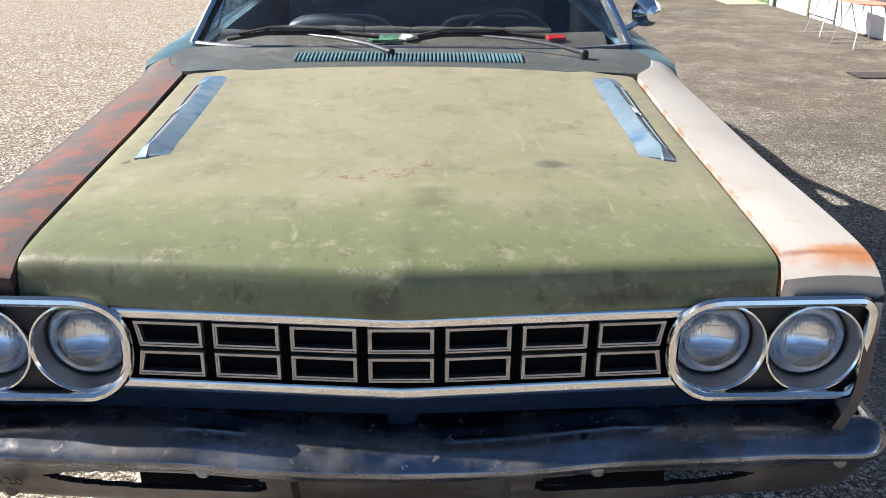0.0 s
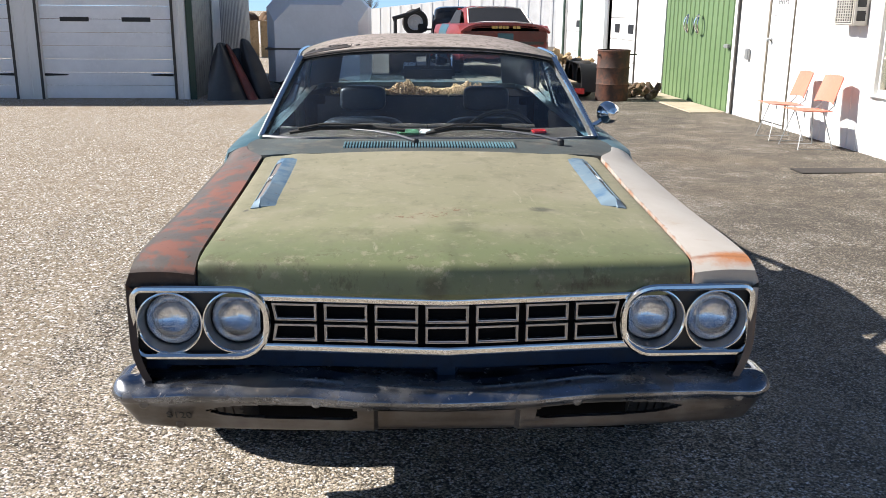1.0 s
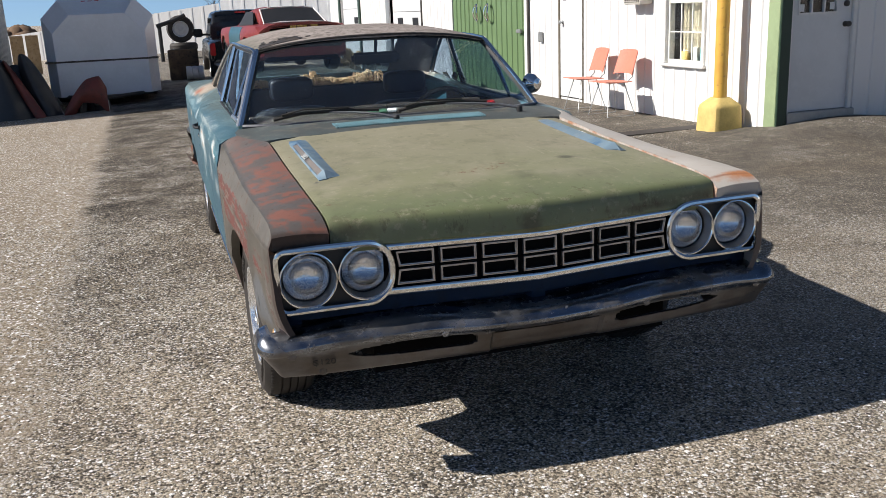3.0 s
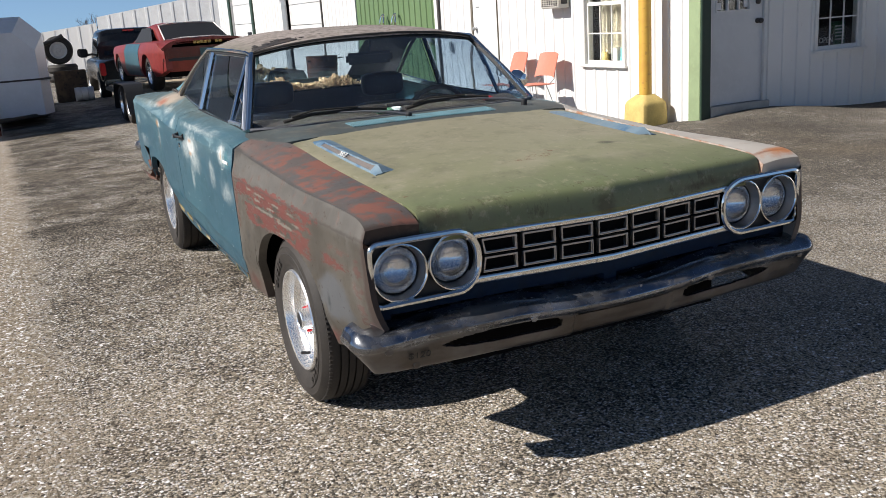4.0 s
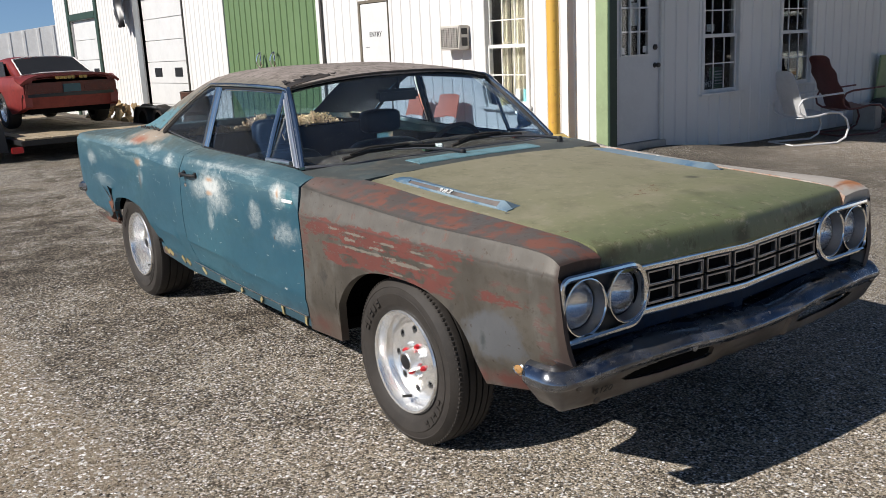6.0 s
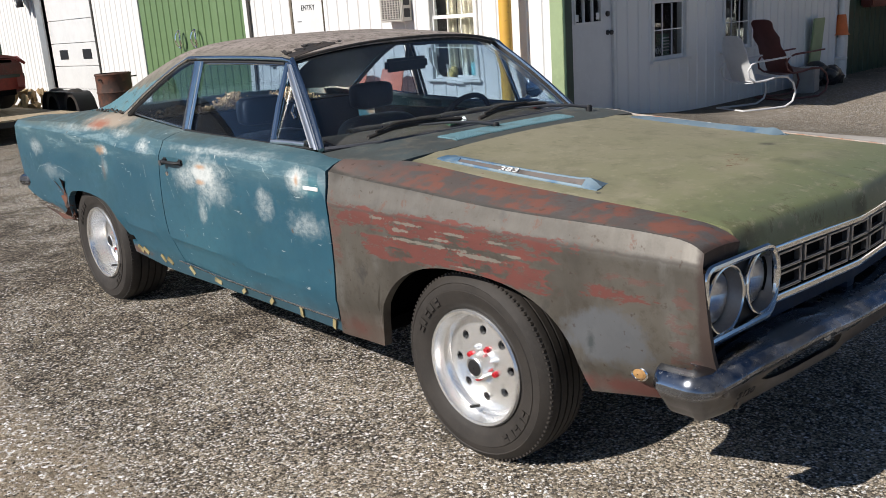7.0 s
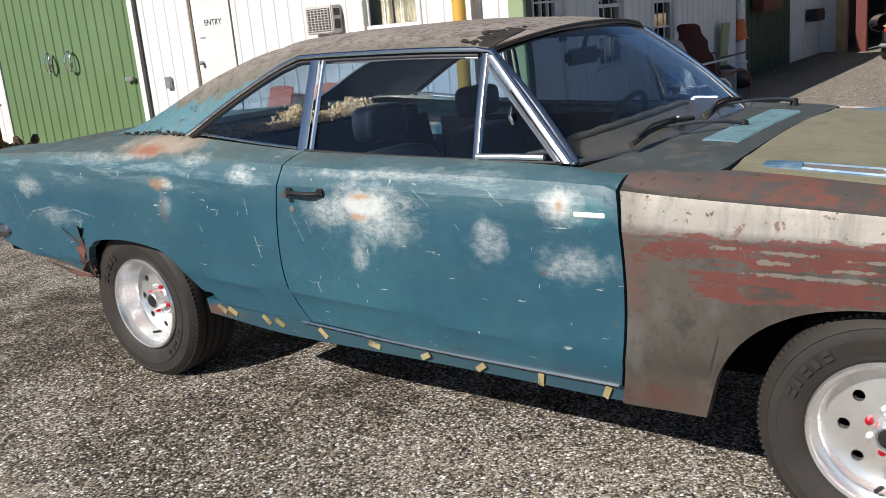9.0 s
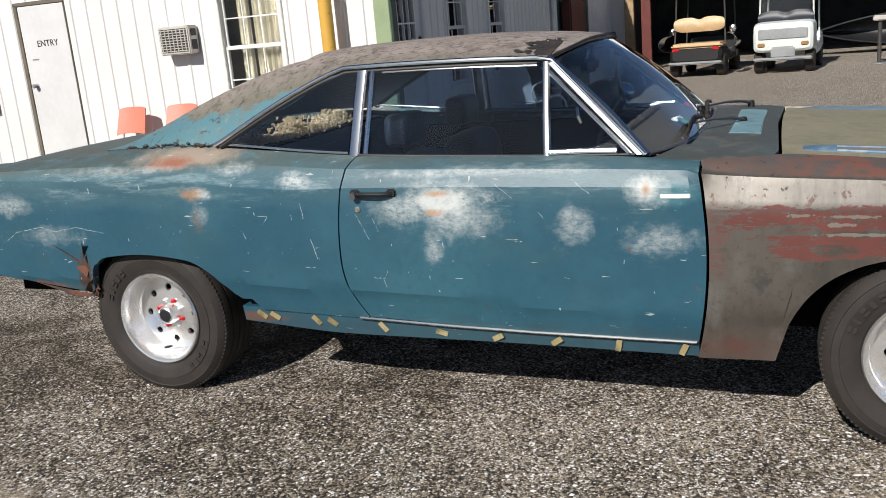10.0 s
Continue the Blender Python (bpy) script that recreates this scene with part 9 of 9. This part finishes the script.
foam = new("torn_insulation", me)
foam.parent = inside
tagged(foam, "torn tan insulation on the rear shelf", kind="stuff")
# padded roll along the dash, seat belts and litter under the glass
for k in range(6):
    bm = bmesh.new()
    xa, xb = lerp(-0.52, 0.50, k / 6) + 0.003, lerp(-0.52, 0.50, (k + 1) / 6) - 0.003
    tube(bm, [(lerp(xa, xb, j / 6), 1.845 + 0.004 * math.sin(j), 0.985 + 0.004 * math.sin(math.pi * j / 6)) for j in range(7)], 0.020, 12)
    part("dash_pad", bm, DASH, inside)
for x, y, w_, d_, turn_, m_, nm_ in ((-0.10, 1.66, 0.10, 0.04, 15, PRINT_GREEN, "paper_scrap"), (-0.02, 1.69, 0.05, 0.03, -30, BADGE_WHITE, "paper_scrap"), (0.50, 1.71, 0.07, 0.03, 20, RED_LAMP, "red_ribbon")):
    bm = bmesh.new()
    box(bm, -w_ / 2, w_ / 2, -d_ / 2, d_ / 2, 0, 0.012, 0.004)
    bmesh.ops.transform(bm, matrix=Matrix.Translation((x, y, 0.985)) @ Matrix.Rotation(radians(turn_), 4, "Z") @ Matrix.Rotation(radians(24), 4, "X"), verts=bm.verts[:])
    part(nm_, bm, m_, inside)
bm = bmesh.new()
tube(bm, [Vector((0.36 + 0.18 * math.cos(a), 2.06 - 0.065 * math.sin(a), 0.885 + 0.165 * math.sin(a))) for a in (2 * math.pi * k / 28 for k in range(28))], 0.013, 8, closed=True)
tube(bm, [(0.18, 2.06, 0.885), (0.36, 2.04, 0.875), (0.54, 2.06, 0.885)], 0.012, 6)
tube(bm, [(0.36, 2.04, 0.875), (0.36, 1.86, 0.82)], 0.03, 8)
part("steering_wheel", bm, BLACK, inside)
bm = bmesh.new()
box(bm, -0.13, 0.13, 2.03, 2.06, 1.20, 1.26, 0.014)
tube(bm, [(0, 2.04, 1.26), (0, 2.02, 1.325)], 0.009, 6)
part("rear_view_mirror", bm, BLACK, inside)
bm = bmesh.new()
sheet(bm, lambda u, v: Vector(roof_at(lerp(0.01, 0.99, u), v)) + Vector((0, 0, -0.022)), 10, 8)
solid(bm, 0.008)
part("headliner", bm, HEADLINER, inside)

# tail
bm = bmesh.new()
tube(bm, [(-0.84, 4.72, 0.60), (-0.86, 4.84, 0.60), (-0.80, 4.93, 0.60), (-0.4, 4.955, 0.60), (0.4, 4.955, 0.60), (0.80, 4.93, 0.60), (0.86, 4.84, 0.60), (0.84, 4.72, 0.60)], 0.04, 8)
part("rear_bumper", bm, BUMPER, car)

# torn vinyl left on the roof corner
for x0, x1, y0, y1, seed, curl in ((-0.60, -0.40, 2.055, 2.20, 3.0, 0.010), (-0.52, -0.33, 2.06, 2.13, 9.0, 0.016)):
    bm = bmesh.new()
    def flap(u, v):
        x, y = lerp(x0, x1, u), lerp(y0, y1, v)
        q = roof_skin(max(-0.99, x / roof_edge(y)[0]), y)
        n1 = noise.noise((x * 40, y * 40, seed))
        return q + Vector((0, 0, 0.003 + curl * (0.5 + 0.5 * n1) * v))
    def left_over(u, v):
        return noise.noise((u * 3.1, v * 2.2, seed)) + 0.6 * noise.noise((u * 9, v * 7, seed + 4)) > 0.55 * abs(2 * u - 1) ** 2 + 0.9 * v * v - 0.55
    sheet(bm, flap, 44, 24, left_over)
    solid(bm, 0.002)
    part("vinyl_scrap", bm, POST_DARK, car, "curling scrap of torn black vinyl")
# rusted-out strip of the arch hanging behind the rear wheel
bm = bmesh.new()
def shred(u, v):
    z = lerp(0.615, 0.425, v)
    y = 4.085 + 0.075 * (u - 0.5) * (1 - 0.45 * v) + 0.022 * noise.noise((v * 4, 1, 3)) + 0.012 * noise.noise((u * 6, v * 9, 5))
    return (-0.897 + 0.028 * v + 0.014 * noise.noise((u * 5, v * 7, 2)), y, z + 0.012 * noise.noise((u * 8, 3, 1)))
sheet(bm, shred, 16, 34, lambda u, v: noise.noise((u * 5, v * 8, 7.3)) + 0.5 * noise.noise((u * 14, v * 20, 1.3)) > -0.30 + 0.25 * v)
solid(bm, 0.004)
part("rusted_shred", bm, RUST_DRUM, car, "rusted-out shred of the wheel arch")
# price written on the bumper end with a marker
q = Vector(bumper_at(0.5 - 0.5 * 0.80 * 0.745 / 0.862, 0.68))
txt = lettering("$120", 0.036, Matrix.Translation(q + Vector((0, -0.0012, -0.016))) @ Matrix.Rotation(radians(-6), 4, "Z") @ Matrix.Rotation(radians(116), 4, "X"), BLACK, "marker_writing")
txt.parent = bumper
